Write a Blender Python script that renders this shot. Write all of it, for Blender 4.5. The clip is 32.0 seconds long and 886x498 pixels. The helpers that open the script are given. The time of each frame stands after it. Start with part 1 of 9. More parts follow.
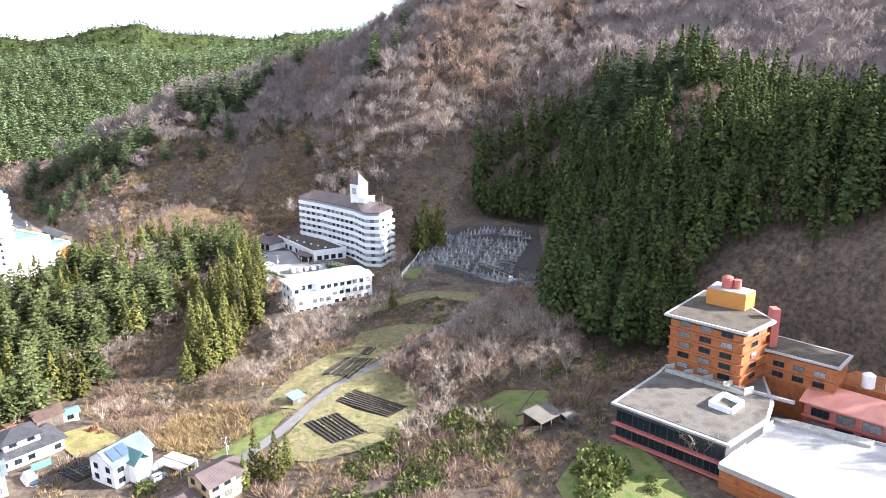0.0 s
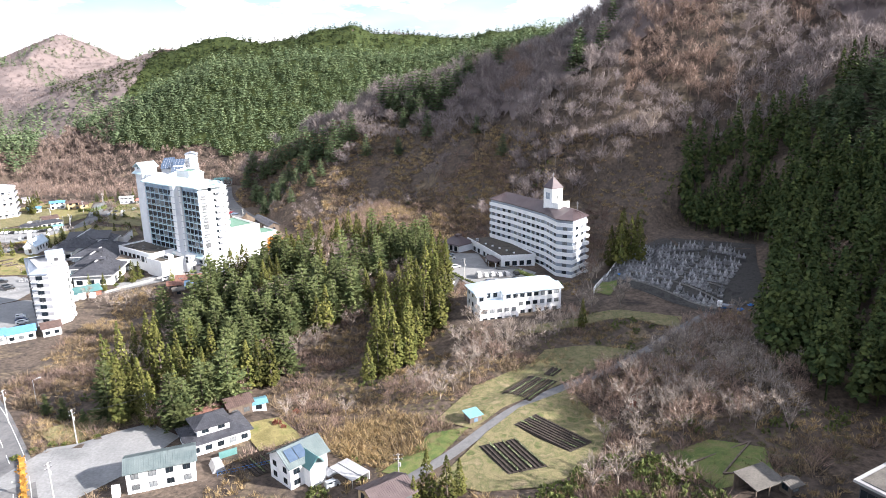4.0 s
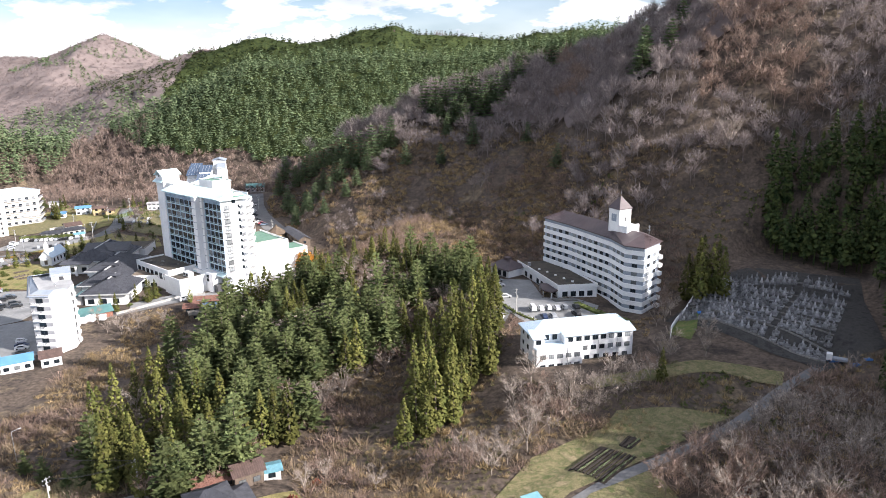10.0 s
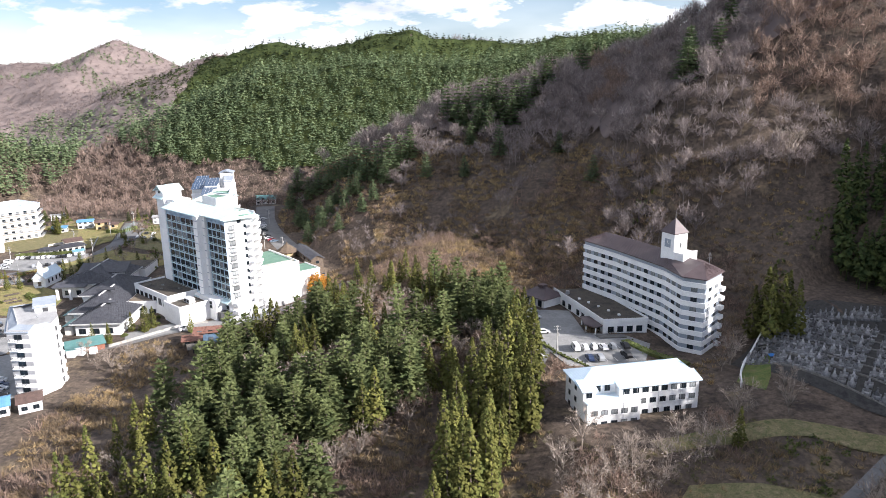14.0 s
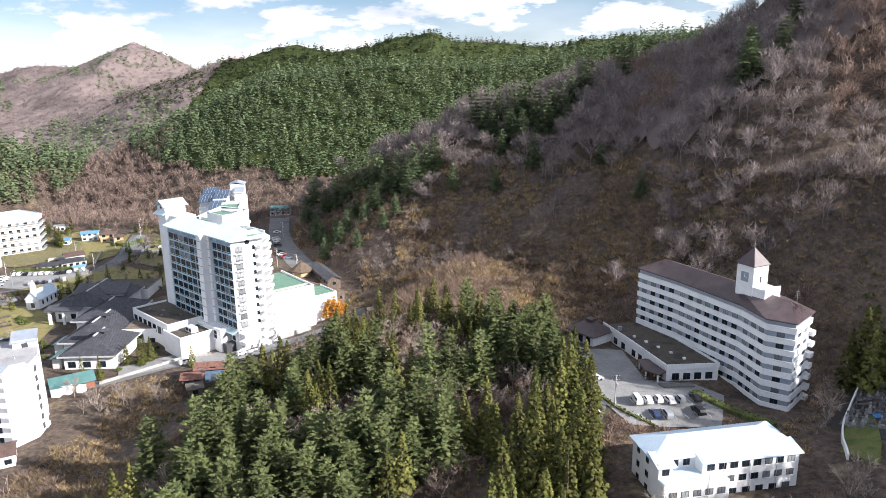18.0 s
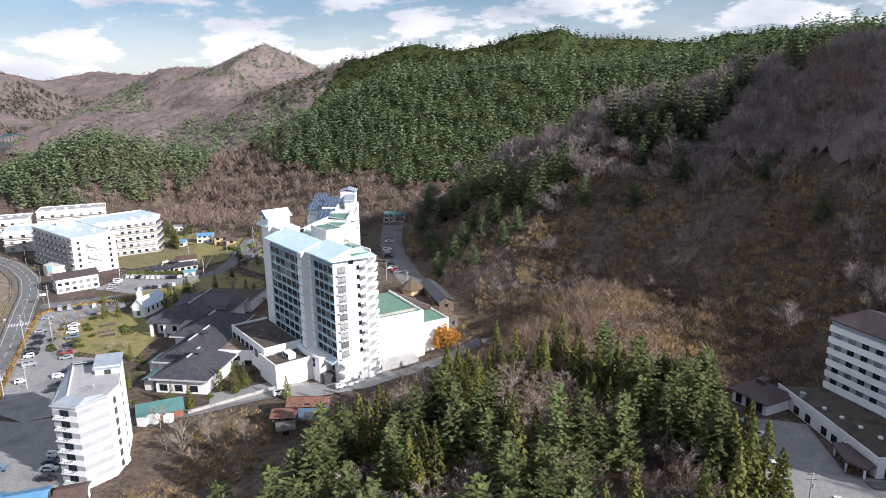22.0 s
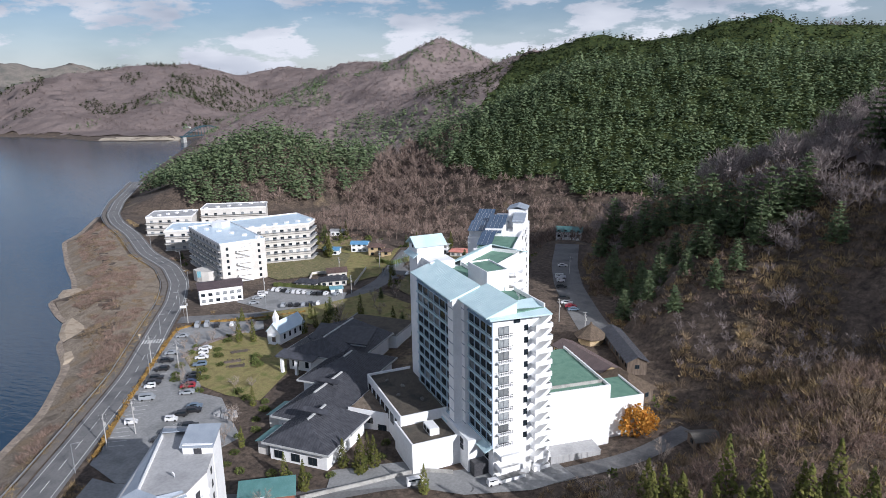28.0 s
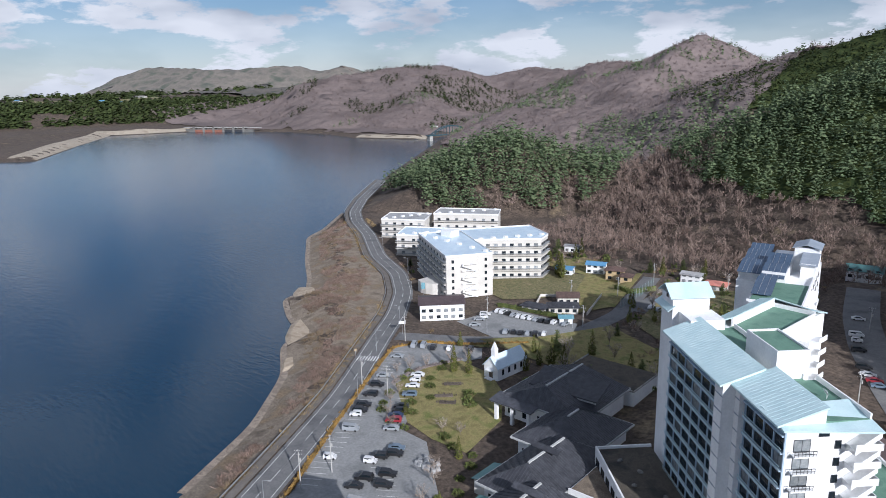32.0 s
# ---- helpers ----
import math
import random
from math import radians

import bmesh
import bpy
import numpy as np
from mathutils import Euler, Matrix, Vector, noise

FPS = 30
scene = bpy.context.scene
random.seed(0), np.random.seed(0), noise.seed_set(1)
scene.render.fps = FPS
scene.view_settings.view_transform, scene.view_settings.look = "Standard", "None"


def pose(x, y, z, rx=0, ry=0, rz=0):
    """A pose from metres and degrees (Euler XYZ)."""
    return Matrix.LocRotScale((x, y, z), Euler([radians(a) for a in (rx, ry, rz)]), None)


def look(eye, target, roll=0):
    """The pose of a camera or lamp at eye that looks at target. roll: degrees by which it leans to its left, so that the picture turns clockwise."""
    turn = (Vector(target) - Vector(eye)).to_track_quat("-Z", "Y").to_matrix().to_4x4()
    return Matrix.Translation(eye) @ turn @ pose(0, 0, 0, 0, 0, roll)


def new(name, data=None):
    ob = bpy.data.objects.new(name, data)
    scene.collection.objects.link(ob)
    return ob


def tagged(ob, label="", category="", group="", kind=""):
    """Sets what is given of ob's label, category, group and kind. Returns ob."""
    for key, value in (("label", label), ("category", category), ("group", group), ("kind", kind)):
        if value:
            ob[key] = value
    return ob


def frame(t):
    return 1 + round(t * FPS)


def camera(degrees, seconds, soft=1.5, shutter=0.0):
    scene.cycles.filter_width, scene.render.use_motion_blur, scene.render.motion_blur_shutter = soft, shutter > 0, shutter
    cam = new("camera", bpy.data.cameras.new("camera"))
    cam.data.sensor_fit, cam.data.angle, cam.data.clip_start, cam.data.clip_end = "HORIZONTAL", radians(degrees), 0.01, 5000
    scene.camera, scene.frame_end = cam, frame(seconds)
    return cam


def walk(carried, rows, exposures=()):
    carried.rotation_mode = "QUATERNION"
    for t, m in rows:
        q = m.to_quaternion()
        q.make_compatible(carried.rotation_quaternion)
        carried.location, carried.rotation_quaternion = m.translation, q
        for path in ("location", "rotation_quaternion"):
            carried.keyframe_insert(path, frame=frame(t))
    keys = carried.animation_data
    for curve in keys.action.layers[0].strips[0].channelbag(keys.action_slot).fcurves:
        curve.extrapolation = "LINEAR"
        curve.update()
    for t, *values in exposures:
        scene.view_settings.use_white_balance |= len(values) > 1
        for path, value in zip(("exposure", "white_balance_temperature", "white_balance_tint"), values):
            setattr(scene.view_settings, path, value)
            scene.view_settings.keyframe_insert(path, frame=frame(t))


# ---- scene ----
cam = camera(65.3, 32.0, soft=0.9)
PATH = [
    (0, (6.15, -104.439, 94.421), (6.818, -102.626, 93.905), -0.6),
    (0.5, (6.333, -102.783, 94.433), (6.947, -100.951, 93.916), -0.6),
    (1, (6.54, -101.024, 94.452), (7.081, -99.169, 93.937), -0.7),
    (1.5, (6.85, -99.152, 94.47), (7.306, -97.274, 93.954), -0.8),
    (2, (7.346, -97.235, 94.485), (7.695, -95.334, 93.969), -0.9),
    (2.5, (7.97, -95.356, 94.493), (8.163, -93.433, 93.978), -1.1),
    (3, (8.497, -93.391, 94.488), (8.64, -91.464, 93.974), -1.1),
    (3.5, (8.779, -91.262, 94.468), (8.921, -89.335, 93.953), -1.1),
    (5.5, (8.723, -81.715, 94.09), (8.866, -79.787, 93.577), -1.0),
    (6, (8.534, -79.092, 94.042), (8.678, -77.164, 93.53), -1.0),
    (6.5, (8.25, -76.233, 94.006), (8.394, -74.305, 93.494), -0.9),
    (7, (7.941, -73.212, 93.976), (8.086, -71.284, 93.465), -0.8),
    (7.5, (7.691, -70.099, 93.937), (7.815, -68.169, 93.426), -0.8),
    (8, (7.534, -66.839, 93.894), (7.591, -64.905, 93.386), -0.8),
    (8.5, (7.423, -63.446, 93.854), (7.463, -61.512, 93.346), -0.8),
    (9, (7.331, -59.952, 93.812), (7.371, -58.017, 93.305), -0.7),
    (9.5, (7.227, -56.399, 93.774), (7.264, -54.464, 93.268), -0.7),
    (10, (7.109, -52.899, 93.742), (7.146, -50.965, 93.236), -0.7),
    (10.5, (6.804, -49.363, 93.732), (6.84, -47.428, 93.228), -0.7),
    (11, (6.365, -45.743, 93.746), (6.4, -43.807, 93.245), -0.8),
    (11.5, (5.882, -42.027, 93.772), (5.918, -40.091, 93.272), -0.8),
    (12, (5.355, -38.202, 93.814), (5.391, -36.266, 93.315), -0.8),
    (12.5, (4.799, -34.413, 93.871), (4.836, -32.476, 93.373), -0.9),
    (13, (4.184, -30.623, 93.94), (4.213, -28.686, 93.444), -0.9),
    (13.5, (3.528, -26.836, 94.002), (3.544, -24.898, 93.508), -0.9),
    (14, (2.869, -23.047, 94.053), (2.866, -21.109, 93.56), -0.9),
    (14.5, (2.201, -19.184, 94.079), (2.179, -17.246, 93.586), -1.0),
    (16.5, (-0.407, -3.622, 94.031), (-0.456, -1.682, 93.545), -0.9),
    (17, (-1.115, 0.248, 94.036), (-1.164, 2.188, 93.551), -0.9),
    (17.5, (-1.888, 4.142, 94.032), (-1.938, 6.082, 93.55), -0.9),
    (18, (-2.702, 8.149, 94.011), (-2.752, 10.09, 93.529), -0.8),
    (18.5, (-3.514, 12.284, 93.974), (-3.564, 14.224, 93.493), -0.8),
    (19, (-4.308, 16.56, 93.925), (-4.359, 18.501, 93.444), -0.8),
    (19.5, (-5.05, 20.882, 93.883), (-5.101, 22.823, 93.403), -0.8),
    (20, (-5.755, 25.24, 93.862), (-5.829, 27.18, 93.381), -0.8),
    (20.5, (-6.457, 29.691, 93.848), (-6.564, 31.629, 93.367), -0.8),
    (21, (-7.134, 34.13, 93.84), (-7.305, 36.064, 93.359), -0.9),
    (21.5, (-7.791, 38.491, 93.843), (-8.064, 40.413, 93.363), -1.0),
    (22, (-8.555, 42.924, 93.858), (-8.933, 44.829, 93.38), -1.0),
    (22.5, (-9.494, 47.495, 93.884), (-9.975, 49.377, 93.407), -1.0),
    (23, (-10.628, 52.198, 93.916), (-11.213, 54.05, 93.44), -1.0),
    (23.5, (-11.899, 56.942, 93.945), (-12.591, 58.757, 93.467), -1.1),
    (24, (-13.267, 61.669, 93.964), (-14.005, 63.465, 93.487), -1.0),
    (24.5, (-14.761, 66.326, 93.981), (-15.502, 68.121, 93.503), -1.0),
    (25, (-16.379, 70.891, 93.988), (-17.133, 72.681, 93.508), -1.0),
    (25.5, (-18.153, 75.381, 93.978), (-18.917, 77.166, 93.497), -1.1),
    (27.5, (-25.986, 92.827, 93.877), (-26.779, 94.598, 93.393), -1.1),
    (28, (-27.97, 97.025, 93.894), (-28.796, 98.78, 93.409), -1.1),
    (28.5, (-30.036, 101.086, 93.937), (-30.922, 102.812, 93.454), -1.1),
    (29, (-32.241, 105.015, 94.004), (-33.206, 106.7, 93.522), -1.4),
    (29.5, (-34.664, 108.886, 94.079), (-35.701, 110.527, 93.6), -1.4),
    (30, (-37.284, 112.768, 94.17), (-38.391, 114.364, 93.693), -1.4),
    (30.5, (-39.991, 116.53, 94.255), (-41.167, 118.078, 93.781), -1.5),
    (31, (-42.833, 120.169, 94.302), (-44.081, 121.658, 93.828), -1.3),
    (31.5, (-45.819, 123.78, 94.338), (-47.131, 125.213, 93.865), -1.3),
    (32, (-48.895, 127.411, 94.382), (-50.267, 128.788, 93.911), -1.3),
]
walk(cam, [(t, look(eye, target, roll)) for t, eye, target, roll in PATH],
     [(0, 2.08, 6300, 15), (2, 1.82, 6330, 15), (5, 1.40, 6400, 15), (7, 1.24, 6420, 15), (13, 1.08, 6400, 15), (19, .95, 6340, 15), (22, .55, 6250, 15), (24, .28, 6150, 15), (32, .03, 5800, 13)])

# ---------------------------------------------------------------- light
SUN_EL, SUN_AZ = 25.0, 112.0   # elevation; azimuth from +y towards +x
world = bpy.data.worlds.new("sky")
scene.world = world
world.use_nodes = True
nt = world.node_tree
sky = nt.nodes.new("ShaderNodeTexSky")
sky.sky_type = 'NISHITA'
sky.sun_disc = False
sky.sun_elevation = radians(SUN_EL)
sky.sun_rotation = radians(SUN_AZ)
sky.air_density, sky.dust_density, sky.ozone_density = 1.0, 0.1, 5.0
# broken cloud over the whole sky, flatter towards the horizon
coord = nt.nodes.new("ShaderNodeTexCoord")
flat = nt.nodes.new("ShaderNodeMapping")
flat.inputs["Scale"].default_value, flat.inputs["Location"].default_value = (1.7, 1.7, 5.2), (0.3, 0.9, 0.2)
cloud = nt.nodes.new("ShaderNodeTexNoise")
cloud.inputs["Scale"].default_value, cloud.inputs["Detail"].default_value, cloud.inputs["Roughness"].default_value = 4.4, 9, .6
cover = nt.nodes.new("ShaderNodeValToRGB")
cover.color_ramp.elements[0].position, cover.color_ramp.elements[1].position = 0.465, 0.545
shade = nt.nodes.new("ShaderNodeTexNoise")
shade.inputs["Scale"].default_value, shade.inputs["Detail"].default_value = 2.6, 4
grey = nt.nodes.new("ShaderNodeValToRGB")
grey.color_ramp.elements[0].color, grey.color_ramp.elements[1].color = (6.3, 6.9, 7.8, 1), (12.2, 12.3, 12.5, 1)
grey.color_ramp.elements[0].position, grey.color_ramp.elements[1].position = 0.35, 0.6
split = nt.nodes.new("ShaderNodeSeparateXYZ")
low = nt.nodes.new("ShaderNodeMapRange")
low.inputs["From Min"].default_value, low.inputs["From Max"].default_value, low.inputs["To Min"].default_value, low.inputs["To Max"].default_value = 0.0, .14, .55, .0
most = nt.nodes.new("ShaderNodeMath")
most.operation = 'MAXIMUM'
mixed = nt.nodes.new("ShaderNodeMix")
mixed.data_type = 'RGBA'
bg = nt.nodes["Background"]
for a, b in ((coord.outputs["Generated"], flat.inputs["Vector"]), (flat.outputs[0], cloud.inputs["Vector"]), (flat.outputs[0], shade.inputs["Vector"]),
             (cloud.outputs[0], cover.inputs[0]), (coord.outputs["Generated"], split.inputs[0]), (split.outputs[2], low.inputs["Value"]), (low.outputs[0], most.inputs[0]), (cover.outputs[0], most.inputs[1]), (shade.outputs[0], grey.inputs[0]), (most.outputs[0], mixed.inputs["Factor"]),
             (sky.outputs[0], mixed.inputs["A"]), (grey.outputs[0], mixed.inputs["B"]), (mixed.outputs["Result"], bg.inputs[0])):
    nt.links.new(a, b)
bg.inputs[1].default_value = 0.062
sun_data = bpy.data.lights.new("sun", 'SUN')
sun_data.energy, sun_data.angle, sun_data.color = 5.0, radians(0.5), (1.0, 0.96, 0.90)
sun = new("sun", sun_data)
az, el = radians(SUN_AZ), radians(SUN_EL)
toward = Vector((math.sin(az) * math.cos(el), math.cos(az) * math.cos(el), math.sin(el)))
sun.rotation_euler = toward.to_track_quat('Z', 'Y').to_euler()

# ---------------------------------------------------------------- terrain
def softplus(v, k):
    return np.logaddexp(0, v / k) * k

def vnoise(x, y):
    """Smooth value noise in 0 to 1."""
    xi, yi = np.floor(x).astype(np.int64), np.floor(y).astype(np.int64)
    fx, fy = x - xi, y - yi
    fx, fy = fx * fx * (3 - 2 * fx), fy * fy * (3 - 2 * fy)

    def h(a, b):
        n = (a * 374761393 + b * 668265263) & 0x7fffffff
        n = ((n ^ (n >> 13)) * 1274126177) & 0x7fffffff
        return ((n ^ (n >> 16)) & 0xffff) / 65535.0
    return (h(xi, yi) * (1 - fx) + h(xi + 1, yi) * fx) * (1 - fy) + (h(xi, yi + 1) * (1 - fx) + h(xi + 1, yi + 1) * fx) * fy

def polyline_near(x, y, pts):
    """Distance to a polyline in plan, and the polyline's further columns at the nearest place."""
    best = np.full(x.shape, 1e18)
    cols = [np.zeros(x.shape) for _ in range(len(pts[0]) - 2)]
    for a, b in zip(pts[:-1], pts[1:]):
        dx, dy = b[0] - a[0], b[1] - a[1]
        s = np.clip(((x - a[0]) * dx + (y - a[1]) * dy) / (dx * dx + dy * dy), 0, 1)
        d = (x - a[0] - s * dx) ** 2 + (y - a[1] - s * dy) ** 2
        near = d < best
        best = np.where(near, d, best)
        for n in range(len(cols)):
            cols[n] = np.where(near, a[n + 2] + s * (b[n + 2] - a[n + 2]), cols[n])
    return np.sqrt(best), cols

# crest lines: x, y, height, half width
RIDGES = [
    ([(-125, 425, 4, 60), (-55, 405, 46, 95), (-15, 398, 64, 115), (25, 395, 80, 130), (55, 390, 91, 145), (95, 380, 100, 160), (140, 365, 112, 170), (200, 350, 150, 190), (330, 330, 215, 230), (520, 420, 260, 300)], 1.35),
    ([(540, 380, 240, 230), (500, 220, 200, 200), (435, 60, 148, 235), (430, -60, 128, 250), (400, -260, 100, 240)], 1.25),
    ([(255, 215, 100, 95), (222, 150, 82, 80), (196, 95, 62, 64), (222, 40, 71, 74), (250, -20, 70, 84)], 1.4),
    ([(172, 318, 138, 80), (125, 290, 92, 58)], 1.5),
    ([(-400, 590, 10, 60), (-330, 610, 25, 90), (-280, 620, 42, 105), (-202, 610, 76, 130), (-150, 605, 93, 140), (-100, 600, 99, 140), (0, 600, 102, 140), (90, 600, 106, 150), (250, 600, 130, 170), (600, 620, 240, 250)], 1.3),
    ([(-330, 1010, 122, 260), (-180, 960, 137, 260), (-84, 948, 148, 240), (50, 950, 136, 240), (200, 950, 143, 240), (420, 950, 150, 300), (900, 900, 260, 400)], 1.3),
    ([(-1240, 1240, -20, 200), (-1031, 1300, 22, 330), (-900, 1300, 85, 420), (-848, 1300, 118, 450), (-705, 1300, 126, 470), (-590, 1300, 170, 470), (-482, 1300, 115, 430), (-414, 1300, 126, 400), (-290, 1300, 132, 400), (-130, 1320, 120, 400), (200, 1400, 90, 400)], 1.1),
    ([(-1660, 1060, 30, 90), (-1608, 1152, 77, 200), (-1540, 1250, 113, 380), (-1546, 1400, 122, 420), (-1555, 1540, 148, 430), (-1555, 1680, 119, 430), (-1540, 1830, 105, 450), (-1434, 1916, 127, 500), (-1200, 2000, 130, 500)], 1.15),
    ([(-1555, 1540, 140, 260), (-1330, 1330, 88, 230), (-1160, 1190, 55, 150)], 1.2),
    ([(-1540, 1250, 108, 200), (-1420, 1130, 60, 150), (-1330, 1060, 30, 100)], 1.2),
    ([(-4300, 1900, 215, 500), (-3800, 2100, 190, 500), (-3506, 2451, 206, 450), (-3430, 2560, 172, 420), (-3361, 2652, 205, 430), (-3223, 2822, 152, 420), (-2900, 3200, 110, 600), (-1500, 3400, 90, 600), (0, 3300, 80, 600)], 1.2),
    ([(-2380, 420, 50, 220), (-2230, 620, 56, 240), (-2130, 900, 52, 200), (-1990, 1150, 48, 220), (-1900, 1400, 60, 250)], 1.6),
    ([(-3000, 500, 62, 760), (-2850, 1000, 66, 760), (-2500, 1700, 80, 700)], 2.2),
    ([(-1610, 868, 6, 40), (-1700, 700, 7, 60), (-1650, 530, 9, 70), (-1480, 380, 9, 70)], 1.2),
    ([(-75, 120, 3, 40), (-50, 150, 9, 50), (-25, 185, 14, 60), (-8, 235, 17, 50), (0, 275, 20, 40)], 1.6),
    ([(-500, 470, 3, 40), (-455, 505, 26, 55), (-400, 540, 46, 64), (-350, 585, 28, 60), (-300, 640, 30, 70)], 1.4),
]
SHORE = [(-150, -300), (-140, -60), (-165, 100), (-205, 190), (-223, 221), (-248, 248), (-274, 264), (-278, 276), (-300, 284), (-326, 298), (-324, 310), (-345, 326), (-375, 345), (-430, 384), (-442, 405), (-482, 452), (-521, 505), (-633, 632), (-828, 886), (-919, 1003), (-935, 1120), (-968, 1120), (-950, 985), (-1020, 958), (-1088, 942), (-1210, 970), (-1352, 973), (-1456, 930), (-1588, 860), (-1641, 702), (-1400, 555), (-1174, 426), (-1300, 250), (-1500, -400)]

def inside(x, y, pts):
    c = np.zeros(x.shape, bool)
    for (ax, ay), (bx, by) in zip(pts, pts[1:] + pts[:1]):
        if ay != by:
            c ^= ((ay > y) != (by > y)) & (x < (bx - ax) * (y - ay) / (by - ay) + ax)
    return c

# levelled building sites: x, y, inner radius, outer radius, height
PADS = [(98, 132, 22, 36, 13.5), (124, 162, 26, 40, 17.5), (146, 190, 20, 30, 21.0), (70, 205, 24, 36, 14.0), (50, 186, 34, 52, 13.0), (78, 168, 12, 24, 12.0), (50, 138, 18, 34, 10.5), (-120, 245, 50, 80, 0.5), (-100, 290, 35, 60, 3.0),
        (-98, 365, 28, 50, 6.0), (-200, 275, 55, 80, 0.0), (-250, 360, 55, 85, 0.0), (-330, 400, 45, 65, 0.5),
        (-122, 180, 22, 35, 0.0), (-145, 185, 22, 34, 0.0), (120, 10, 42, 60, 12.0), (36, 64, 20, 36, 5.5), (-10, 50, 20, 34, 3.0), (-45, 66, 24, 36, 2.7)]
# ways: half width and x, y, height
WAYS = {
    "lake_road": (4.6, [(-30, -60, 3.2), (-60, 20, 2.9), (-85, 66, 2.6), (-104, 93, 2.4), (-135, 130, 1.6), (-163, 165, 0.9), (-190, 210, 0.2), (-212, 246, 0.0), (-240, 284, 0.0), (-258, 309, 0.0), (-278, 331, 0.0), (-304, 351, 0.0), (-340, 368, 0.3), (-386, 399, 0.8), (-424, 420, 1.2), (-452, 440, 1.5), (-490, 478, 2.0), (-560, 560, 3.0)]),
    "side_street": (4.0, [(-238, 291, 0.0), (-212, 307, 0.0), (-188, 332, 0.2), (-186, 366, 1.0), (-200, 418, 2.5)]),
    "field_lane": (1.5, [(2, 43, 3.6), (8, 47, 4.2), (17.5, 53, 5.0), (26.5, 62, 5.6), (36.5, 72.7, 6.4), (50, 80.5, 7.6), (65, 86, 9.3), (80, 95, 10.6), (99, 110, 12.6), (112, 118, 14.0)]),
    "service_lane": (2.6, [(-138, 200, 0.3), (-122, 207, 0.3), (-112, 214, 0.5), (-99, 226, 0.6), (-84, 228, 0.8), (-70, 236, 1.6), (-50, 252, 3.5), (-40, 268, 5.0)]),
    "back_lane": (6.0, [(-72, 318, 5.0), (-86, 345, 5.6), (-100, 375, 6.0), (-110, 405, 6.5), (-118, 440, 8.0)]),
    "hotel_drive": (3.0, [(20, 150, 9.5), (30, 165, 12.0), (33, 178, 13.0), (34, 200, 13.2)]),
    "village_drive": (6.5, [(-78, 62, 2.6), (-66, 64, 2.6), (-56, 74, 2.7)]),
}

def ground(x, y):
    x, y = np.asarray(x, float), np.asarray(y, float)
    z = 0.12 * softplus(0.9 * x + 0.1 * y + 15, 8) * (1 / (1 + np.exp(-(260 - y) / 40))) * np.clip((600 - x) / 300, 0, 1)
    for pts, p in RIDGES:
        d, (h, w) = polyline_near(x, y, pts)
        u = np.clip(d / w, 0, 1)
        z = z + np.maximum((h - z) * (1 - u ** p) ** 1.25, 0)
    hill = np.clip((z - 14) / 25, 0, 1)
    z = z + hill * (9 * (vnoise(x / 55, y / 55) - 0.5) + 4 * (vnoise(x / 21 + 7, y / 21) - 0.5)) + 0.9 * (vnoise(x / 9, y / 9 + 3) - 0.5)
    far = np.clip((np.maximum(y - 700, -500 - x)) / 200, 0, 1) * np.clip((z - 6) / 60, 0, 1)
    gully = np.abs(2 * vnoise(x / 130 + 3, y / 130) - 1) * .78 + np.abs(2 * vnoise(x / 60, y / 60 + 8) - 1) * .22
    z = z + far * 34 * (.2 - np.sqrt(gully) * .62)
    for px, py, r0, r1, pz in PADS:
        d = np.hypot(x - px, y - py)
        k = np.clip((r1 - d) / (r1 - r0), 0, 1)
        z = z + (pz - z) * k * k * (3 - 2 * k)
    for half, pts in WAYS.values():
        d, (h,) = polyline_near(x, y, pts)
        k = np.clip((half + 11 - d) / 7, 0, 1)
        z = z + (h - z) * k * k * (3 - 2 * k)
    d, _ = polyline_near(x, y, SHORE)
    lake = inside(x, y, SHORE)
    bank = -5 + d * 0.3 + (d / 50) ** 2 * 3
    z = np.where(lake, -5 - np.minimum(d * 0.25, 6), np.minimum(z, bank))
    return z

def axis(lo, a, b, hi, step, grow):
    v = list(np.arange(a, b + 0.1, step))
    s = step
    while v[-1] < hi:
        s *= grow
        v.append(v[-1] + s)
    s = step
    while v[0] > lo:
        s *= grow
        v.insert(0, v[0] - s)
    return np.array(v)

def grid_mesh(name, xs, ys, zf):
    gx, gy = np.meshgrid(xs, ys)
    z = zf(gx, gy)
    v = np.stack([gx, gy, z], -1).reshape(-1, 3)
    n, m = len(xs), len(ys)
    i = (np.arange(m - 1)[:, None] * n + np.arange(n - 1)).ravel()
    f = np.stack([i, i + 1, i + n + 1, i + n], -1)
    me = bpy.data.meshes.new(name)
    me.vertices.add(len(v)); me.vertices.foreach_set("co", v.ravel().astype(np.float32))
    me.loops.add(f.size); me.loops.foreach_set("vertex_index", f.ravel().astype(np.int32))
    me.polygons.add(len(f)); me.polygons.foreach_set("loop_start", np.arange(0, f.size, 4).astype(np.int32))
    me.polygons.foreach_set("use_smooth", np.ones(len(f), bool))
    me.update(calc_edges=True)
    return me

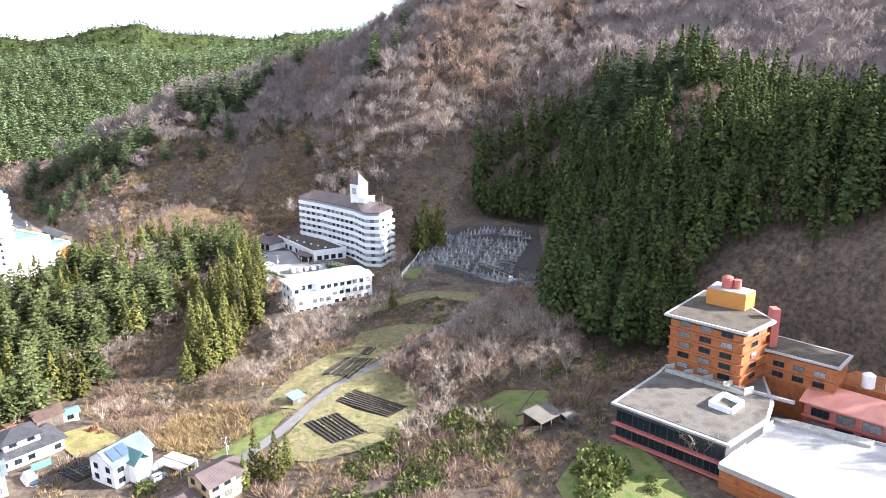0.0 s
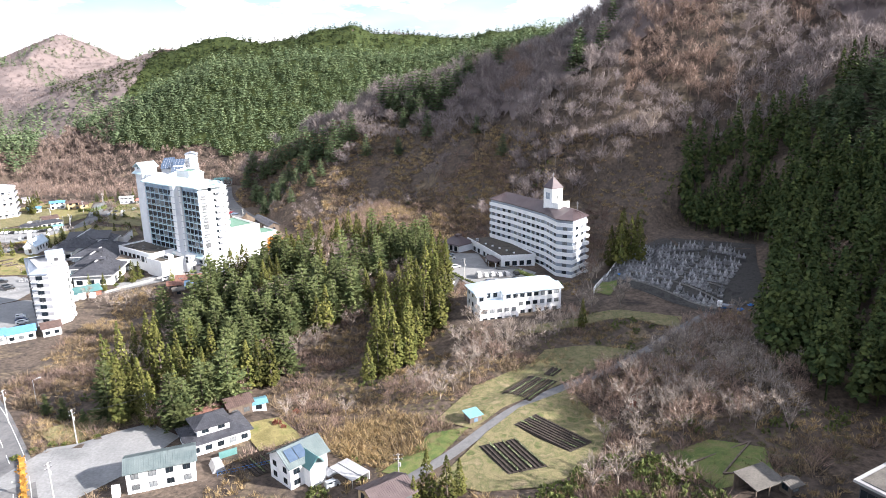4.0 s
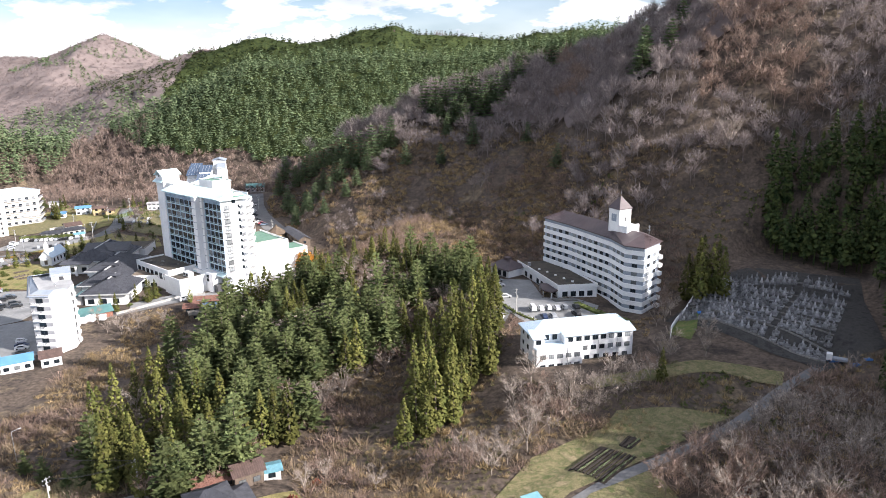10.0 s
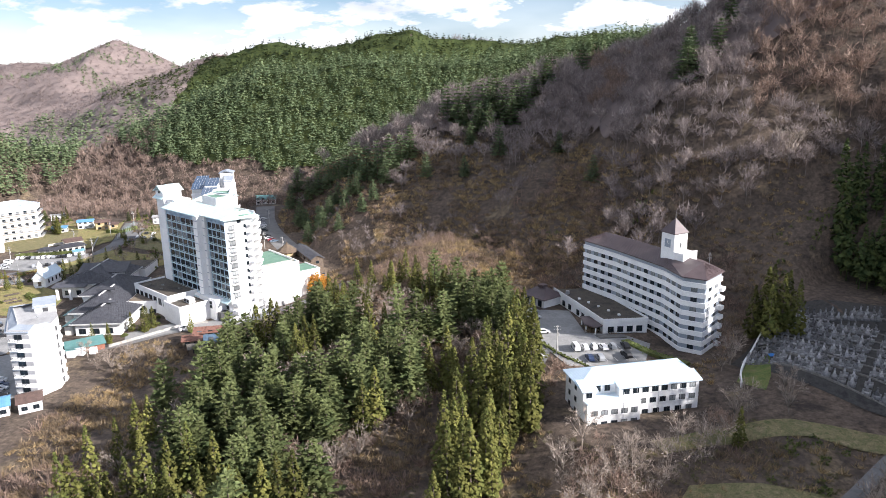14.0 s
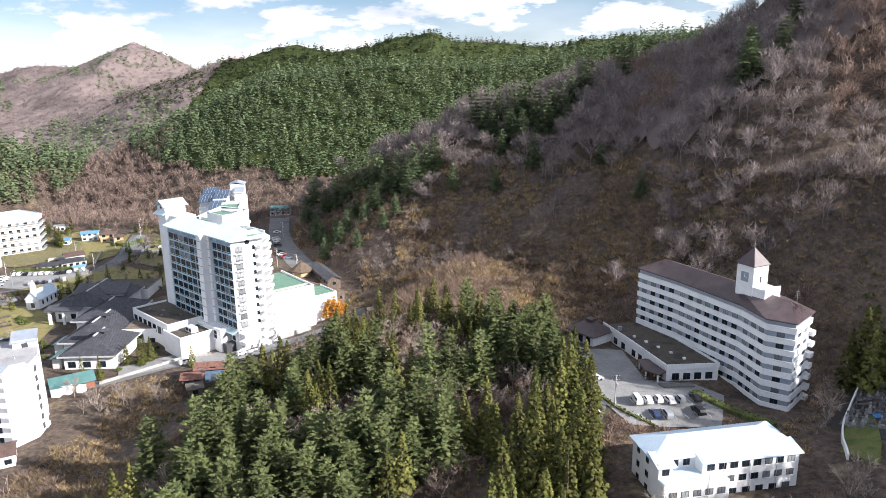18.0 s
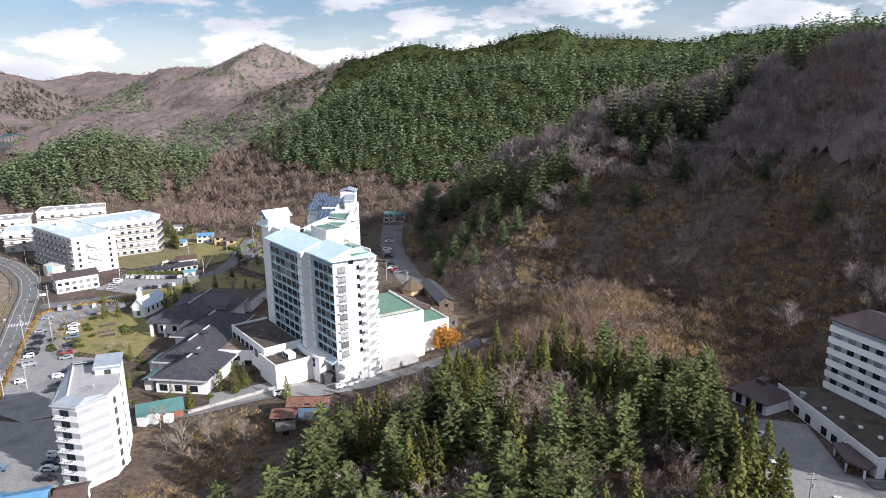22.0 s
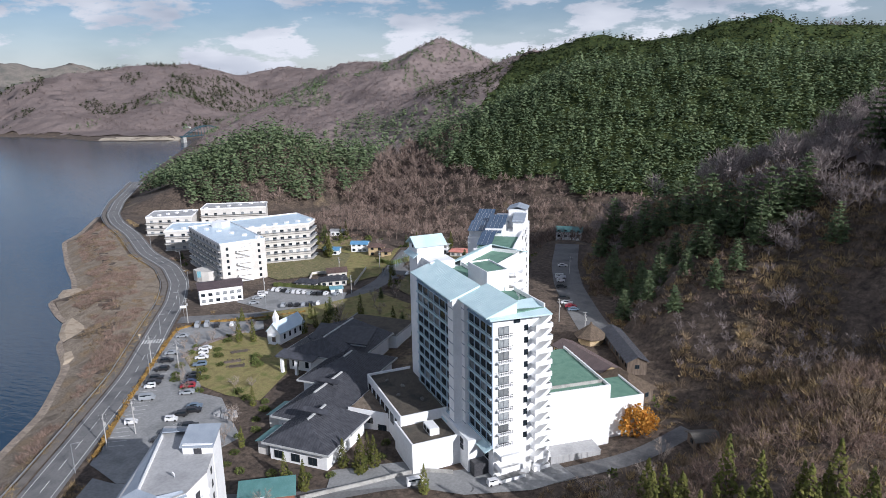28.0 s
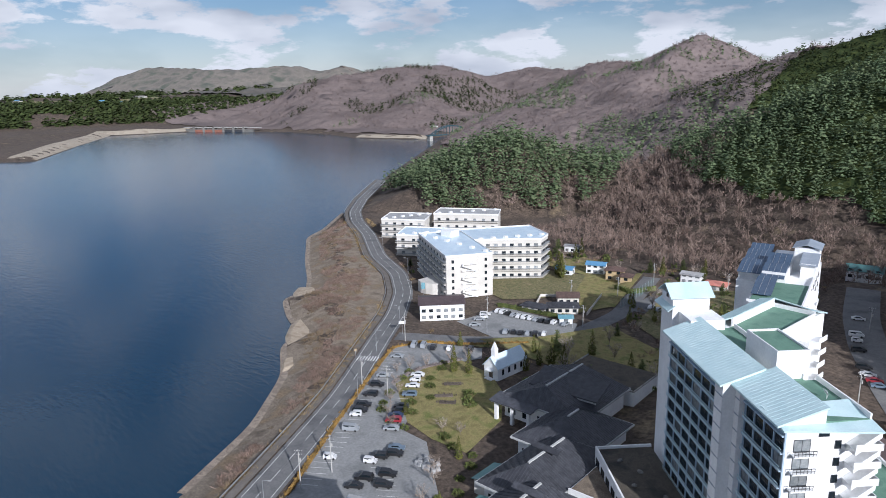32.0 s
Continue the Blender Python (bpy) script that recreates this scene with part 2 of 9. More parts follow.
# ---------------------------------------------------------------- materials
def mat(name, cols, scale=0.5, rough=0.8, metal=0.0, bump=0.0, bump_scale=8.0, rand=0.0, island=0.0, fine=0.25, spec=0.4, stretch=(1, 1, 1), trans=0.0):
    """A surface with two scales of variation in colour, a fine relief, and a shade that differs by piece."""
    m = bpy.data.materials.new(name)
    m.use_nodes = True
    t = m.node_tree
    n, ln = t.nodes, t.links
    b = n["Principled BSDF"]
    b.inputs["Roughness"].default_value = rough
    b.inputs["Metallic"].default_value = metal
    b.inputs["Specular IOR Level"].default_value = spec
    tc = n.new("ShaderNodeTexCoord")
    mp = n.new("ShaderNodeMapping")
    mp.inputs["Scale"].default_value = stretch
    ln.new(tc.outputs["Object"], mp.inputs["Vector"])
    n1 = n.new("ShaderNodeTexNoise")
    n1.inputs["Scale"].default_value, n1.inputs["Detail"].default_value = scale, 6
    ln.new(mp.outputs[0], n1.inputs["Vector"])
    ramp = n.new("ShaderNodeValToRGB")
    el = ramp.color_ramp.elements
    while len(el) < len(cols):
        el.new(0.5)
    for k, c in enumerate(cols):
        el[k].position = 0.32 + 0.36 * k / max(1, len(cols) - 1)
        el[k].color = (*c, 1)
    ln.new(n1.outputs[0], ramp.inputs[0])
    n2 = n.new("ShaderNodeTexNoise")
    n2.inputs["Scale"].default_value, n2.inputs["Detail"].default_value = scale * 14, 3
    ln.new(mp.outputs[0], n2.inputs["Vector"])
    hsv = n.new("ShaderNodeHueSaturation")
    ln.new(ramp.outputs[0], hsv.inputs["Color"])
    mr = n.new("ShaderNodeMapRange")
    mr.inputs["From Min"].default_value, mr.inputs["From Max"].default_value = 0.3, 0.7
    mr.inputs["To Min"].default_value, mr.inputs["To Max"].default_value = 1 - fine, 1 + fine
    ln.new(n2.outputs[0], mr.inputs["Value"])
    value = mr.outputs[0]
    for amount, node, out in ((rand, "ShaderNodeObjectInfo", "Random"), (island, "ShaderNodeNewGeometry", "Random Per Island")):
        if amount:
            r = n.new(node)
            k = n.new("ShaderNodeMapRange")
            k.inputs["To Min"].default_value, k.inputs["To Max"].default_value = 1 - amount, 1 + amount
            ln.new(r.outputs[out], k.inputs["Value"])
            mul = n.new("ShaderNodeMath")
            mul.operation = 'MULTIPLY'
            ln.new(value, mul.inputs[0])
            ln.new(k.outputs[0], mul.inputs[1])
            value = mul.outputs[0]
    ln.new(value, hsv.inputs["Value"])
    ln.new(hsv.outputs[0], b.inputs["Base Color"])
    if trans:
        thin = n.new("ShaderNodeBsdfTranslucent")
        both = n.new("ShaderNodeMixShader")
        both.inputs[0].default_value = trans
        ln.new(hsv.outputs[0], thin.inputs["Color"])
        ln.new(b.outputs[0], both.inputs[1])
        ln.new(thin.outputs[0], both.inputs[2])
        ln.new(both.outputs[0], n["Material Output"].inputs["Surface"])
    if bump:
        n3 = n.new("ShaderNodeTexNoise")
        n3.inputs["Scale"].default_value, n3.inputs["Detail"].default_value = bump_scale, 4
        ln.new(mp.outputs[0], n3.inputs["Vector"])
        bp = n.new("ShaderNodeBump")
        bp.inputs["Strength"].default_value, bp.inputs["Distance"].default_value = bump, 0.1
        ln.new(n3.outputs[0], bp.inputs["Height"])
        ln.new(bp.outputs[0], b.inputs["Normal"])
    return m

M = {
    "white": mat("white_render", [(.77, .77, .765), (.87, .87, .865), (.82, .815, .80)], .15, .75, fine=.05, bump=.1),
    "offwhite": mat("cream_render", [(.58, .55, .50), (.68, .65, .60)], .2, .8, fine=.06, bump=.1),
    "bluegrey": mat("blue_grey_panel", [(.27, .31, .36), (.33, .37, .42)], .4, .6, fine=.08),
    "greyband": mat("grey_band", [(.34, .34, .35), (.42, .42, .43)], .3, .7, fine=.08),
    "orange": mat("orange_brick_tile", [(.30, .10, .036), (.38, .135, .05), (.26, .085, .032)], .6, .6, fine=.2, bump=.3),
    "orangelight": mat("ochre_render", [(.52, .22, .055), (.60, .27, .07)], .4, .7, fine=.1),
    "redpink": mat("red_painted_render", [(.42, .12, .10), (.50, .16, .13)], .4, .7, fine=.12),
    "redroof": mat("salmon_metal_roof", [(.55, .22, .17), (.66, .30, .24)], .3, .45, fine=.12, spec=.5),
    "purpleroof": mat("brown_purple_metal_roof", [(.075, .052, .055), (.11, .08, .08)], .3, .45, fine=.15, spec=.5),
    "aquaroof": mat("pale_aqua_metal_roof", [(.50, .66, .68), (.60, .75, .76)], .3, .4, fine=.06, spec=.5),
    "blueroof": mat("pale_blue_metal_roof", [(.52, .64, .74), (.62, .73, .80)], .25, .35, fine=.08, spec=.5),
    "strongblue": mat("blue_metal_roof", [(.10, .25, .42), (.14, .32, .50)], .4, .4, fine=.12, rand=.15),
    "tealroof": mat("teal_metal_roof", [(.09, .21, .20), (.13, .27, .26)], .4, .45, fine=.1),
    "tealroof2": mat("grey_green_metal_roof", [(.12, .155, .155), (.175, .21, .205)], .4, .5, fine=.12),
    "mauveroof": mat("mauve_brown_metal_roof", [(.105, .078, .076), (.15, .115, .11)], .4, .5, fine=.12),
    "greendeck": mat("green_waterproof_deck", [(.10, .20, .15), (.15, .27, .20), (.12, .23, .17)], .3, .75, fine=.1),
    "darkdeck": mat("dark_flat_roof", [(.045, .042, .038), (.10, .085, .065), (.07, .06, .05)], .25, .9, fine=.25, bump=.3),
    "greydeck": mat("grey_flat_roof", [(.09, .083, .072), (.14, .128, .112), (.07, .064, .057)], .2, .9, fine=.2, bump=.2),
    "paledeck": mat("pale_roof_membrane", [(.30, .298, .298), (.41, .408, .405), (.35, .348, .348)], .12, .7, fine=.1),
    "tile": mat("black_roof_tile", [(.04, .041, .048), (.075, .077, .088)], .8, .45, fine=.3, rand=.2, spec=.5),
    "browntile": mat("brown_roof_tile", [(.09, .06, .05), (.15, .10, .085)], .8, .6, fine=.25, rand=.2),
    "thatch": mat("thatch", [(.10, .075, .055), (.16, .12, .085)], 1.2, .95, fine=.3, bump=.6),
    "trim": mat("pale_tile_edge", [(.40, .41, .40), (.56, .56, .55)], 1.5, .7, fine=.2),
    "glass": mat("window_glass", [(.010, .016, .022), (.022, .030, .036)], .3, .08, fine=.1, spec=.35, rand=.3),
    "curtain": mat("curtained_window", [(.14, .16, .17), (.30, .31, .31)], .8, .25, fine=.15, spec=.4, rand=.5),
    "frame": mat("dark_window_frame", [(.04, .04, .045), (.07, .07, .075)], 2, .5),
    "alu": mat("aluminium", [(.45, .46, .48), (.58, .59, .60)], 1.5, .4, .6, fine=.1),
    "concrete": mat("concrete", [(.30, .29, .27), (.42, .41, .38), (.24, .23, .21)], .4, .9, fine=.15, bump=.3),
    "asphalt": mat("asphalt", [(.115, .115, .118), (.18, .178, .175), (.14, .139, .138)], .12, .92, fine=.14, bump=.2),
    "carpark": mat("car_park_asphalt", [(.20, .203, .20), (.28, .28, .275), (.235, .237, .233)], .1, .9, fine=.14, bump=.2),
    "pavement": mat("pavement", [(.13, .115, .10), (.19, .17, .15)], .3, .9, fine=.15),
    "paint": mat("road_paint", [(.62, .62, .60), (.75, .75, .73)], 1.5, .7, fine=.2),
    "lawn": mat("winter_lawn", [(.17, .145, .055), (.26, .22, .09), (.145, .16, .045)], .25, .95, fine=.3, bump=.5),
    "meadow": mat("rough_grass", [(.10, .115, .04), (.22, .185, .095), (.13, .13, .055), (.26, .21, .12)], .3, .95, fine=.5, bump=.6),
    "fresh": mat("green_grass", [(.070, .115, .028), (.13, .155, .045), (.17, .15, .065)], .4, .95, fine=.35, bump=.6),
    "soil": mat("tilled_soil", [(.030, .024, .02), (.07, .055, .042)], 1.2, .95, fine=.35, bump=.6),
    "crop": mat("vegetable_rows", [(.12, .17, .05), (.30, .34, .20), (.10, .13, .04)], 2.5, .9, fine=.4, island=.4),
    "reed": mat("dry_reeds", [(.27, .19, .095), (.42, .315, .17), (.20, .135, .07)], .3, .95, fine=.25, island=.45, trans=0.25),
    "scrub": mat("brown_scrub_stems", [(.12, .088, .058), (.25, .185, .118), (.17, .125, .082)], .08, .95, fine=.15, island=.5),
    "bark": mat("bark", [(.09, .07, .055), (.17, .14, .115)], 2.0, .95, fine=.3, rand=.25),
    "palebark": mat("pale_twigs", [(.22, .178, .148), (.42, .355, .30)], .6, .95, fine=.2, rand=.25, island=.5),
    "twig": mat("brown_twigs", [(.165, .135, .126), (.32, .272, .255), (.22, .182, .172), (.385, .33, .308)], .1, .95, fine=.15, island=.4, trans=.3),
    "footwood": mat("grey_russet_twigs", [(.15, .105, .085), (.27, .20, .165), (.20, .145, .12)], .05, .95, fine=.15, island=.45),
    "farmixed": mat("far_mixed_wood", [(.10, .098, .085), (.165, .145, .125), (.075, .085, .068)], .012, .95, fine=.15, island=.2),
    # white bay parts with the blue of their shade as base colour
    "shadeblue": mat("white_bay_in_blue_shade", [(.36, .46, .56), (.44, .54, .63)], .3, .6, fine=.06),
    # haze over the far woods is put in as a paler twig colour
    "hazetwig": mat("hazed_far_twigs", [(.18, .142, .132), (.25, .20, .186), (.215, .17, .158)], .012, .95, fine=.1, island=.15, trans=0.25),
    "redtwig": mat("russet_twigs", [(.165, .115, .092), (.30, .215, .17), (.215, .152, .122)], .06, .95, fine=.15, island=.5, trans=.15),
    "cedar": mat("cedar_foliage", [(.056, .070, .020), (.135, .132, .038), (.08, .096, .028), (.15, .122, .042)], .12, .9, fine=.2, rand=.4, island=.3, spec=.12, trans=.15),
    "pine": mat("pine_foliage", [(.072, .10, .042), (.145, .168, .068), (.10, .13, .054)], .15, .9, fine=.2, rand=.3, island=.25, spec=.1, trans=.18),
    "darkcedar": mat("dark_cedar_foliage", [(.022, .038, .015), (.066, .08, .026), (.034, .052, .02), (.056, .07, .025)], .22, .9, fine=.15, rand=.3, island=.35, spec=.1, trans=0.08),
    # hill pine green made paler and greyer, with haze in the colour
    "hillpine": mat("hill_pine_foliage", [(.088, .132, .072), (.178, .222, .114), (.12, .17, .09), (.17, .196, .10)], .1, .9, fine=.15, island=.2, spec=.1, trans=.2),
    "hedge": mat("hedge_leaves", [(.075, .115, .035), (.16, .18, .055), (.11, .145, .045)], .8, .9, fine=.3, island=.4, rand=.2, trans=.25),
    "goldhedge": mat("golden_hedge_leaves", [(.22, .13, .035), (.34, .21, .06)], .8, .9, fine=.3, island=.45),
    "goldleaf": mat("golden_leaves", [(.50, .24, .04), (.62, .34, .07)], 1.0, .9, fine=.25, island=.4, trans=0.3),
    "redleaf": mat("dull_red_leaves", [(.22, .07, .05), (.32, .12, .08)], 1.0, .9, fine=.25, island=.4, trans=0.2),
    "metal_dark": mat("dark_metal", [(.05, .05, .055), (.08, .08, .085)], 2, .5, .3),
    "pole": mat("concrete_pole", [(.38, .37, .35), (.48, .47, .45)], 2, .85),
    "blue": mat("blue_sheet", [(.03, .16, .45), (.05, .22, .55)], 1.5, .5),
    "aquasheet": mat("aqua_sheet_roof", [(.15, .34, .40), (.20, .40, .46)], 1.5, .5),
    "timber": mat("weathered_timber", [(.10, .075, .055), (.18, .14, .11)], 1.5, .9, stretch=(1, 1, .2)),
    "wallblue": mat("blue_corrugated_wall", [(.10, .17, .26), (.15, .23, .33)], 1.0, .6, fine=.15),
    "rustroof": mat("rusty_metal_roof", [(.16, .07, .05), (.25, .13, .10), (.12, .06, .045)], .8, .7, fine=.3),
    "solar": mat("solar_panel", [(.05, .08, .13), (.08, .12, .18)], 1.0, .15, fine=.1, spec=.8),
    "granite": mat("grave_granite", [(.05, .05, .053), (.27, .27, .275), (.12, .12, .125)], .8, .4, fine=.2, rand=.6, island=.5),
    "stone": mat("retaining_stone", [(.14, .135, .125), (.24, .23, .21)], 1.2, .95, fine=.3, bump=.5, rand=.2),
    "ironblue": mat("bridge_paint", [(.022, .06, .08), (.032, .08, .10)], .4, .6),
    "tyre": mat("tyre_rubber", [(.015, .015, .015), (.03, .03, .03)], 3, .8),
    "brickred": mat("red_brick_wall", [(.22, .09, .06), (.30, .13, .09)], 2, .85, fine=.25),
    "fascia": mat("tan_fascia", [(.45, .33, .18), (.55, .42, .25)], .8, .7),
}
CAR_PAINT = [mat("car_paint_" + n, [c, tuple(v * .85 for v in c)], .5, .28, fine=.03, spec=.6) for n, c in
             (("white", (.72, .72, .72)), ("black", (.02, .02, .022)), ("silver", (.32, .34, .36)), ("navy", (.03, .05, .11)), ("red", (.30, .03, .04)), ("steel", (.14, .19, .25)))]

# ---------------------------------------------------------------- mesh helpers
class MB:
    """Collects faces of one mesh."""
    def __init__(self):
        self.v, self.f = [], []

    def face(self, *pts):
        k = len(self.v)
        self.v += [tuple(p) for p in pts]
        self.f.append(tuple(range(k, k + len(pts))))
        return self

    def prism(self, poly, z0, z1, top=None):
        """Upright prism over a plan outline (counter-clockwise); top: outline at the top where it differs."""
        k, n = len(self.v), len(poly)
        zb = z0 if isinstance(z0, (list, tuple)) else [z0] * n
        zt = z1 if isinstance(z1, (list, tuple)) else [z1] * n
        self.v += [(x, y, z) for (x, y), z in zip(poly, zb)] + [(x, y, z) for (x, y), z in zip(top or poly, zt)]
        self.f += [(k + i, k + (i + 1) % n, k + n + (i + 1) % n, k + n + i) for i in range(n)]
        self.f += [tuple(range(k + n - 1, k - 1, -1)), tuple(range(k + n, k + 2 * n))]
        return self

    def box(self, x0, y0, z0, x1, y1, z1):
        return self.prism([(x0, y0), (x1, y0), (x1, y1), (x0, y1)], z0, z1)

    def beam(self, a, b, w, h):
        """A bar from a to b, w wide and h high, the points on its top middle line."""
        a, b = Vector(a), Vector(b)
        d = (b - a)
        s = Vector((-d.y, d.x, 0))
        s = s.normalized() * (w / 2) if s.length > 1e-6 else Vector((w / 2, 0, 0))
        u = d.normalized().cross(s).normalized() * h if s.length else Vector((0, 0, h))
        if u.z < 0:
            u = -u
        k = len(self.v)
        for p in (a, b):
            self.v += [tuple(p - s - u), tuple(p + s - u), tuple(p + s), tuple(p - s)]
        self.f += [(k, k + 1, k + 2, k + 3), (k + 7, k + 6, k + 5, k + 4), (k, k + 4, k + 5, k + 1), (k + 1, k + 5, k + 6, k + 2), (k + 2, k + 6, k + 7, k + 3), (k + 3, k + 7, k + 4, k)]
        return self

    def tube(self, a, b, r0, r1=None, n=6):
        a, b = Vector(a), Vector(b)
        r1 = r0 if r1 is None else r1
        d = (b - a).normalized()
        p = d.orthogonal().normalized()
        q = d.cross(p)
        k = len(self.v)
        for c, r in ((a, r0), (b, r1)):
            for i in range(n):
                t = 2 * math.pi * i / n
                self.v.append(tuple(c + (p * math.cos(t) + q * math.sin(t)) * r))
        self.f += [(k + i, k + (i + 1) % n, k + n + (i + 1) % n, k + n + i) for i in range(n)]
        self.f += [tuple(range(k + n - 1, k - 1, -1)), tuple(range(k + n, k + 2 * n))]
        return self

    def slab(self, pts, t):
        """A sloping sheet of thickness t under the given outline."""
        k, n = len(self.v), len(pts)
        self.v += [tuple(p) for p in pts] + [(p[0], p[1], p[2] - t) for p in pts]
        self.f.append(tuple(range(k, k + n)))
        self.f.append(tuple(range(k + 2 * n - 1, k + n - 1, -1)))
        self.f += [(k + n + i, k + n + (i + 1) % n, k + (i + 1) % n, k + i) for i in range(n)]
        return self

    def mesh(self, name, material, smooth=False):
        me = bpy.data.meshes.new(name)
        me.from_pydata(self.v, [], self.f)
        me.materials.append(material)
        if smooth:
            me.polygons.foreach_set("use_smooth", [True] * len(me.polygons))
        me.update()
        return me

def arrays_mesh(name, v, f, material):
    """A mesh from arrays of places and of triangles."""
    me = bpy.data.meshes.new(name)
    me.vertices.add(len(v))
    me.vertices.foreach_set("co", np.ascontiguousarray(v, np.float32).ravel())
    me.loops.add(f.size)
    me.loops.foreach_set("vertex_index", np.ascontiguousarray(f, np.int32).ravel())
    me.polygons.add(len(f))
    me.polygons.foreach_set("loop_start", np.arange(0, f.size, f.shape[1], dtype=np.int32))
    me.update(calc_edges=True)
    me.materials.append(material)
    return me

def part(name, mb, material, parent, label="", smooth=False):
    """One mesh object under a thing or a part; mb may be a mesh that is shared."""
    ob = new(name, mb if isinstance(mb, bpy.types.Mesh) else mb.mesh(name, material, smooth))
    ob.parent = parent
    return tagged(ob, label)

def thing(name, label, category, x=0, y=0, z=0, yaw=0, group="", kind=""):
    ob = new(name)
    ob.empty_display_size = 0.5
    ob.matrix_basis = pose(x, y, z, 0, 0, yaw)
    return tagged(ob, label, category, group, kind)

def single(name, mb, material, label, category, kind="", group="", loc=(0, 0, 0), smooth=False):
    ob = new(name, mb if isinstance(mb, bpy.types.Mesh) else mb.mesh(name, material, smooth))
    ob.location = loc
    return tagged(ob, label, category, group, kind)

WINDOWS = {}
def window(parent, x, y, z, yaw, w, h, glass="glass", name="window", split=2):
    """A framed window on a wall, its lower middle at x, y, z; yaw turns its outward side from -y."""
    key = (w, h, glass, split)
    if key not in WINDOWS:
        f = MB()
        t = 0.07
        f.box(-w / 2 - t, -.07, -t, w / 2 + t, .03, 0).box(-w / 2 - t, -.07, h, w / 2 + t, .03, h + t)
        f.box(-w / 2 - t, -.07, 0, -w / 2, .03, h).box(w / 2, -.07, 0, w / 2 + t, .03, h)
        for i in range(1, split):
            f.box(-w / 2 + w * i / split - .03, -.06, 0, -w / 2 + w * i / split + .03, .02, h)
        WINDOWS[key] = (f.mesh("window_frame", M["frame"]), MB().box(-w / 2, -.03, 0, w / 2, .02, h).mesh("pane", M[glass]))
    ob = part(name, WINDOWS[key][0], None, parent)
    ob.matrix_basis = pose(x, y, z, 0, 0, yaw)
    part("pane", WINDOWS[key][1], None, ob)
    return ob

def hip_roof(mb, x0, y0, x1, y1, z, rise, over=.6, inset=None, t=.25):
    """A hipped roof over a rectangle, with its ridge along the longer side."""
    x0, y0, x1, y1 = x0 - over, y0 - over, x1 + over, y1 + over
    if x1 - x0 >= y1 - y0:
        i = (y1 - y0) / 2 if inset is None else inset
        a, b = (x0 + i, (y0 + y1) / 2, z + rise), (x1 - i, (y0 + y1) / 2, z + rise)
        sides = [[(x0, y0, z), (x1, y0, z), b, a], [(x1, y1, z), (x0, y1, z), a, b], [(x1, y0, z), (x1, y1, z), b], [(x0, y1, z), (x0, y0, z), a]]
    else:
        i = (x1 - x0) / 2 if inset is None else inset
        a, b = ((x0 + x1) / 2, y0 + i, z + rise), ((x0 + x1) / 2, y1 - i, z + rise)
        sides = [[(x1, y0, z), (x1, y1, z), b, a], [(x0, y1, z), (x0, y0, z), a, b], [(x0, y0, z), (x1, y0, z), a], [(x1, y1, z), (x0, y1, z), b]]
    for s in sides:
        mb.slab(s, t)
    return a, b, sides

def ribs(mb, side, step, w=.06, h=.06):
    """Standing seams up a roof side, whose first two corners are the eave."""
    p = [Vector(c) for c in side]
    e = (p[1] - p[0])
    n = max(2, int(e.length / step))
    nrm = e.cross(p[-1] - p[0]).normalized()
    if nrm.z < 0:
        nrm = -nrm
    up = nrm.cross(e).normalized()
    if up.z < 0:
        up = -up
    ed = e.normalized()
    pts = [((q - p[0]).dot(ed), (q - p[0]).dot(up)) for q in p]
    for i in range(1, n):
        s = e.length * i / n
        top = 0
        for (ax, ay), (bx, by) in zip(pts[1:], pts[2:] + pts[:1]):
            if min(ax, bx) <= s <= max(ax, bx) and abs(bx - ax) > 1e-6:
                top = max(top, ay + (by - ay) * (s - ax) / (bx - ax))
        if top > .3:
            a = p[0] + ed * s + nrm * h
            mb.beam(a, a + up * top, w, h)

# ---------------------------------------------------------------- ground, water, sky detail
ground_mat = mat("hillside_ground", [(.042, .032, .026), (.115, .086, .064), (.07, .053, .042), (.19, .145, .092)], .05, .97, fine=.55, bump=1.0, bump_scale=1.2)
GX, GY = axis(-4750, -330, 230, 1500, 3.0, 1.027), axis(-500, -20, 430, 4300, 3.0, 1.027)
me = grid_mesh("ground", GX, GY, ground)
GZ = np.empty(len(GX) * len(GY) * 3, np.float32)
me.vertices.foreach_get("co", GZ)
GZ = GZ.reshape(len(GY), len(GX), 3)[..., 2].astype(float)

def surface(x, y):
    """The height of the ground sheet itself."""
    x, y = np.asarray(x, float), np.asarray(y, float)
    i = np.clip(np.searchsorted(GX, x) - 1, 0, len(GX) - 2)
    j = np.clip(np.searchsorted(GY, y) - 1, 0, len(GY) - 2)
    s, t = (x - GX[i]) / (GX[i + 1] - GX[i]), (y - GY[j]) / (GY[j + 1] - GY[j])
    return (GZ[j, i] * (1 - s) + GZ[j, i + 1] * s) * (1 - t) + (GZ[j + 1, i] * (1 - s) + GZ[j + 1, i + 1] * s) * t

def gz(x, y):
    return float(surface(x, y))

me.materials.append(ground_mat)
for node in ground_mat.node_tree.nodes:
    if node.type == 'TEX_NOISE':
        node.inputs["Roughness"].default_value = .68
tagged(new("ground", me), "brown leaf-littered valley floor and hillsides with dry grass", "ground", kind="structure")

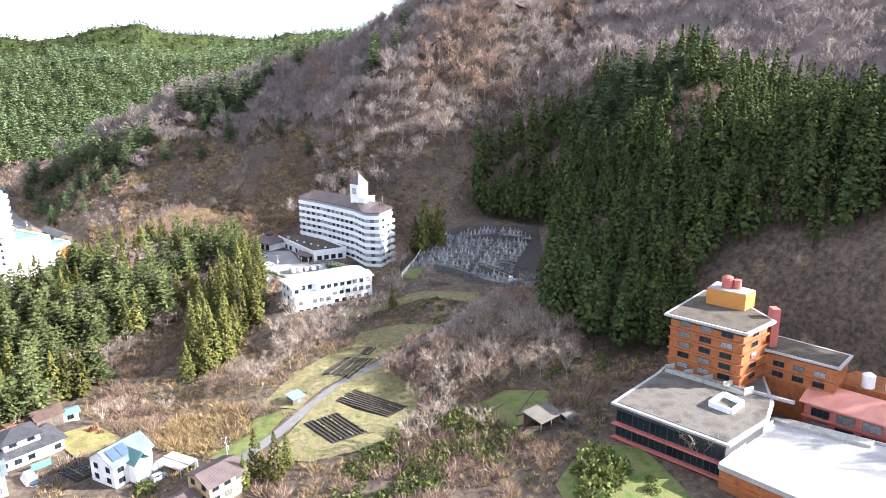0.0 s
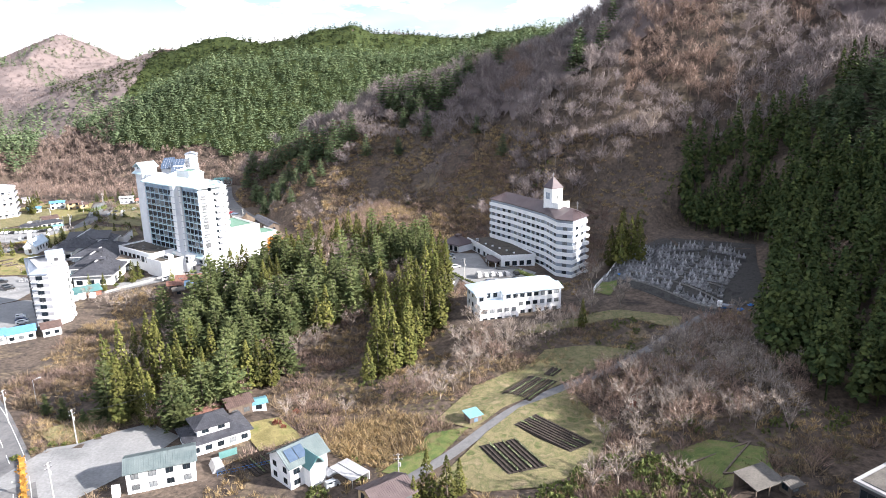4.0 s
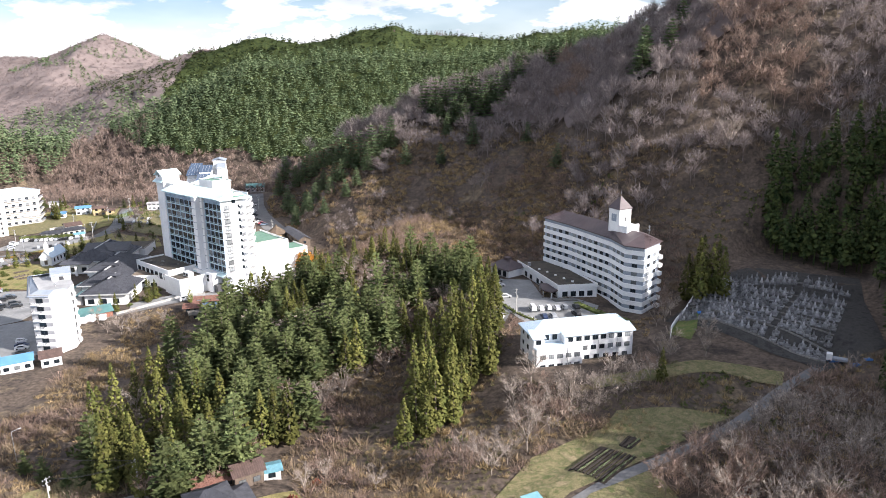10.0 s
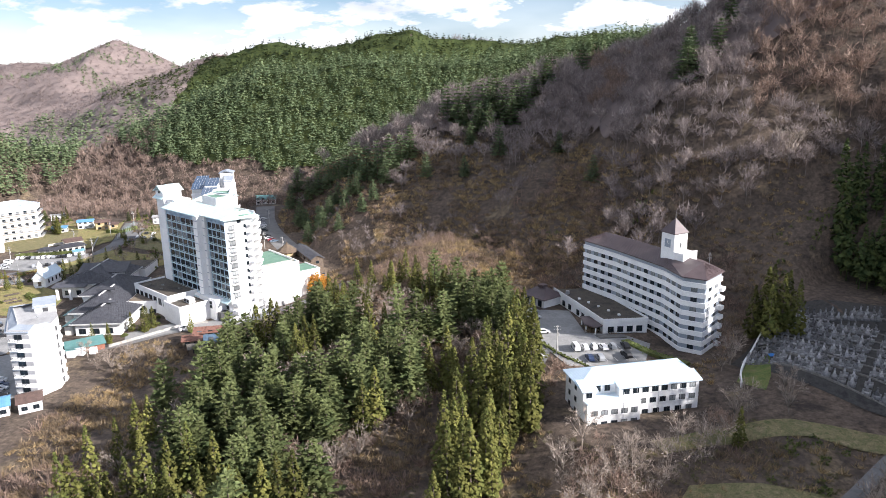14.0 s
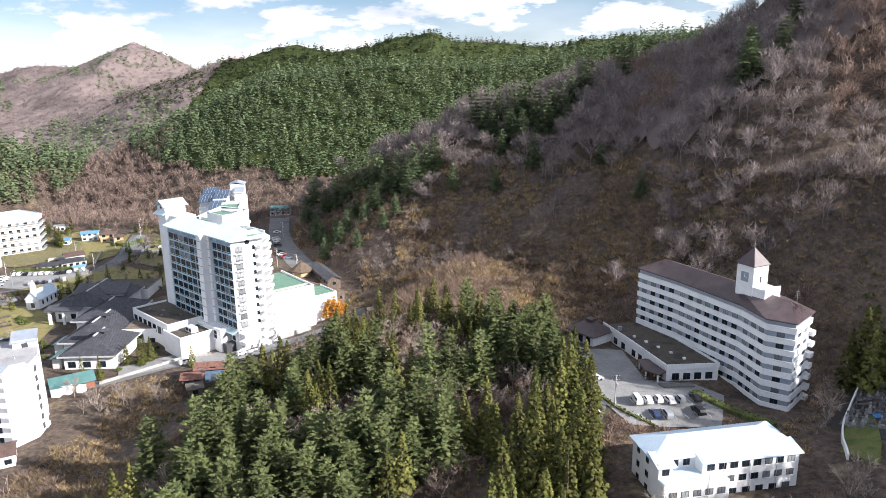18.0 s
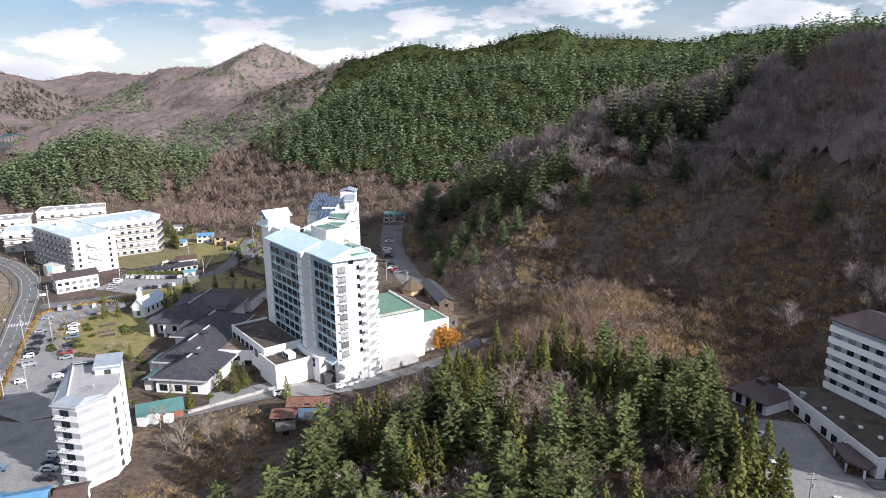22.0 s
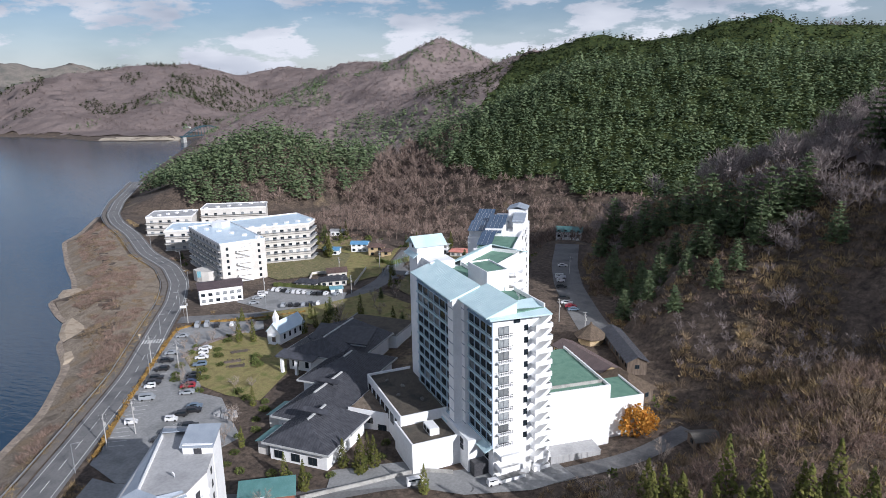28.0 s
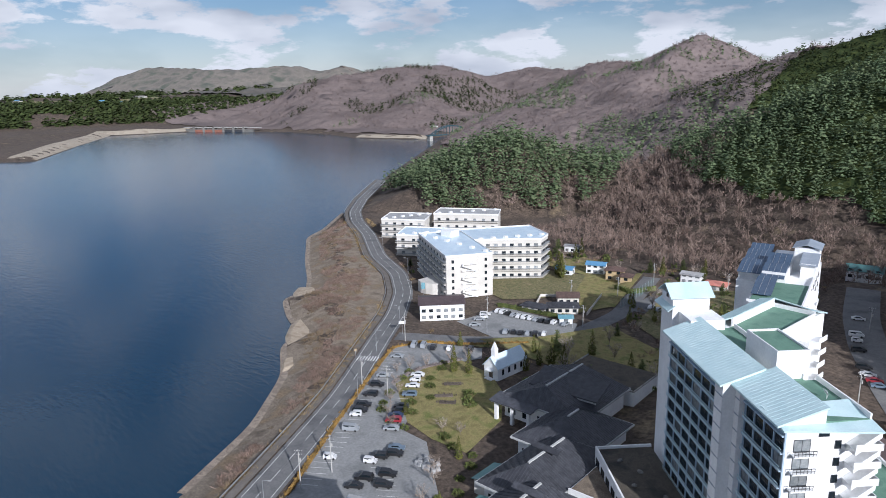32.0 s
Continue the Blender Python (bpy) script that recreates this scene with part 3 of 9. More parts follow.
def water_mat():
    m = bpy.data.materials.new("lake_water")
    m.use_nodes = True
    n, ln = m.node_tree.nodes, m.node_tree.links
    b = n["Principled BSDF"]
    b.inputs["Roughness"].default_value = .12
    b.inputs["IOR"].default_value = 1.33
    tc = n.new("ShaderNodeTexCoord")
    big = n.new("ShaderNodeTexNoise")
    big.inputs["Scale"].default_value, big.inputs["Detail"].default_value = .006, 4
    ln.new(tc.outputs["Object"], big.inputs["Vector"])
    r = n.new("ShaderNodeValToRGB")
    r.color_ramp.elements[0].color, r.color_ramp.elements[1].color = (.008, .030, .060, 1), (.016, .050, .088, 1)
    ln.new(big.outputs[0], r.inputs[0])
    ln.new(r.outputs[0], b.inputs["Base Color"])
    mp = n.new("ShaderNodeMapping")
    mp.inputs["Scale"].default_value, mp.inputs["Rotation"].default_value = (.16, .5, 1), (0, 0, .5)
    ln.new(tc.outputs["Object"], mp.inputs["Vector"])
    w = n.new("ShaderNodeTexNoise")
    w.inputs["Scale"].default_value, w.inputs["Detail"].default_value = 1.1, 4
    ln.new(mp.outputs[0], w.inputs["Vector"])
    bp = n.new("ShaderNodeBump")
    bp.inputs["Strength"].default_value, bp.inputs["Distance"].default_value = .35, .35
    ln.new(w.outputs[0], bp.inputs["Height"])
    ln.new(bp.outputs[0], b.inputs["Normal"])
    return m
lake = MB().face((-4800, -500, 0), (200, -500, 0), (200, 1300, 0), (-4800, 1300, 0)).mesh("water", water_mat())
ob = tagged(new("water", lake), "wide blue lake with a fine ripple", "lake", kind="structure")
ob.location.z = -5

def draped(name, outline, step, material, label, category, lift=.12, kind="structure"):
    """A thin sheet over the ground inside a plan outline."""
    xs, ys = [p[0] for p in outline], [p[1] for p in outline]
    bm = bmesh.new()
    bm.faces.new([bm.verts.new((x, y, 0)) for x, y in outline])
    for ax, lo, hi in ((0, min(xs), max(xs)), (1, min(ys), max(ys))):
        c = lo + step
        while c < hi:
            co, no = [0, 0, 0], [0, 0, 0]
            co[ax], no[ax] = c, 1
            bmesh.ops.bisect_plane(bm, geom=bm.verts[:] + bm.edges[:] + bm.faces[:], plane_co=co, plane_no=no)
            c += step
    co = np.array([v.co[:] for v in bm.verts])
    z = surface(co[:, 0], co[:, 1]) + lift
    for v, h in zip(bm.verts, z):
        v.co.z = h
    bmesh.ops.triangulate(bm, faces=bm.faces)
    bmesh.ops.recalc_face_normals(bm, faces=bm.faces)
    if sum(f.normal.z for f in bm.faces) < 0:
        bmesh.ops.reverse_faces(bm, faces=bm.faces)
    me = bpy.data.meshes.new(name)
    bm.to_mesh(me)
    bm.free()
    me.materials.append(material)
    return tagged(new(name, me), label, category, kind=kind)

def resample(pts, step):
    out = []
    for a, b in zip(pts[:-1], pts[1:]):
        n = max(1, int(math.hypot(b[0] - a[0], b[1] - a[1]) / step))
        out += [tuple(a[k] + (b[k] - a[k]) * i / n for k in range(len(a))) for i in range(n)]
    out.append(tuple(pts[-1]))
    for _ in range(3):
        out = [out[0]] + [tuple((p[k] + 2 * q[k] + r[k]) / 4 for k in range(len(q))) for p, q, r in zip(out, out[1:], out[2:])] + [out[-1]]
    return out

def ribbon(pts, o0, o1, lift, thick=0.0):
    """Faces along a way between two offsets to its left."""
    mb = MB()
    rows = []
    for i, p in enumerate(pts):
        a, b = pts[max(i - 1, 0)], pts[min(i + 1, len(pts) - 1)]
        d = math.hypot(b[0] - a[0], b[1] - a[1])
        nx, ny = -(b[1] - a[1]) / d, (b[0] - a[0]) / d
        rows.append(((p[0] + nx * o1, p[1] + ny * o1, p[2] + lift), (p[0] + nx * o0, p[1] + ny * o0, p[2] + lift)))
    for (a, b), (c, d) in zip(rows, rows[1:]):
        if thick:
            mb.slab([b, d, c, a], thick)
        else:
            mb.face(b, d, c, a)
    return mb

def dashes(pts, off, w, dash, gap, lift):
    mb, run, k = MB(), 0.0, 0
    fine = resample(pts, 1.0)
    for i in range(len(fine) - 1):
        a, b = fine[i], fine[i + 1]
        d = math.hypot(b[0] - a[0], b[1] - a[1])
        run += d
        if run % (dash + gap) < dash:
            nx, ny = -(b[1] - a[1]) / d, (b[0] - a[0]) / d
            mb.face(*[(p[0] + nx * o, p[1] + ny * o, p[2] + lift) for p, o in ((a, off - w), (b, off - w), (b, off + w), (a, off + w))])
    return mb

ROAD_LABEL = {"lake_road": "two-lane grey asphalt road along the lake shore", "side_street": "asphalt side street between car parks", "field_lane": "narrow asphalt lane through the vegetable fields",
              "service_lane": "asphalt service lane behind the hotel", "back_lane": "asphalt lane at the foot of the hill", "hotel_drive": "asphalt drive up to the hotel", "village_drive": "wide asphalt yard entrance"}
for way, (half, pts) in WAYS.items():
    line = resample(pts, 4)
    road = single("road", ribbon(line, -half, half, .14), M["asphalt"], ROAD_LABEL[way], "road", "structure")
    if way == "lake_road":
        part("centre_line", dashes(pts, 0, .09, 5, 5, .16), M["paint"], road)
        part("edge_line", ribbon(line, -3.55, -3.4, .16), M["paint"], road)
        part("edge_line", ribbon(line, 3.4, 3.55, .16), M["paint"], road)
        single("pavement", ribbon(line, 5.2, 7.4, .28, .3), M["pavement"], "raised worn concrete pavement beside the lake road", "pavement", "structure")
        single("guard_rail", ribbon(line[60:], 7.9, 8.05, .75, .35), M["alu"], "low weathered guard rail above the bank", "guard rail", "structure")
        zeb = MB()
        for i in range(8):
            s = -3.6 + i * 1.0
            u, v = (-.58, .815), (.815, .58)
            c = (-229 + v[0] * s, 269.5 + v[1] * s)
            zeb.face(*[(c[0] + u[0] * a + v[0] * b, c[1] + u[1] * a + v[1] * b, .165) for a, b in ((-2, -.25), (-2, .25), (2, .25), (2, -.25))][::-1])
        part("zebra_crossing", zeb, M["paint"], road)

LOT1 = [(-176, 200), (-219, 262), (-231, 283), (-226, 293), (-205, 303), (-199, 296), (-208, 276), (-181, 243), (-172, 243), (-150, 226), (-153, 205), (-163, 197)]
LOT2 = [(-232, 318), (-229, 344), (-216, 345), (-193, 346), (-188, 334), (-209, 314)]
LOTK = [(-158, 172), (-170, 196), (-163, 197), (-150, 205), (-136, 200), (-128, 171), (-140, 160)]
LOTC = [(30, 181), (34, 206), (46, 205), (47.5, 184), (60, 181), (66, 176), (60, 161), (38, 161)]
LOTV = [(-86, 60), (-80, 74), (-58, 84), (-48, 76), (-56, 60), (-66, 48), (-78, 47)]
YARD = [(-114, 213), (-99, 223), (-84, 225), (-70, 232), (-62, 240), (-70, 246), (-84, 238), (-92, 232), (-104, 232), (-118, 222)]
for outline, label in ((LOT1, "large grey asphalt car park with painted bays"), (LOT2, "asphalt car park beside the street"), (LOTK, "asphalt car park beside the apartment block"),
                       (LOTC, "asphalt forecourt and car park of the hotel"), (LOTV, "asphalt yard beside the houses"), (YARD, "asphalt service yard at the foot of the tower hotel")):
    lot = draped("car_park", outline, 5, M["carpark"], label, "car park", .2)
    if outline in (LOT1, LOT2, LOTC):
        bays = MB()
        rows = {id(LOT1): [((-178, 209), (-225, 281), 36, 5), ((-171, 226), (-160, 219), 36, 5), ((-186, 243), (-206, 273), 36, 5)], id(LOT2): [((-228, 340), (-196, 343), 100, 5), ((-209, 322), (-196, 329), 120, 5)], id(LOTC): [((41, 171), (58, 172), 100, 5), ((41, 165), (58, 166), 100, 5)]}[id(outline)]
        for (ax, ay), (bx, by), yaw, ln in rows:
            n = int(math.hypot(bx - ax, by - ay) / 2.6)
            c, s = math.cos(radians(yaw)) * ln / 2, math.sin(radians(yaw)) * ln / 2
            for i in range(n + 1):
                x, y = ax + (bx - ax) * i / n, ay + (by - ay) * i / n
                z = gz(x, y) + .27
                wx, wy = -s / ln * .14, c / ln * .14
                bays.face((x - c - wx, y - s - wy, z), (x + c - wx, y + s - wy, z), (x + c + wx, y + s + wy, z), (x - c + wx, y - s + wy, z))
        part("bay_lines", bays, M["paint"], lot)
tone = [("lawn", [(-206, 262), (-208, 278), (-203, 290), (-188, 288), (-176, 280), (-165, 266), (-160, 246), (-172, 245), (-184, 247)], "meadow lawn", "tan winter lawn of the hotel garden"),
        ("verge", [(-229, 291), (-213, 303), (-191, 327), (-187, 324), (-206, 304), (-226, 296)], "lawn", "trimmed grass verge along the street"),
        ("verge", [(-150, 300), (-172, 318), (-182, 322), (-165, 296), (-148, 292)], "lawn", "grass strip beside the street"),
        ("meadow", [(18, 72), (30, 90), (46, 98), (62, 100), (66, 90), (50, 82), (36, 75), (27, 66)], "meadow", "sunlit rough grass round the vegetable beds"),
        ("meadow", [(16, 46), (24, 56), (30, 64), (40, 74), (54, 80), (62, 64), (52, 46), (38, 40), (26, 40)], "meadow", "yellow-green grass between the vegetable beds"),
        ("meadow", [(4, 52), (16, 66), (26, 67), (18, 56), (9, 49)], "fresh", "bright green grass beside the lane"),
        ("meadow", [(47, 97), (54, 106), (68, 104), (80, 98), (72, 94), (62, 91)], "meadow", "shaded grass slope above the lane"),
        ("meadow", [(68, 44), (78, 46), (88, 40), (84, 28), (72, 28)], "fresh", "bright green grass plot"),
        ("meadow", [(50, 121), (66, 126), (84, 125), (102, 117), (98, 110), (84, 117), (64, 119), (52, 116)], "meadow", "dry grass strip below the graveyard"),
        ("meadow", [(80, 146), (90, 162), (95, 160), (90, 148), (85, 140)], "fresh", "green grass bank beside the graveyard wall"),
        ("lawn", [(-34, 80), (-24, 84), (-16, 72), (-26, 66)], "lawn", "small golden lawn beside the black-roofed house"),
        ("lawn", [(70, 4), (84, 14), (94, 8), (92, -12), (80, -18), (68, -10)], "fresh", "green garden lawn below the orange hotel"),
        ("verge", [(-212, 309), (-196, 326), (-182, 352), (-150, 340), (-140, 318), (-150, 300), (-172, 306)], "lawn", "yellowed lawn behind the halls"),
        ("meadow", [(-300, 372), (-262, 402), (-230, 408), (-214, 384), (-226, 362), (-236, 352)], "meadow", "rough grass plot beside the blocks"),
        ("meadow", [(-205, 352), (-192, 372), (-206, 420), (-250, 438), (-262, 412), (-230, 408)], "lawn", "tan grass between the small houses"),
        ("meadow", [(-176, 360), (-150, 345), (-136, 380), (-160, 425), (-188, 420)], "meadow", "rough grass behind the hotel"),
        ("meadow", [(-2750, 640), (-2500, 620), (-2450, 900), (-2700, 960)], "meadow", "pale straw field on the far plateau"),
        ("meadow", [(-2560, 960), (-2330, 900), (-2250, 1130), (-2460, 1200)], "meadow", "pale straw field beyond the dam"),
        ("bank", [(-60, 84), (-82, 78), (-88, 84), (-76, 96), (-62, 92)], "meadow", "grass bank beside the yard")]
for order, (name, outline, m, label) in enumerate(tone):
    draped(name, outline, 40 if outline[0][0] < -1000 else 3, M[m.split()[-1] if m in ("meadow", "lawn", "fresh") else "lawn"], label, "lawn" if "lawn" in name else "grass", 1.5 if outline[0][0] < -1000 else .21 + .012 * order)
# pale beach strip along the water
line = resample([(x, y, -5.0) for x, y in SHORE[3:16]], 4)
single("shore", ribbon(line, -9, 2.0, .25), mat("lake_beach", [(.15, .122, .097), (.34, .28, .22), (.21, .17, .135), (.28, .23, .18)], .3, .95, fine=.4, bump=.6), "pale gravel beach along the water line", "shore", "structure")

# ---------------------------------------------------------------- vegetation
def frames_of(d, rng):
    """Two unit directions across each direction."""
    r = rng.normal(size=d.shape)
    p = np.cross(d, r)
    p /= np.linalg.norm(p, axis=1)[:, None] + 1e-9
    return p, np.cross(d, p)

def blades(a, d, length, width, rng):
    """Thin triangles from a along d."""
    p, _ = frames_of(d, rng)
    n = len(a)
    length, width = np.broadcast_to(length, n)[:, None], np.broadcast_to(width, n)[:, None]
    v = np.stack([a - p * width / 2, a + p * width / 2, a + d * length], 1).reshape(-1, 3)
    return v, np.arange(3 * n).reshape(-1, 3)

def tufts(c, d, size, rng, k=2):
    """Small ragged sprays of foliage: at each place k leaf-shaped pairs of triangles that share a stem."""
    vs, fs, base = [], [], 0
    for _ in range(k):
        dd = d + rng.normal(scale=.45, size=d.shape)
        dd /= np.linalg.norm(dd, axis=1)[:, None]
        p, q = frames_of(dd, rng)
        s = (size * rng.uniform(.7, 1.3, len(c)))[:, None]
        a, b = c - dd * s * .35, c + dd * s * .75
        v = np.stack([a, c + p * s * .42 + q * s * .12, b, c - p * s * .42 + q * s * .12], 1).reshape(-1, 3)
        i = np.arange(len(c))[:, None] * 4 + base
        fs.append(np.concatenate([i + [0, 1, 2], i + [0, 2, 3]], 0))
        vs.append(v)
        base += len(v)
    return np.concatenate(vs), np.concatenate(fs)

def joined(*some):
    vs, fs, k = [], [], 0
    for v, f in some:
        vs.append(v)
        fs.append(f + k)
        k += len(v)
    return np.concatenate(vs), np.concatenate(fs)

def unit(v):
    return v / (np.linalg.norm(v, axis=1)[:, None] + 1e-9)

def shingles(c, out, down, size, rng, slim=.5, jitter=.4):
    """Leaf-shaped sprays laid over a crown like shingles: facing out, hanging along down."""
    n = len(c)
    out = unit(out + rng.normal(scale=jitter, size=(n, 3)))
    down = unit(down - out * np.sum(down * out, 1)[:, None])
    side = np.cross(out, down)
    s = (np.broadcast_to(size, n) * rng.uniform(.7, 1.3, n))[:, None]
    v = np.stack([c - down * s * .4, c + side * s * slim - out * s * .08, c + down * s * .5 + out * s * .2, c - side * s * slim - out * s * .08], 1).reshape(-1, 3)
    i = np.arange(n)[:, None] * 4
    return v, np.concatenate([i + [0, 1, 2], i + [0, 2, 3]], 0)

def cedar_crown(h, r, n, size, rng, low=.12, blunt=.85):
    """A pointed cone of hanging sprays gathered in clumps, ragged along its outline."""
    u = rng.uniform(0, 1, n) ** 1.25
    z = h * (low + (1 - low) * u)
    t = rng.uniform(0, 2 * math.pi, n)
    clump = 1 + .20 * np.sin(3 * t + z * 1.3 + rng.uniform(0, 6)) + .16 * np.sin(z * 2.6 + 2 * t)
    rad = (r * 1.15 * (1 - u) ** blunt * np.minimum(1, .55 + 2.2 * u) + .06) * clump * rng.uniform(.72, 1.0, n)
    c = np.stack([np.cos(t) * rad, np.sin(t) * rad, z], 1)
    out = np.stack([np.cos(t), np.sin(t), np.full(n, .75)], 1)
    down = np.stack([np.cos(t) * .45, np.sin(t) * .45, np.full(n, -1.)], 1)
    return shingles(c, out, down, size * (1.15 - .6 * u), rng, .5, .6)

def sprays(c, d, size, rng):
    """Flat drooping sprays of needles along the directions."""
    p = np.stack([-d[:, 1], d[:, 0], rng.uniform(-.25, .25, len(c))], 1)
    s = (size * rng.uniform(.8, 1.25, len(c)))[:, None]
    v = np.stack([c - d * s * .4, c + p * s * .45 - [0, 0, .12], c + d * s * .8, c - p * s * .45 - [0, 0, .12]], 1).reshape(-1, 3)
    i = np.arange(len(c))[:, None] * 4
    return v, np.concatenate([i + [0, 1, 2], i + [0, 2, 3]], 0)

def pine_crown(h, r, whorls, per, size, rng, low=.25):
    """Whorls of spreading branches in clear layers, each branch a row of flat sprays."""
    cs, ds, ss = [], [], []
    for w in range(whorls):
        u = w / whorls
        z = h * (low + (1 - low) * u)
        reach = r * (1.05 - u) ** .75 * rng.uniform(.8, 1.1) + .2
        n = max(4, int(per * (1.1 - .5 * u)))
        for k in range(n):
            t = 2 * math.pi * (k + rng.uniform(-.3, .3)) / n + w * 1.1
            m = 2 + int(reach * 1.1)
            s = np.linspace(.25, 1, m) * reach * rng.uniform(.7, 1.1)
            lift = .12 * s - .02 * s * s
            cs.append(np.stack([np.cos(t) * s, np.sin(t) * s, z + lift], 1) + rng.normal(scale=.12, size=(m, 3)))
            ds.append(np.tile([math.cos(t), math.sin(t), rng.uniform(.05, .45)], (m, 1)) + rng.normal(scale=.25, size=(m, 3)))
            ss.append(size * (1.2 - .35 * np.linspace(0, 1, m)) * (1.1 - .4 * u))
    top = np.array([[0, 0, h * .97], [0, 0, h * .93], [.1, 0, h * .9]])
    c, d, s = np.concatenate(cs + [top]), unit(np.concatenate(ds + [np.tile([.1, .1, 1.], (3, 1))])), np.concatenate(ss + [np.full(3, .8)])
    return joined(sprays(c, d, s, rng), sprays(c + [0, 0, .18], unit(d + rng.normal(scale=.5, size=d.shape)), s * .8, rng))

def pine_far(h, r, n, size, rng, low=.3):
    """A far pine: tiers of flat sprays that narrow to a blunt top."""
    tiers = 5
    share = np.array([(1.05 - k / tiers) ** .7 for k in range(tiers)])
    k = np.searchsorted(np.cumsum(share / share.sum()), (np.arange(n) + .5) / n)
    t = np.arange(n) * 2.4 + rng.uniform(-.5, .5, n)
    reach = r * share[k] * np.sqrt(rng.uniform(.12, 1.0, n)) * rng.uniform(.85, 1.15, tiers)[k]
    z = h * (low + (1 - low) * (k + .8 * rng.uniform(0, 1, n)) / (tiers - .2)) - .25 * reach
    c = np.stack([np.cos(t) * reach, np.sin(t) * reach, z], 1)
    out = np.stack([np.cos(t) * .8, np.sin(t) * .8, np.ones(n)], 1)
    down = np.stack([np.cos(t), np.sin(t), np.full(n, -.6)], 1)
    return shingles(c, out, down, size, rng, .66, .35)

def trunk_mesh(h, r, lean=0.0):
    return MB().tube((0, 0, -.8), (lean * .5, 0, h * .5), r, r * .7, 7).tube((lean * .5, 0, h * .5), (lean, 0, h * .97), r * .7, r * .08, 7)

def bare_parts(h, spread, limbs, twigs, tw, rng):
    """Trunk with limbs, and a crown of fine twigs."""
    wood = MB()
    fork = h * rng.uniform(.22, .35)
    r0 = h * .018
    wood.tube((0, 0, -.6), (0, 0, fork), r0, r0 * .8, 6)
    tips, dirs = [], []
    for i in range(limbs):
        t = 2 * math.pi * i / limbs + rng.uniform(-.4, .4)
        out = spread * rng.uniform(.35, .8)
        a = Vector((0, 0, fork * rng.uniform(.75, 1.0)))
        b = Vector((math.cos(t) * out * .5, math.sin(t) * out * .5, fork + (h - fork) * rng.uniform(.3, .45)))
        c = Vector((math.cos(t) * out, math.sin(t) * out, fork + (h - fork) * rng.uniform(.62, .85)))
        wood.tube(a, b, r0 * .6, r0 * .4, 4).tube(b, c, r0 * .4, r0 * .15, 4)
        for p, q, n in ((a, b, 2), (b, c, 4)):
            for _ in range(n):
                s = rng.uniform(.2, 1)
                o = p.lerp(q, s)
                dd = Vector((math.cos(t) + rng.normal() * .8, math.sin(t) + rng.normal() * .8, rng.uniform(.4, 1.6))).normalized()
                e = o + dd * (h * rng.uniform(.12, .24))
                wood.tube(o, e, r0 * .2, r0 * .06, 3)
                tips.append((o, e))
    n = twigs
    pick = rng.integers(0, len(tips), n)
    s = rng.uniform(.15, 1, n)[:, None]
    o = np.array([tips[i][0] for i in pick]) * (1 - s) + np.array([tips[i][1] for i in pick]) * s
    ax = unit(np.array([tips[i][1] - tips[i][0] for i in pick]))
    d = unit(ax + rng.normal(scale=.6, size=(n, 3)) + [0, 0, .25])
    return wood, blades(o, d, h * rng.uniform(.07, .17, n), tw, rng)

def bare_far(h, spread, n, tw, rng):
    """A leafless tree as thin blades: a stem, limbs that rise in a vase, and a domed brush of twigs in uneven fans."""
    limb = max(6, n // 16)
    fork = h * rng.uniform(.22, .42, limb)
    t = np.arange(limb) * 2.4 + rng.uniform(-.5, .5, limb)
    out = np.sqrt((np.arange(limb) + rng.uniform(0, 1, limb)) / limb) * spread * .78
    root = np.stack([0 * t, 0 * t, fork], 1)
    tip = np.stack([np.cos(t) * out, np.sin(t) * out, h * (.88 - .42 * (out / spread) ** 2) * rng.uniform(.86, 1.0, limb)], 1)
    way = unit(tip - root)
    a = blades(root, way, np.linalg.norm(tip - root, axis=1), tw * 1.1, rng)
    k = n - limb - 3
    i = rng.integers(0, limb, k)
    s = rng.uniform(.45, 1.05, k)[:, None]
    o = root[i] * (1 - s) + tip[i] * s + rng.normal(scale=spread * .07, size=(k, 3))
    d = unit(way[i] * .7 + rng.normal(scale=.6, size=(k, 3)) + np.array([0, 0, .3]))
    b = blades(o, d, h * rng.uniform(.12, .24, k), tw * rng.uniform(.8, 1.5, k), rng)
    c = blades(np.zeros((3, 3)) - [0, 0, .5], np.tile([0, 0, 1.], (3, 1)), h * .7, tw * 1.3, rng)
    return joined(a, b, c)

def bush(h, r, n, tw, rng):
    o = np.stack([rng.normal(scale=r * .35, size=n), rng.normal(scale=r * .35, size=n), rng.uniform(-.1, .25, n) * h], 1)
    d = unit(np.stack([o[:, 0] / r + rng.normal(scale=.45, size=n), o[:, 1] / r + rng.normal(scale=.45, size=n), rng.uniform(.4, 1.3, n)], 1))
    return blades(o, d, h * rng.uniform(.5, 1.0, n), tw, rng)

def leafy_bush(h, r, n, size, rng):
    d = unit(rng.normal(size=(n, 3)) * [1, 1, .9])
    d[:, 2] = np.abs(d[:, 2])
    c = d * rng.uniform(.6, 1.05, n)[:, None] * [r, r, h]
    return tufts(c, d, np.full(n, size), rng)

def spread_out(x0, y0, x1, y1, step, rng, keep=None):
    """Places on a jittered lattice."""
    gx, gy = np.meshgrid(np.arange(x0, x1, step), np.arange(y0, y1, step))
    x = (gx + rng.uniform(-.48, .48, gx.shape) * step).ravel()
    y = (gy + rng.uniform(-.48, .48, gx.shape) * step).ravel()
    if keep is not None:
        k = keep(x, y)
        x, y = x[k], y[k]
    return x, y

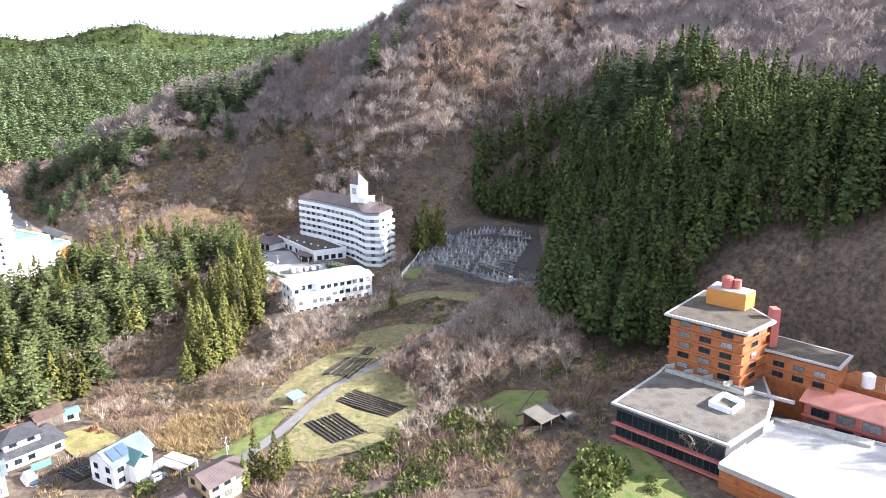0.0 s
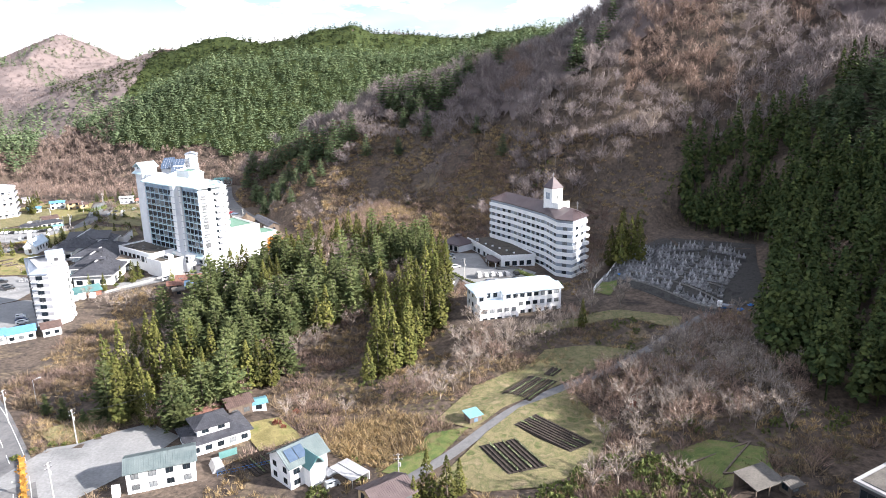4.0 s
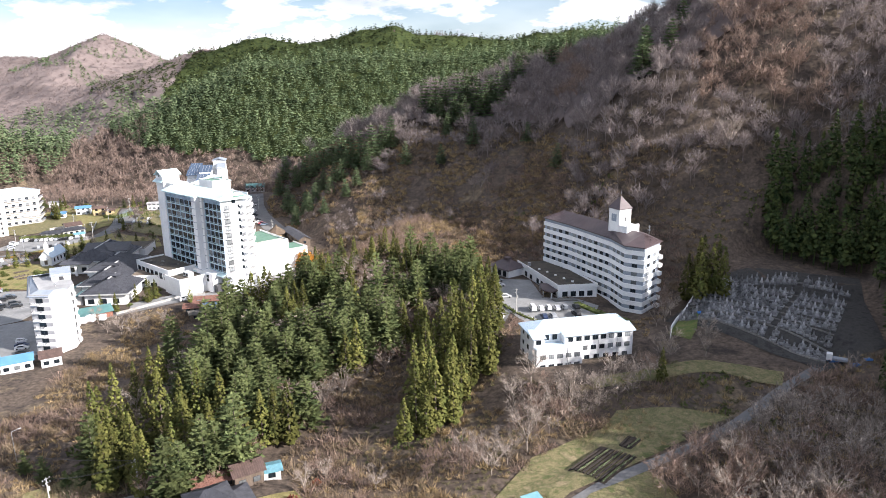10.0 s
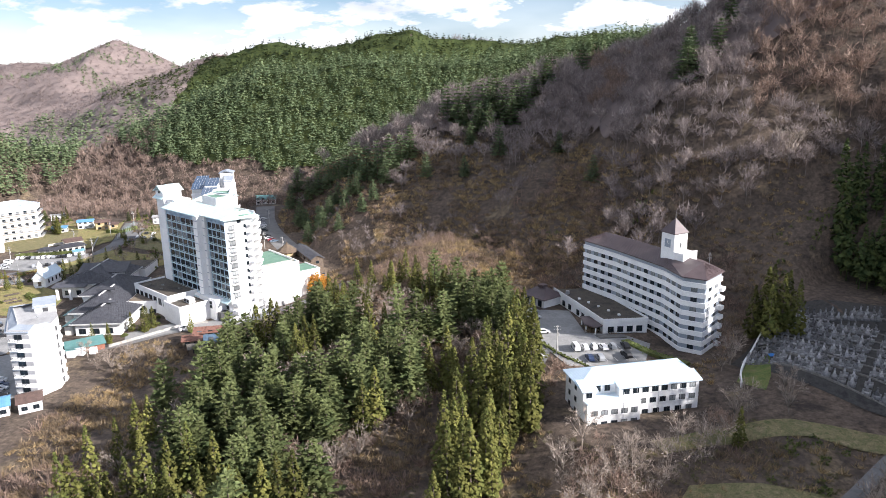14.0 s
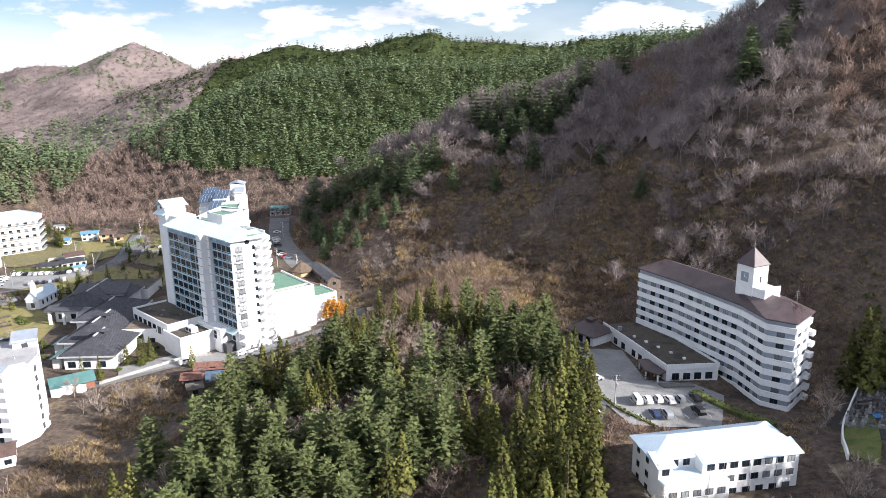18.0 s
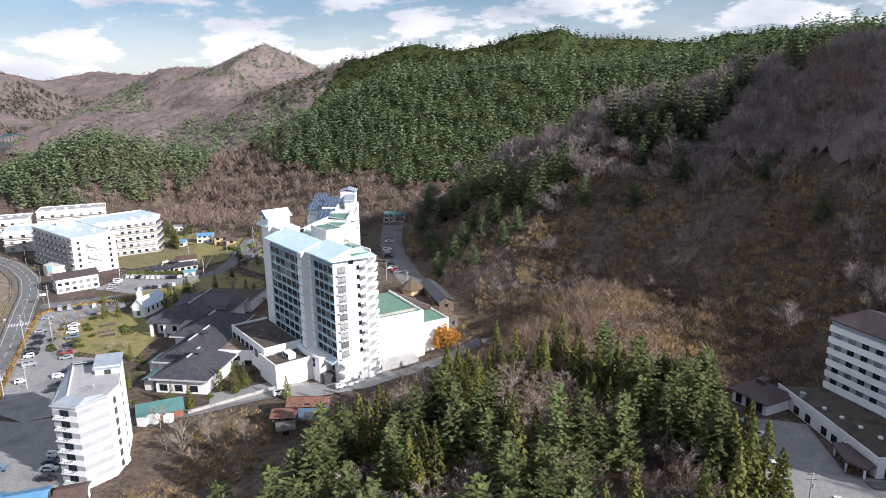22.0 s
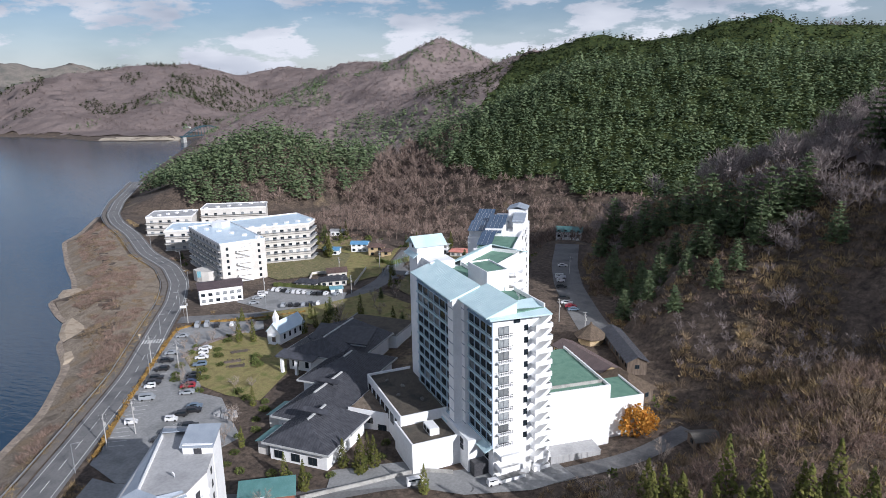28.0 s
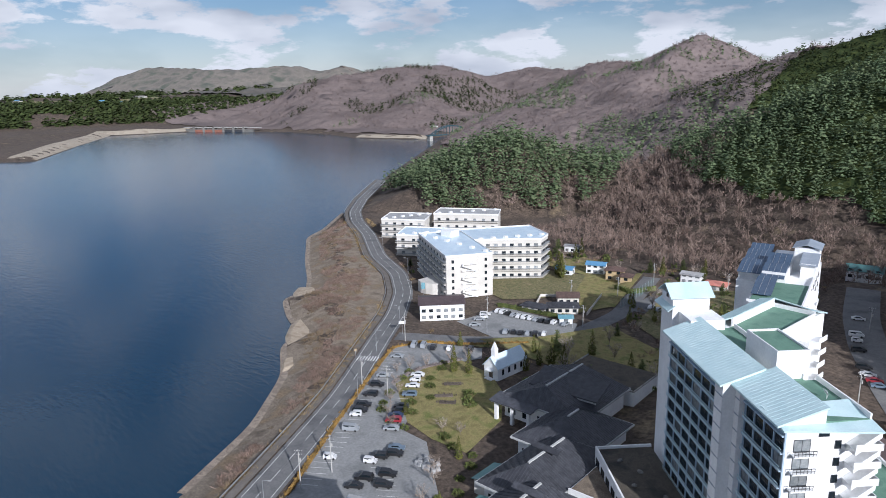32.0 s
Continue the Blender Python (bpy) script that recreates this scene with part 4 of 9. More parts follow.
def grown(name, protos, x, y, scale, material, label, category, rng, sink=.2):
    """Many plants as one object of uncounted stuff."""
    z = surface(x, y) - sink
    which = rng.integers(0, len(protos), len(x))
    yaw, sc = rng.uniform(0, 2 * math.pi, len(x)), scale * rng.uniform(.7, 1.25, len(x))
    vs, fs, base = [], [], 0
    for k, (pv, pf) in enumerate(protos):
        i = np.where(which == k)[0]
        if not len(i):
            continue
        c, s = np.cos(yaw[i])[:, None], np.sin(yaw[i])[:, None]
        q = pv[None] * sc[i][:, None, None]
        v = np.stack([q[..., 0] * c - q[..., 1] * s + x[i][:, None], q[..., 0] * s + q[..., 1] * c + y[i][:, None], q[..., 2] + z[i][:, None]], -1)
        vs.append(v.reshape(-1, 3))
        fs.append((pf[None] + (np.arange(len(i)) * len(pv))[:, None, None] + base).reshape(-1, 3))
        base += v.shape[0] * v.shape[1]
    me = arrays_mesh(name, np.concatenate(vs), np.concatenate(fs), material)
    return tagged(new(name, me), label, category, kind="stuff")

FOREST1 = [(-72, 84), (-46, 78), (-38, 92), (-29, 108), (-16, 128), (2, 150), (20, 168), (27, 192), (20, 225), (0, 250), (-30, 250), (-50, 225), (-60, 204), (-66, 176), (-73, 150), (-78, 115)]
FOREST2 = [(110, 58), (108, 82), (118, 104), (128, 114), (140, 134), (152, 152), (158, 172), (150, 186), (143, 198), (141, 214), (146, 228), (166, 226), (182, 208), (213, 210), (236, 188), (243, 160), (272, 132), (292, 100), (292, 50), (285, 2), (215, 4), (184, 22), (171, 40), (163, 56), (154, 60), (140, 50), (128, 46)]

def clear_of_ways(x, y, margin):
    ok = np.ones(x.shape, bool)
    for half, pts in WAYS.values():
        ok &= polyline_near(x, y, pts)[0] > half + margin
    for lot in (LOT1, LOT2, LOTK, LOTC, LOTV, YARD):
        ok &= ~inside(x, y, lot)
    for px, py, r in SITES:
        ok &= np.hypot(x - px, y - py) > r + margin * .5
    ok &= ~inside(x, y, SHORE)
    return ok
# built-up plots kept free of wild growth: x, y, radius
SITES = [(70, 195, 16), (72, 176, 14), (60, 212, 14), (44, 214, 14), (50, 138, 20), (40, 135, 12), (62, 142, 12), (-95, 252, 34), (-120, 240, 30), (-150, 262, 34), (-105, 340, 28), (-100, 300, 26), (-70, 265, 20), (-124, 182, 17),
         (-190, 270, 28), (-250, 360, 34), (-275, 375, 30), (-330, 410, 48), (-240, 318, 16), (118, 14, 24), (100, 2, 18), (130, -12, 30), (140, 8, 16), (-46, 58, 12), (-38, 75, 12), (-34, 88, 8), (-14, 55, 10), (5, 39, 8), (27, 70, 5),
         (34, 52, 14), (46, 62, 12), (44, 84, 12), (120, 158, 34), (100, 140, 26), (145, 190, 26), (-78, 198, 9), (-72, 192, 7), (-205, 355, 24), (-215, 400, 26), (-72, 310, 22), (78, 26, 6)]

# ---------------------------------------------------------------- plants
rng = np.random.default_rng(11)
CEDARS = []
for i in range(5):
    h = 15.5 + i * 1.1
    tr = trunk_mesh(h, .24).mesh("trunk", M["bark"], True)
    v, f = cedar_crown(h, 2.5 + .3 * (i % 3), 520, 1.0, rng, low=.06 + .05 * (i % 2))
    CEDARS.append((tr, arrays_mesh("crown", v, f, M["cedar"])))
PINES = []
for i in range(4):
    h = 16.0 + i * 1.3
    tr = trunk_mesh(h, .26).mesh("trunk", M["bark"], True)
    v, f = pine_crown(h, 4.4 + .3 * i, 12, 7, 1.5, rng, low=.14)
    PINES.append((tr, arrays_mesh("crown", v, f, M["pine"])))
PINES_HILL = []
for i in range(4):
    h = 16.0 + i * 1.3
    v, f = pine_crown(h, 4.6 + .3 * i, 11, 7, 1.7, rng, low=.12)
    PINES_HILL.append((PINES[i][0], arrays_mesh("crown", v, f, M["hillpine"])))
BARE = []
for i in range(5):
    wood, tw = bare_parts(8.8 + i * .9, 5.2 + .5 * (i % 3), 8 + i % 3, 720, .075, rng)
    BARE.append((wood.mesh("trunk", M["palebark"], True), arrays_mesh("crown", *tw, M["palebark"])))

def tree(kind, protos, x, y, scale, label, category, group, rng, names=("trunk", "crown"), sink=.3):
    tr, cr = protos[int(rng.integers(0, len(protos)))]
    t = thing(kind, label, category, x, y, gz(x, y) - sink, float(rng.uniform(0, 360)), group)
    t.scale = (scale, scale, scale * float(rng.uniform(.92, 1.08)))
    part(names[0], tr, None, t)
    part(names[1], cr, None, t)
    return t

def in_forest(poly):
    return lambda x, y: inside(x, y, poly)

x, y = spread_out(-90, 70, 40, 260, 5.5, rng, in_forest(FOREST1))
k = vnoise(x / 30 + 4, y / 30)
x, y, k = x[:330], y[:330], k[:330]
clearing = (np.hypot((x + 8) / 1.3, y - 190) < 10) | (np.hypot(x + 4, y - 170) < 8) | (np.hypot(x + 26, y - 122) < 8) | (vnoise(x / 13 + 2, y / 13 + 6) < .26)
sort = vnoise(x / 18 + 9, y / 18 + 2) + .25 * (np.hypot(x + 40, y - 150) < 40)
for px, py, c, s in zip(x, y, clearing, sort):
    if c or (py > 182 and s < .36):
        tree("bare_tree", BARE, px, py, rng.uniform(.5, .8), "leafless spreading tree with pale grey twigs", "tree", "leafless trees", rng)
        continue
    if s > (.56 if py < 185 else .7):
        tree("pine_tree", PINES, px, py, rng.uniform(.8, 1.1), "tall blue-green pine with layered branches on the wooded knoll", "tree", "pines on the knoll", rng)
    else:
        tree("cedar_tree", CEDARS, px, py, rng.uniform(.66, 1.1) * (1 if py < 180 else .82), "slender yellow-green cedar on the wooded knoll", "tree", "cedars on the knoll", rng)
CLUMP = [(-3, 101), (9, 103), (18, 116), (26, 134), (30, 158), (31, 182), (23, 186), (17, 168), (8, 148), (4, 128), (-2, 114)]
for px, py in zip(*spread_out(-5, 98, 34, 190, 5.3, rng, lambda x, y: inside(x, y, CLUMP) & ~inside(x, y, FOREST1))):
    tree("cedar_tree", CEDARS, px, py, rng.uniform(.85, 1.2), "tall cedar in the narrow stand above the fields", "tree", "cedar stand", rng)
tree("cedar_tree", CEDARS, 69, 118, .62, "lone conical cedar below the graveyard", "tree", "", rng)
for px, py, s in ((98, 168, 1.1), (103, 171, 1.2), (107, 176, 1.1), (101, 177, 1.15), (96, 174, 1.05), (105, 166, 1.0), (100, 172, 1.2)):
    tree("cedar_tree", CEDARS, px, py, s, "broad dark conifer beside the graveyard", "tree", "round conifer clump", rng)
for px, py, s in ((-111, 224, .62), (-109, 227, .55), (-93, 222.5, .5), (-119, 212, .5), (-198, 281, .55), (-194, 284, .45), (-178, 308, .5), (-181, 305, .4), (-175, 311, .4), (-238, 399, .8), (-241, 401, .75), (-236, 396, .7),
                 (-188, 250, .3), (-160, 243, .35), (14, 41, .7), (18, 38, .75), (21, 41, .6), (11, 38, .55), (-189, 379, .4), (-186, 376, .4)):
    tree("cedar_tree", CEDARS, px, py, s, "small dark conifer planted beside a building", "tree", "garden conifers", rng)
for px, py, s in ((-152, 163, .45), (-84, 92, .4), (-90, 95, .35), (-78, 90, .28)):
    tree("pine_tree", PINES, px, py, s, "young pine beside the road", "tree", "roadside pines", rng)

CEDAR_FAR = []
for i in range(5):
    v, f = cedar_crown(18.5 + i, 2.7, 190, 1.55, rng, low=.2)
    tv, tf = blades(np.zeros((3, 3)) - [0, 0, 1], np.tile([0, 0, 1.], (3, 1)), 14, .55, rng)
    CEDAR_FAR.append(joined((v, f), (tv, tf)))
x, y = spread_out(105, 0, 295, 235, 5.1, rng, in_forest(FOREST2))
gap = (np.hypot(x - 212, (y - 133) * .8) < 13) | (np.hypot(x - 190, y - 122) < 9) | (np.hypot(x - 186, y - 150) < 7) | (np.hypot(x - 150, y - 112) < 5) | (np.hypot(x - 232, y - 92) < 9)
grove = (np.hypot(x - 203, (y - 178) * .8) < 24) | (np.hypot(x - 192, y - 156) < 10)
rest = ~gap & ~grove & (vnoise(x / 7, y / 7) > .1)
grown("cedar_plantation", CEDAR_FAR, x[rest], y[rest], 1.0, M["darkcedar"], "dense dark cedar plantation on the slope above the graveyard", "forest", rng)
GROVE = [pine_crown(14 + i, 4.6, 9, 6, 1.9, rng, low=.2) for i in range(3)]
k = np.where(grove)[0][::2]
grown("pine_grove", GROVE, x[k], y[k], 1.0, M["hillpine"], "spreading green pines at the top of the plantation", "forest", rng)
gx, gy = x[gap], y[gap]

HILL_BARE = [bare_far(10.0 + i * .8, 5.4, 205, .2, rng) for i in range(7)]
PINK = [bare_far(8 + i * .7, 4.2, 230, .13, rng) for i in range(3)]
grown("russet_wood", PINK, gx, gy, .95, M["redtwig"], "russet leafless trees standing among the cedars", "wood", rng)
EAST_BARE = [bare_far(10 + i * .8, 5.6, 118, .3, rng) for i in range(6)]
HILL_PINES = ((-92, 402, .6), (-88, 407, .75), (-80, 400, .7), (-73, 396, .8), (-66, 391, .75), (-59, 385, .85), (-52, 374, .8), (-45, 366, .85), (-39, 357, .85), (-33, 354, .8), (-26, 353, .9), (-20, 356, .75), (-15, 359, .75), (-62, 372, .6), (-84, 388, .6), (-48, 352, .5),
                 (6, 376, .8), (12, 370, .85), (18, 373, .8), (25, 365, .85), (30, 372, .8), (34, 380, .8), (40, 352, .8), (44, 364, .8), (48, 356, .75), (36, 360, .85), (14, 362, .7), (22, 356, .75), (28, 352, .7), (18, 350, .6), (32, 332, .6), (54, 366, .7),
                 (61, 371, .8), (66, 387, .8), (117, 306, .8), (110, 288, .9), (113, 296, .85), (126, 295, .75), (137, 313, .7), (82, 377, .7), (60, 318, .45), (14, 330, .5), (-6, 340, .5), (70, 285, .5), (-64, 350, .5), (-70, 340, .45))
def slope_wood(x, y):
    z = surface(x, y)
    return (z > 9) & clear_of_ways(x, y, 8) & ~inside(x, y, FOREST1) & ~inside(x, y, FOREST2) & (vnoise(x / 16, y / 16) > .12) & (np.min([np.hypot(x - a, y - b + 3) for a, b, _ in HILL_PINES], axis=0) > 5)
x, y = spread_out(-130, 240, 250, 440, 5.5, rng, lambda x, y: slope_wood(x, y) & ((y > 285) | (x > 60) | (vnoise(x / 12, y / 12) > .6)) & (y < 425) & ~((x < 70) & (surface(x, y) < 46) & (vnoise(x / 10, y / 10) < .8)))
part_a = vnoise(x / 22 + 3, y / 22) + .3 * vnoise(x / 7, y / 7) < .93
grown("leafless_wood", HILL_BARE, x[part_a], y[part_a], .95, M["twig"], "leafless grey-brown hillside wood", "wood", rng)
grown("leafless_wood", HILL_BARE, x[~part_a], y[~part_a], .95, M["redtwig"], "leafless russet hillside wood", "wood", rng)
x, y = spread_out(165, -60, 450, 345, 6.6, rng, lambda x, y: slope_wood(x, y) & (surface(x, y) > 22) & ((x > 250) | (y < 240)) & ~((y < 70) & (x < 215)))
grown("leafless_wood", EAST_BARE, x, y, 1.1, M["twig"], "leafless shaded wood on the eastern slope", "wood", rng)
x, y = spread_out(200, 40, 330, 150, 6.0, rng, lambda x, y: (surface(x, y) > 60) & (vnoise(x / 30, y / 30) > .5) & ~inside(x, y, FOREST2) & (x < 300 - y * .2))
grown("cedar_wood", CEDAR_FAR, x, y, .75, M["darkcedar"], "dark cedars scattered over the eastern ridge", "forest", rng)
for px, py, s in HILL_PINES + ((-72, 352, .5), (-67, 358, .6), (-60, 352, .55), (-56, 360, .6), (-76, 366, .55), (-70, 374, .6), (-50, 343, .5), (-44, 350, .55), (-62, 340, .45), (-82, 378, .5), (-34, 338, .5), (-28, 346, .55), (-40, 334, .45), (-52, 330, .4)):
    tree("pine_tree", PINES_HILL, px, py, s * 1.5, "green pine standing out of the leafless hillside wood", "tree", "hillside pines", rng)
tree("bare_tree", BARE, 136, 242, 1.5, "tall pale leafless tree on the hillside", "tree", "leafless trees", rng)

# the mountain of pines behind the hotels, and the closed roof of the high leafless woods
PINE_FAR2 = [pine_far(11.5 + i * .9, 3.1 + .16 * i, 46, 1.35, rng, low=.3) for i in range(6)]
PINE_FAR3 = [pine_far(9 + i * .8, 3.6, 17, 2.3, rng) for i in range(5)]
FARBARE = [bare_far(8.5 + i * .7, 4.2, 92, .2, rng) for i in range(5)]
FARBARE2 = [bare_far(9 + i * .6, 5, 26, .5, rng) for i in range(4)]
def canopy(name, x0, y0, x1, y1, step, height, keep, material, label):
    """The closed roof of a far leafless wood: one crown's height and breadth after another."""
    xs, ys = np.arange(x0, x1, step), np.arange(y0, y1, step)
    gx, gy = np.meshgrid(xs, ys)
    gx, gy = gx + rng.uniform(-.4, .4, gx.shape) * step, gy + rng.uniform(-.4, .4, gx.shape) * step
    z = surface(gx, gy)
    z = z + height * rng.uniform(.35, 1.0, gx.shape) * np.clip((z + 3) / 12, .02, 1)
    ok = keep(gx, gy)
    n = len(xs)
    i = (np.arange(len(ys) - 1)[:, None] * n + np.arange(n - 1)).ravel()
    q = np.stack([i, i + 1, i + n + 1, i + n], -1)
    q = q[ok.ravel()[q].all(1)]
    f = np.concatenate([q[:, [0, 1, 2]], q[:, [0, 2, 3]]])
    v = np.stack([gx, gy, z], -1).reshape(-1, 3)
    used, back = np.unique(f, return_inverse=True)
    me = arrays_mesh(name, v[used], back.reshape(-1, 3), material)
    return tagged(new(name, me), label, "wood", kind="stuff")
# haze-toned sheets under the bare crowns lighten these upper slopes
canopy("leafless_canopy", 235, -60, 450, 345, 4.2, 4.2, lambda x, y: (surface(x, y) > 40) & ~inside(x, y, FOREST2), M["hazetwig"], "closed canopy of bare twigs on the eastern ridge")
canopy("leafless_canopy", -40, 285, 250, 440, 3.6, 3.4, lambda x, y: (surface(x, y) > 60) & ~inside(x, y, FOREST2), M["hazetwig"], "closed canopy of bare twigs on the high hillside")
def mix(x, y, s):
    return vnoise(x / s, y / s) * .65 + vnoise(x / (s * .35) + 5, y / (s * .35)) * .35
def g1(x, y):
    z = surface(x, y)
    return (z > -1) & (y > 430 - np.clip(x + 130, -40, 0) * .3) & (y < 760) & clear_of_ways(x, y, 4)
x, y = spread_out(-300, 430, 330, 660, 5.9, rng, lambda x, y: g1(x, y))
z = surface(x, y)
green = mix(x, y, 60) + np.clip((z - 30) / 24, -.7, .36) > .36
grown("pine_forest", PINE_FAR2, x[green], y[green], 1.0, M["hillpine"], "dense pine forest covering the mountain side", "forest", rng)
grown("leafless_wood", FARBARE, x[~green], y[~green], 1.0, M["footwood"], "russet leafless wood at the foot of the pine mountain", "wood", rng)
def pine_part(x, y):
    return g1(x, y) & (mix(x, y, 60) + np.clip((surface(x, y) - 30) / 24, -.7, .36) > .38)
# low dark sheet: its colour paints the shade in the gaps between crowns
canopy("pine_canopy", -300, 430, 330, 700, 3.6, 3.6, pine_part, M["darkcedar"], "dark green sheet painting the shade between the mountain pines")
x, y = spread_out(-520, 425, -235, 640, 5.2, rng, lambda x, y: (surface(x, y) > 1.5) & (y > 318 - x * .38) & clear_of_ways(x, y, 5) & (y < 640) & ~((x > -420) & (y > 600)))
green = (polyline_near(x, y, [(-500, 470), (-455, 505), (-400, 540), (-372, 562)])[0] + 60 * mix(x, y, 25) < 92) & (mix(x, y, 30) > .3)
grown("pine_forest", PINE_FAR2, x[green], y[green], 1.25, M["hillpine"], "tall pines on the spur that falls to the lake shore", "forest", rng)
grown("leafless_wood", FARBARE, x[~green], y[~green], 1.0, M["footwood"], "russet leafless wood among the shore pines", "wood", rng)
x, y = spread_out(-520, 690, 420, 985, 8.0, rng, lambda x, y: surface(x, y) > 62)
green = mix(x, y, 90) > .2
grown("pine_forest", PINE_FAR3, x[green], y[green], .85, M["darkcedar"], "dark pines along the rear ridge", "forest", rng)
grown("leafless_wood", FARBARE2, x[~green], y[~green], 1.1, M["hazetwig"], "leafless wood on the rear ridge", "wood", rng)
def brown_hill(x, y):
    return (surface(x, y) > 2) & ((y > 1000) | (x < -330)) & clear_of_ways(x, y, 10) & ~((x > -480) & (y < 640))
x, y = spread_out(-1250, 600, 100, 1330, 9.5, rng, brown_hill)
green = mix(x, y, 70) > .66
grown("leafless_wood", FARBARE2, x[~green], y[~green], .95, M["hazetwig"], "leafless brown wood over the distant mountain", "wood", rng)
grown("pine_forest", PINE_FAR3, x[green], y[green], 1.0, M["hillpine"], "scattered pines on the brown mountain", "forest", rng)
canopy("leafless_canopy", -1250, 600, 100, 1330, 6.5, 6.0, brown_hill, M["hazetwig"], "closed canopy of bare twigs on the distant mountain")
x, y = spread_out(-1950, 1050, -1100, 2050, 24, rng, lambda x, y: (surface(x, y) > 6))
grown("leafless_wood", FARBARE2, x, y, 1.5, M["hazetwig"], "far wooded hills beyond the lake", "wood", rng)
canopy("leafless_canopy", -2000, 940, -960, 2050, 11, 9.0, lambda x, y: (surface(x, y) > -2) & ~((x > -1110) & (y < 985)), M["hazetwig"], "closed canopy of bare twigs beyond the lake")
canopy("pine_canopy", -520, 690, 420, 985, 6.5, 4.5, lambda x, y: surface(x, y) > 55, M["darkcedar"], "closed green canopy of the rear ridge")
canopy("mixed_canopy", -4500, 1400, -2000, 3500, 24, 10.0, lambda x, y: surface(x, y) > 30, M["farmixed"], "closed canopy of mixed grey-green woods on the farthest range")
PLATEAU = [pine_far(13 + 2 * i, 10, 18, 8, rng, low=.1) for i in range(3)]
x, y = spread_out(-2450, 380, -1880, 1350, 15, rng, lambda x, y: (surface(x, y) > 5) & (x > -2360 - (y < 600) * 80) & (vnoise(x / 120, y / 120) + .3 * vnoise(x / 30, y / 30) > .42))
grown("pine_forest", PLATEAU, x, y, 1.0, M["darkcedar"], "dark forest on the scarp beyond the dam", "forest", rng)
x, y = spread_out(-3400, 300, -2400, 1700, 34, rng, lambda x, y: (surface(x, y) > 5) & (mix(x, y, 160) > .52))
grown("pine_forest", PLATEAU, x, y, 1.3, M["darkcedar"], "dark woods between the far fields", "forest", rng)
# some evergreens grow here; the other dark patches imitate a cloud's shadow
x, y = spread_out(-1700, 960, -1000, 1700, 11, rng, lambda x, y: (surface(x, y) > 4) & (mix(x, y, 95) > .56))
grown("pine_forest", PINE_FAR3, x, y, 1.2, M["darkcedar"], "dark evergreen patches, partly in place of cloud shadow, beyond the lake", "forest", rng)

# scrub
BUSH = [bush(1.8 + .35 * i, 1.8 + .2 * i, 66, .15, rng) for i in range(5)]
TUSSOCK = [bush(1.1 + .2 * i, 1.35, 36, .18, rng) for i in range(5)]
REEDS = [bush(1.8, .9, 34, .16, rng) for i in range(3)]
SHRUB = [leafy_bush(1.3 + .3 * i, 1.1, 26, .6, rng) for i in range(3)]
def rough(x, y):
    open_grass = np.any([inside(x, y, patch[1]) for patch in tone[3:12]], axis=0)
    return clear_of_ways(x, y, 1.5) & ~inside(x, y, FOREST2) & (surface(x, y) < 60) & ~open_grass
x, y = spread_out(-110, -30, 150, 300, 2.7, rng, lambda x, y: rough(x, y) & (vnoise(x / 11, y / 11 + 8) > .26))
sort = vnoise(x / 17 + 2, y / 17) * .7 + rng.uniform(0, .3, len(x))
for lo, hi, protos, m, name, label in ((0, .36, BUSH, "redtwig", "russet_scrub", "russet leafless scrub on the rough ground"), (.36, .5, BUSH, "scrub", "brown_scrub", "leafless brown scrub on the rough ground"),
                                       (.5, .82, TUSSOCK, "reed", "straw_grass", "straw-coloured tussocks on the rough ground"), (.82, 1.1, SHRUB, "hedge", "green_scrub", "low evergreen scrub")):
    k = (sort >= lo) & (sort < hi)
    grown(name, protos, x[k], y[k], 1.0, M[m], label, "scrub", rng)
x, y = spread_out(30, 5, 80, 56, 2.3, rng, lambda x, y: rough(x, y) & (vnoise(x / 6, y / 6) > .3))
k = vnoise(x / 7 + 3, y / 7) > .5
grown("bramble_scrub", SHRUB, x[k], y[k], 1.3, M["hedge"], "tangled green bramble on the bank below the fields", "scrub", rng)
grown("bramble_scrub", BUSH, x[~k], y[~k], 1.0, M["redtwig"], "tangled russet bramble on the bank below the fields", "scrub", rng)
x, y = spread_out(-12, 58, 14, 92, 1.7, rng, lambda x, y: clear_of_ways(x, y, 1) & (np.hypot((x - 3) / 1.2, y - 66) < 13))
grown("pampas_mound", REEDS, x, y, 1.3, M["reed"], "mound of pale dry pampas grass", "grass", rng)
x, y = spread_out(-20, 30, 110, 130, 1.6, rng, lambda x, y: clear_of_ways(x, y, .5) & (vnoise(x / 9 + 5, y / 9) > .38) & (vnoise(x / 3, y / 3) > .35))
grown("meadow_tussocks", TUSSOCK, x, y, .55, M["meadow"], "ragged tufts of yellow-green grass", "grass", rng)
x, y = spread_out(-100, 250, 135, 425, 2.3, rng, lambda x, y: (surface(x, y) > np.where(y > 285, 4.2, 9)) & (surface(x, y) < 60) & clear_of_ways(x, y, 2) & ~inside(x, y, FOREST1) & (vnoise(x / 13, y / 13 + 2) > .3))
k = vnoise(x / 8, y / 8) * .6 + vnoise(x / 2.5, y / 2.5 + 4) * .4 > .5
grown("hillside_scrub", TUSSOCK, x[~k], y[~k], 1.5, M["scrub"], "russet bracken and scrub on the lower hillside", "scrub", rng)
x, y = x[k], y[k]
grown("hillside_scrub", TUSSOCK, x, y, 1.5, M["reed"], "straw-coloured grass tussocks and scrub on the lower hillside", "scrub", rng)
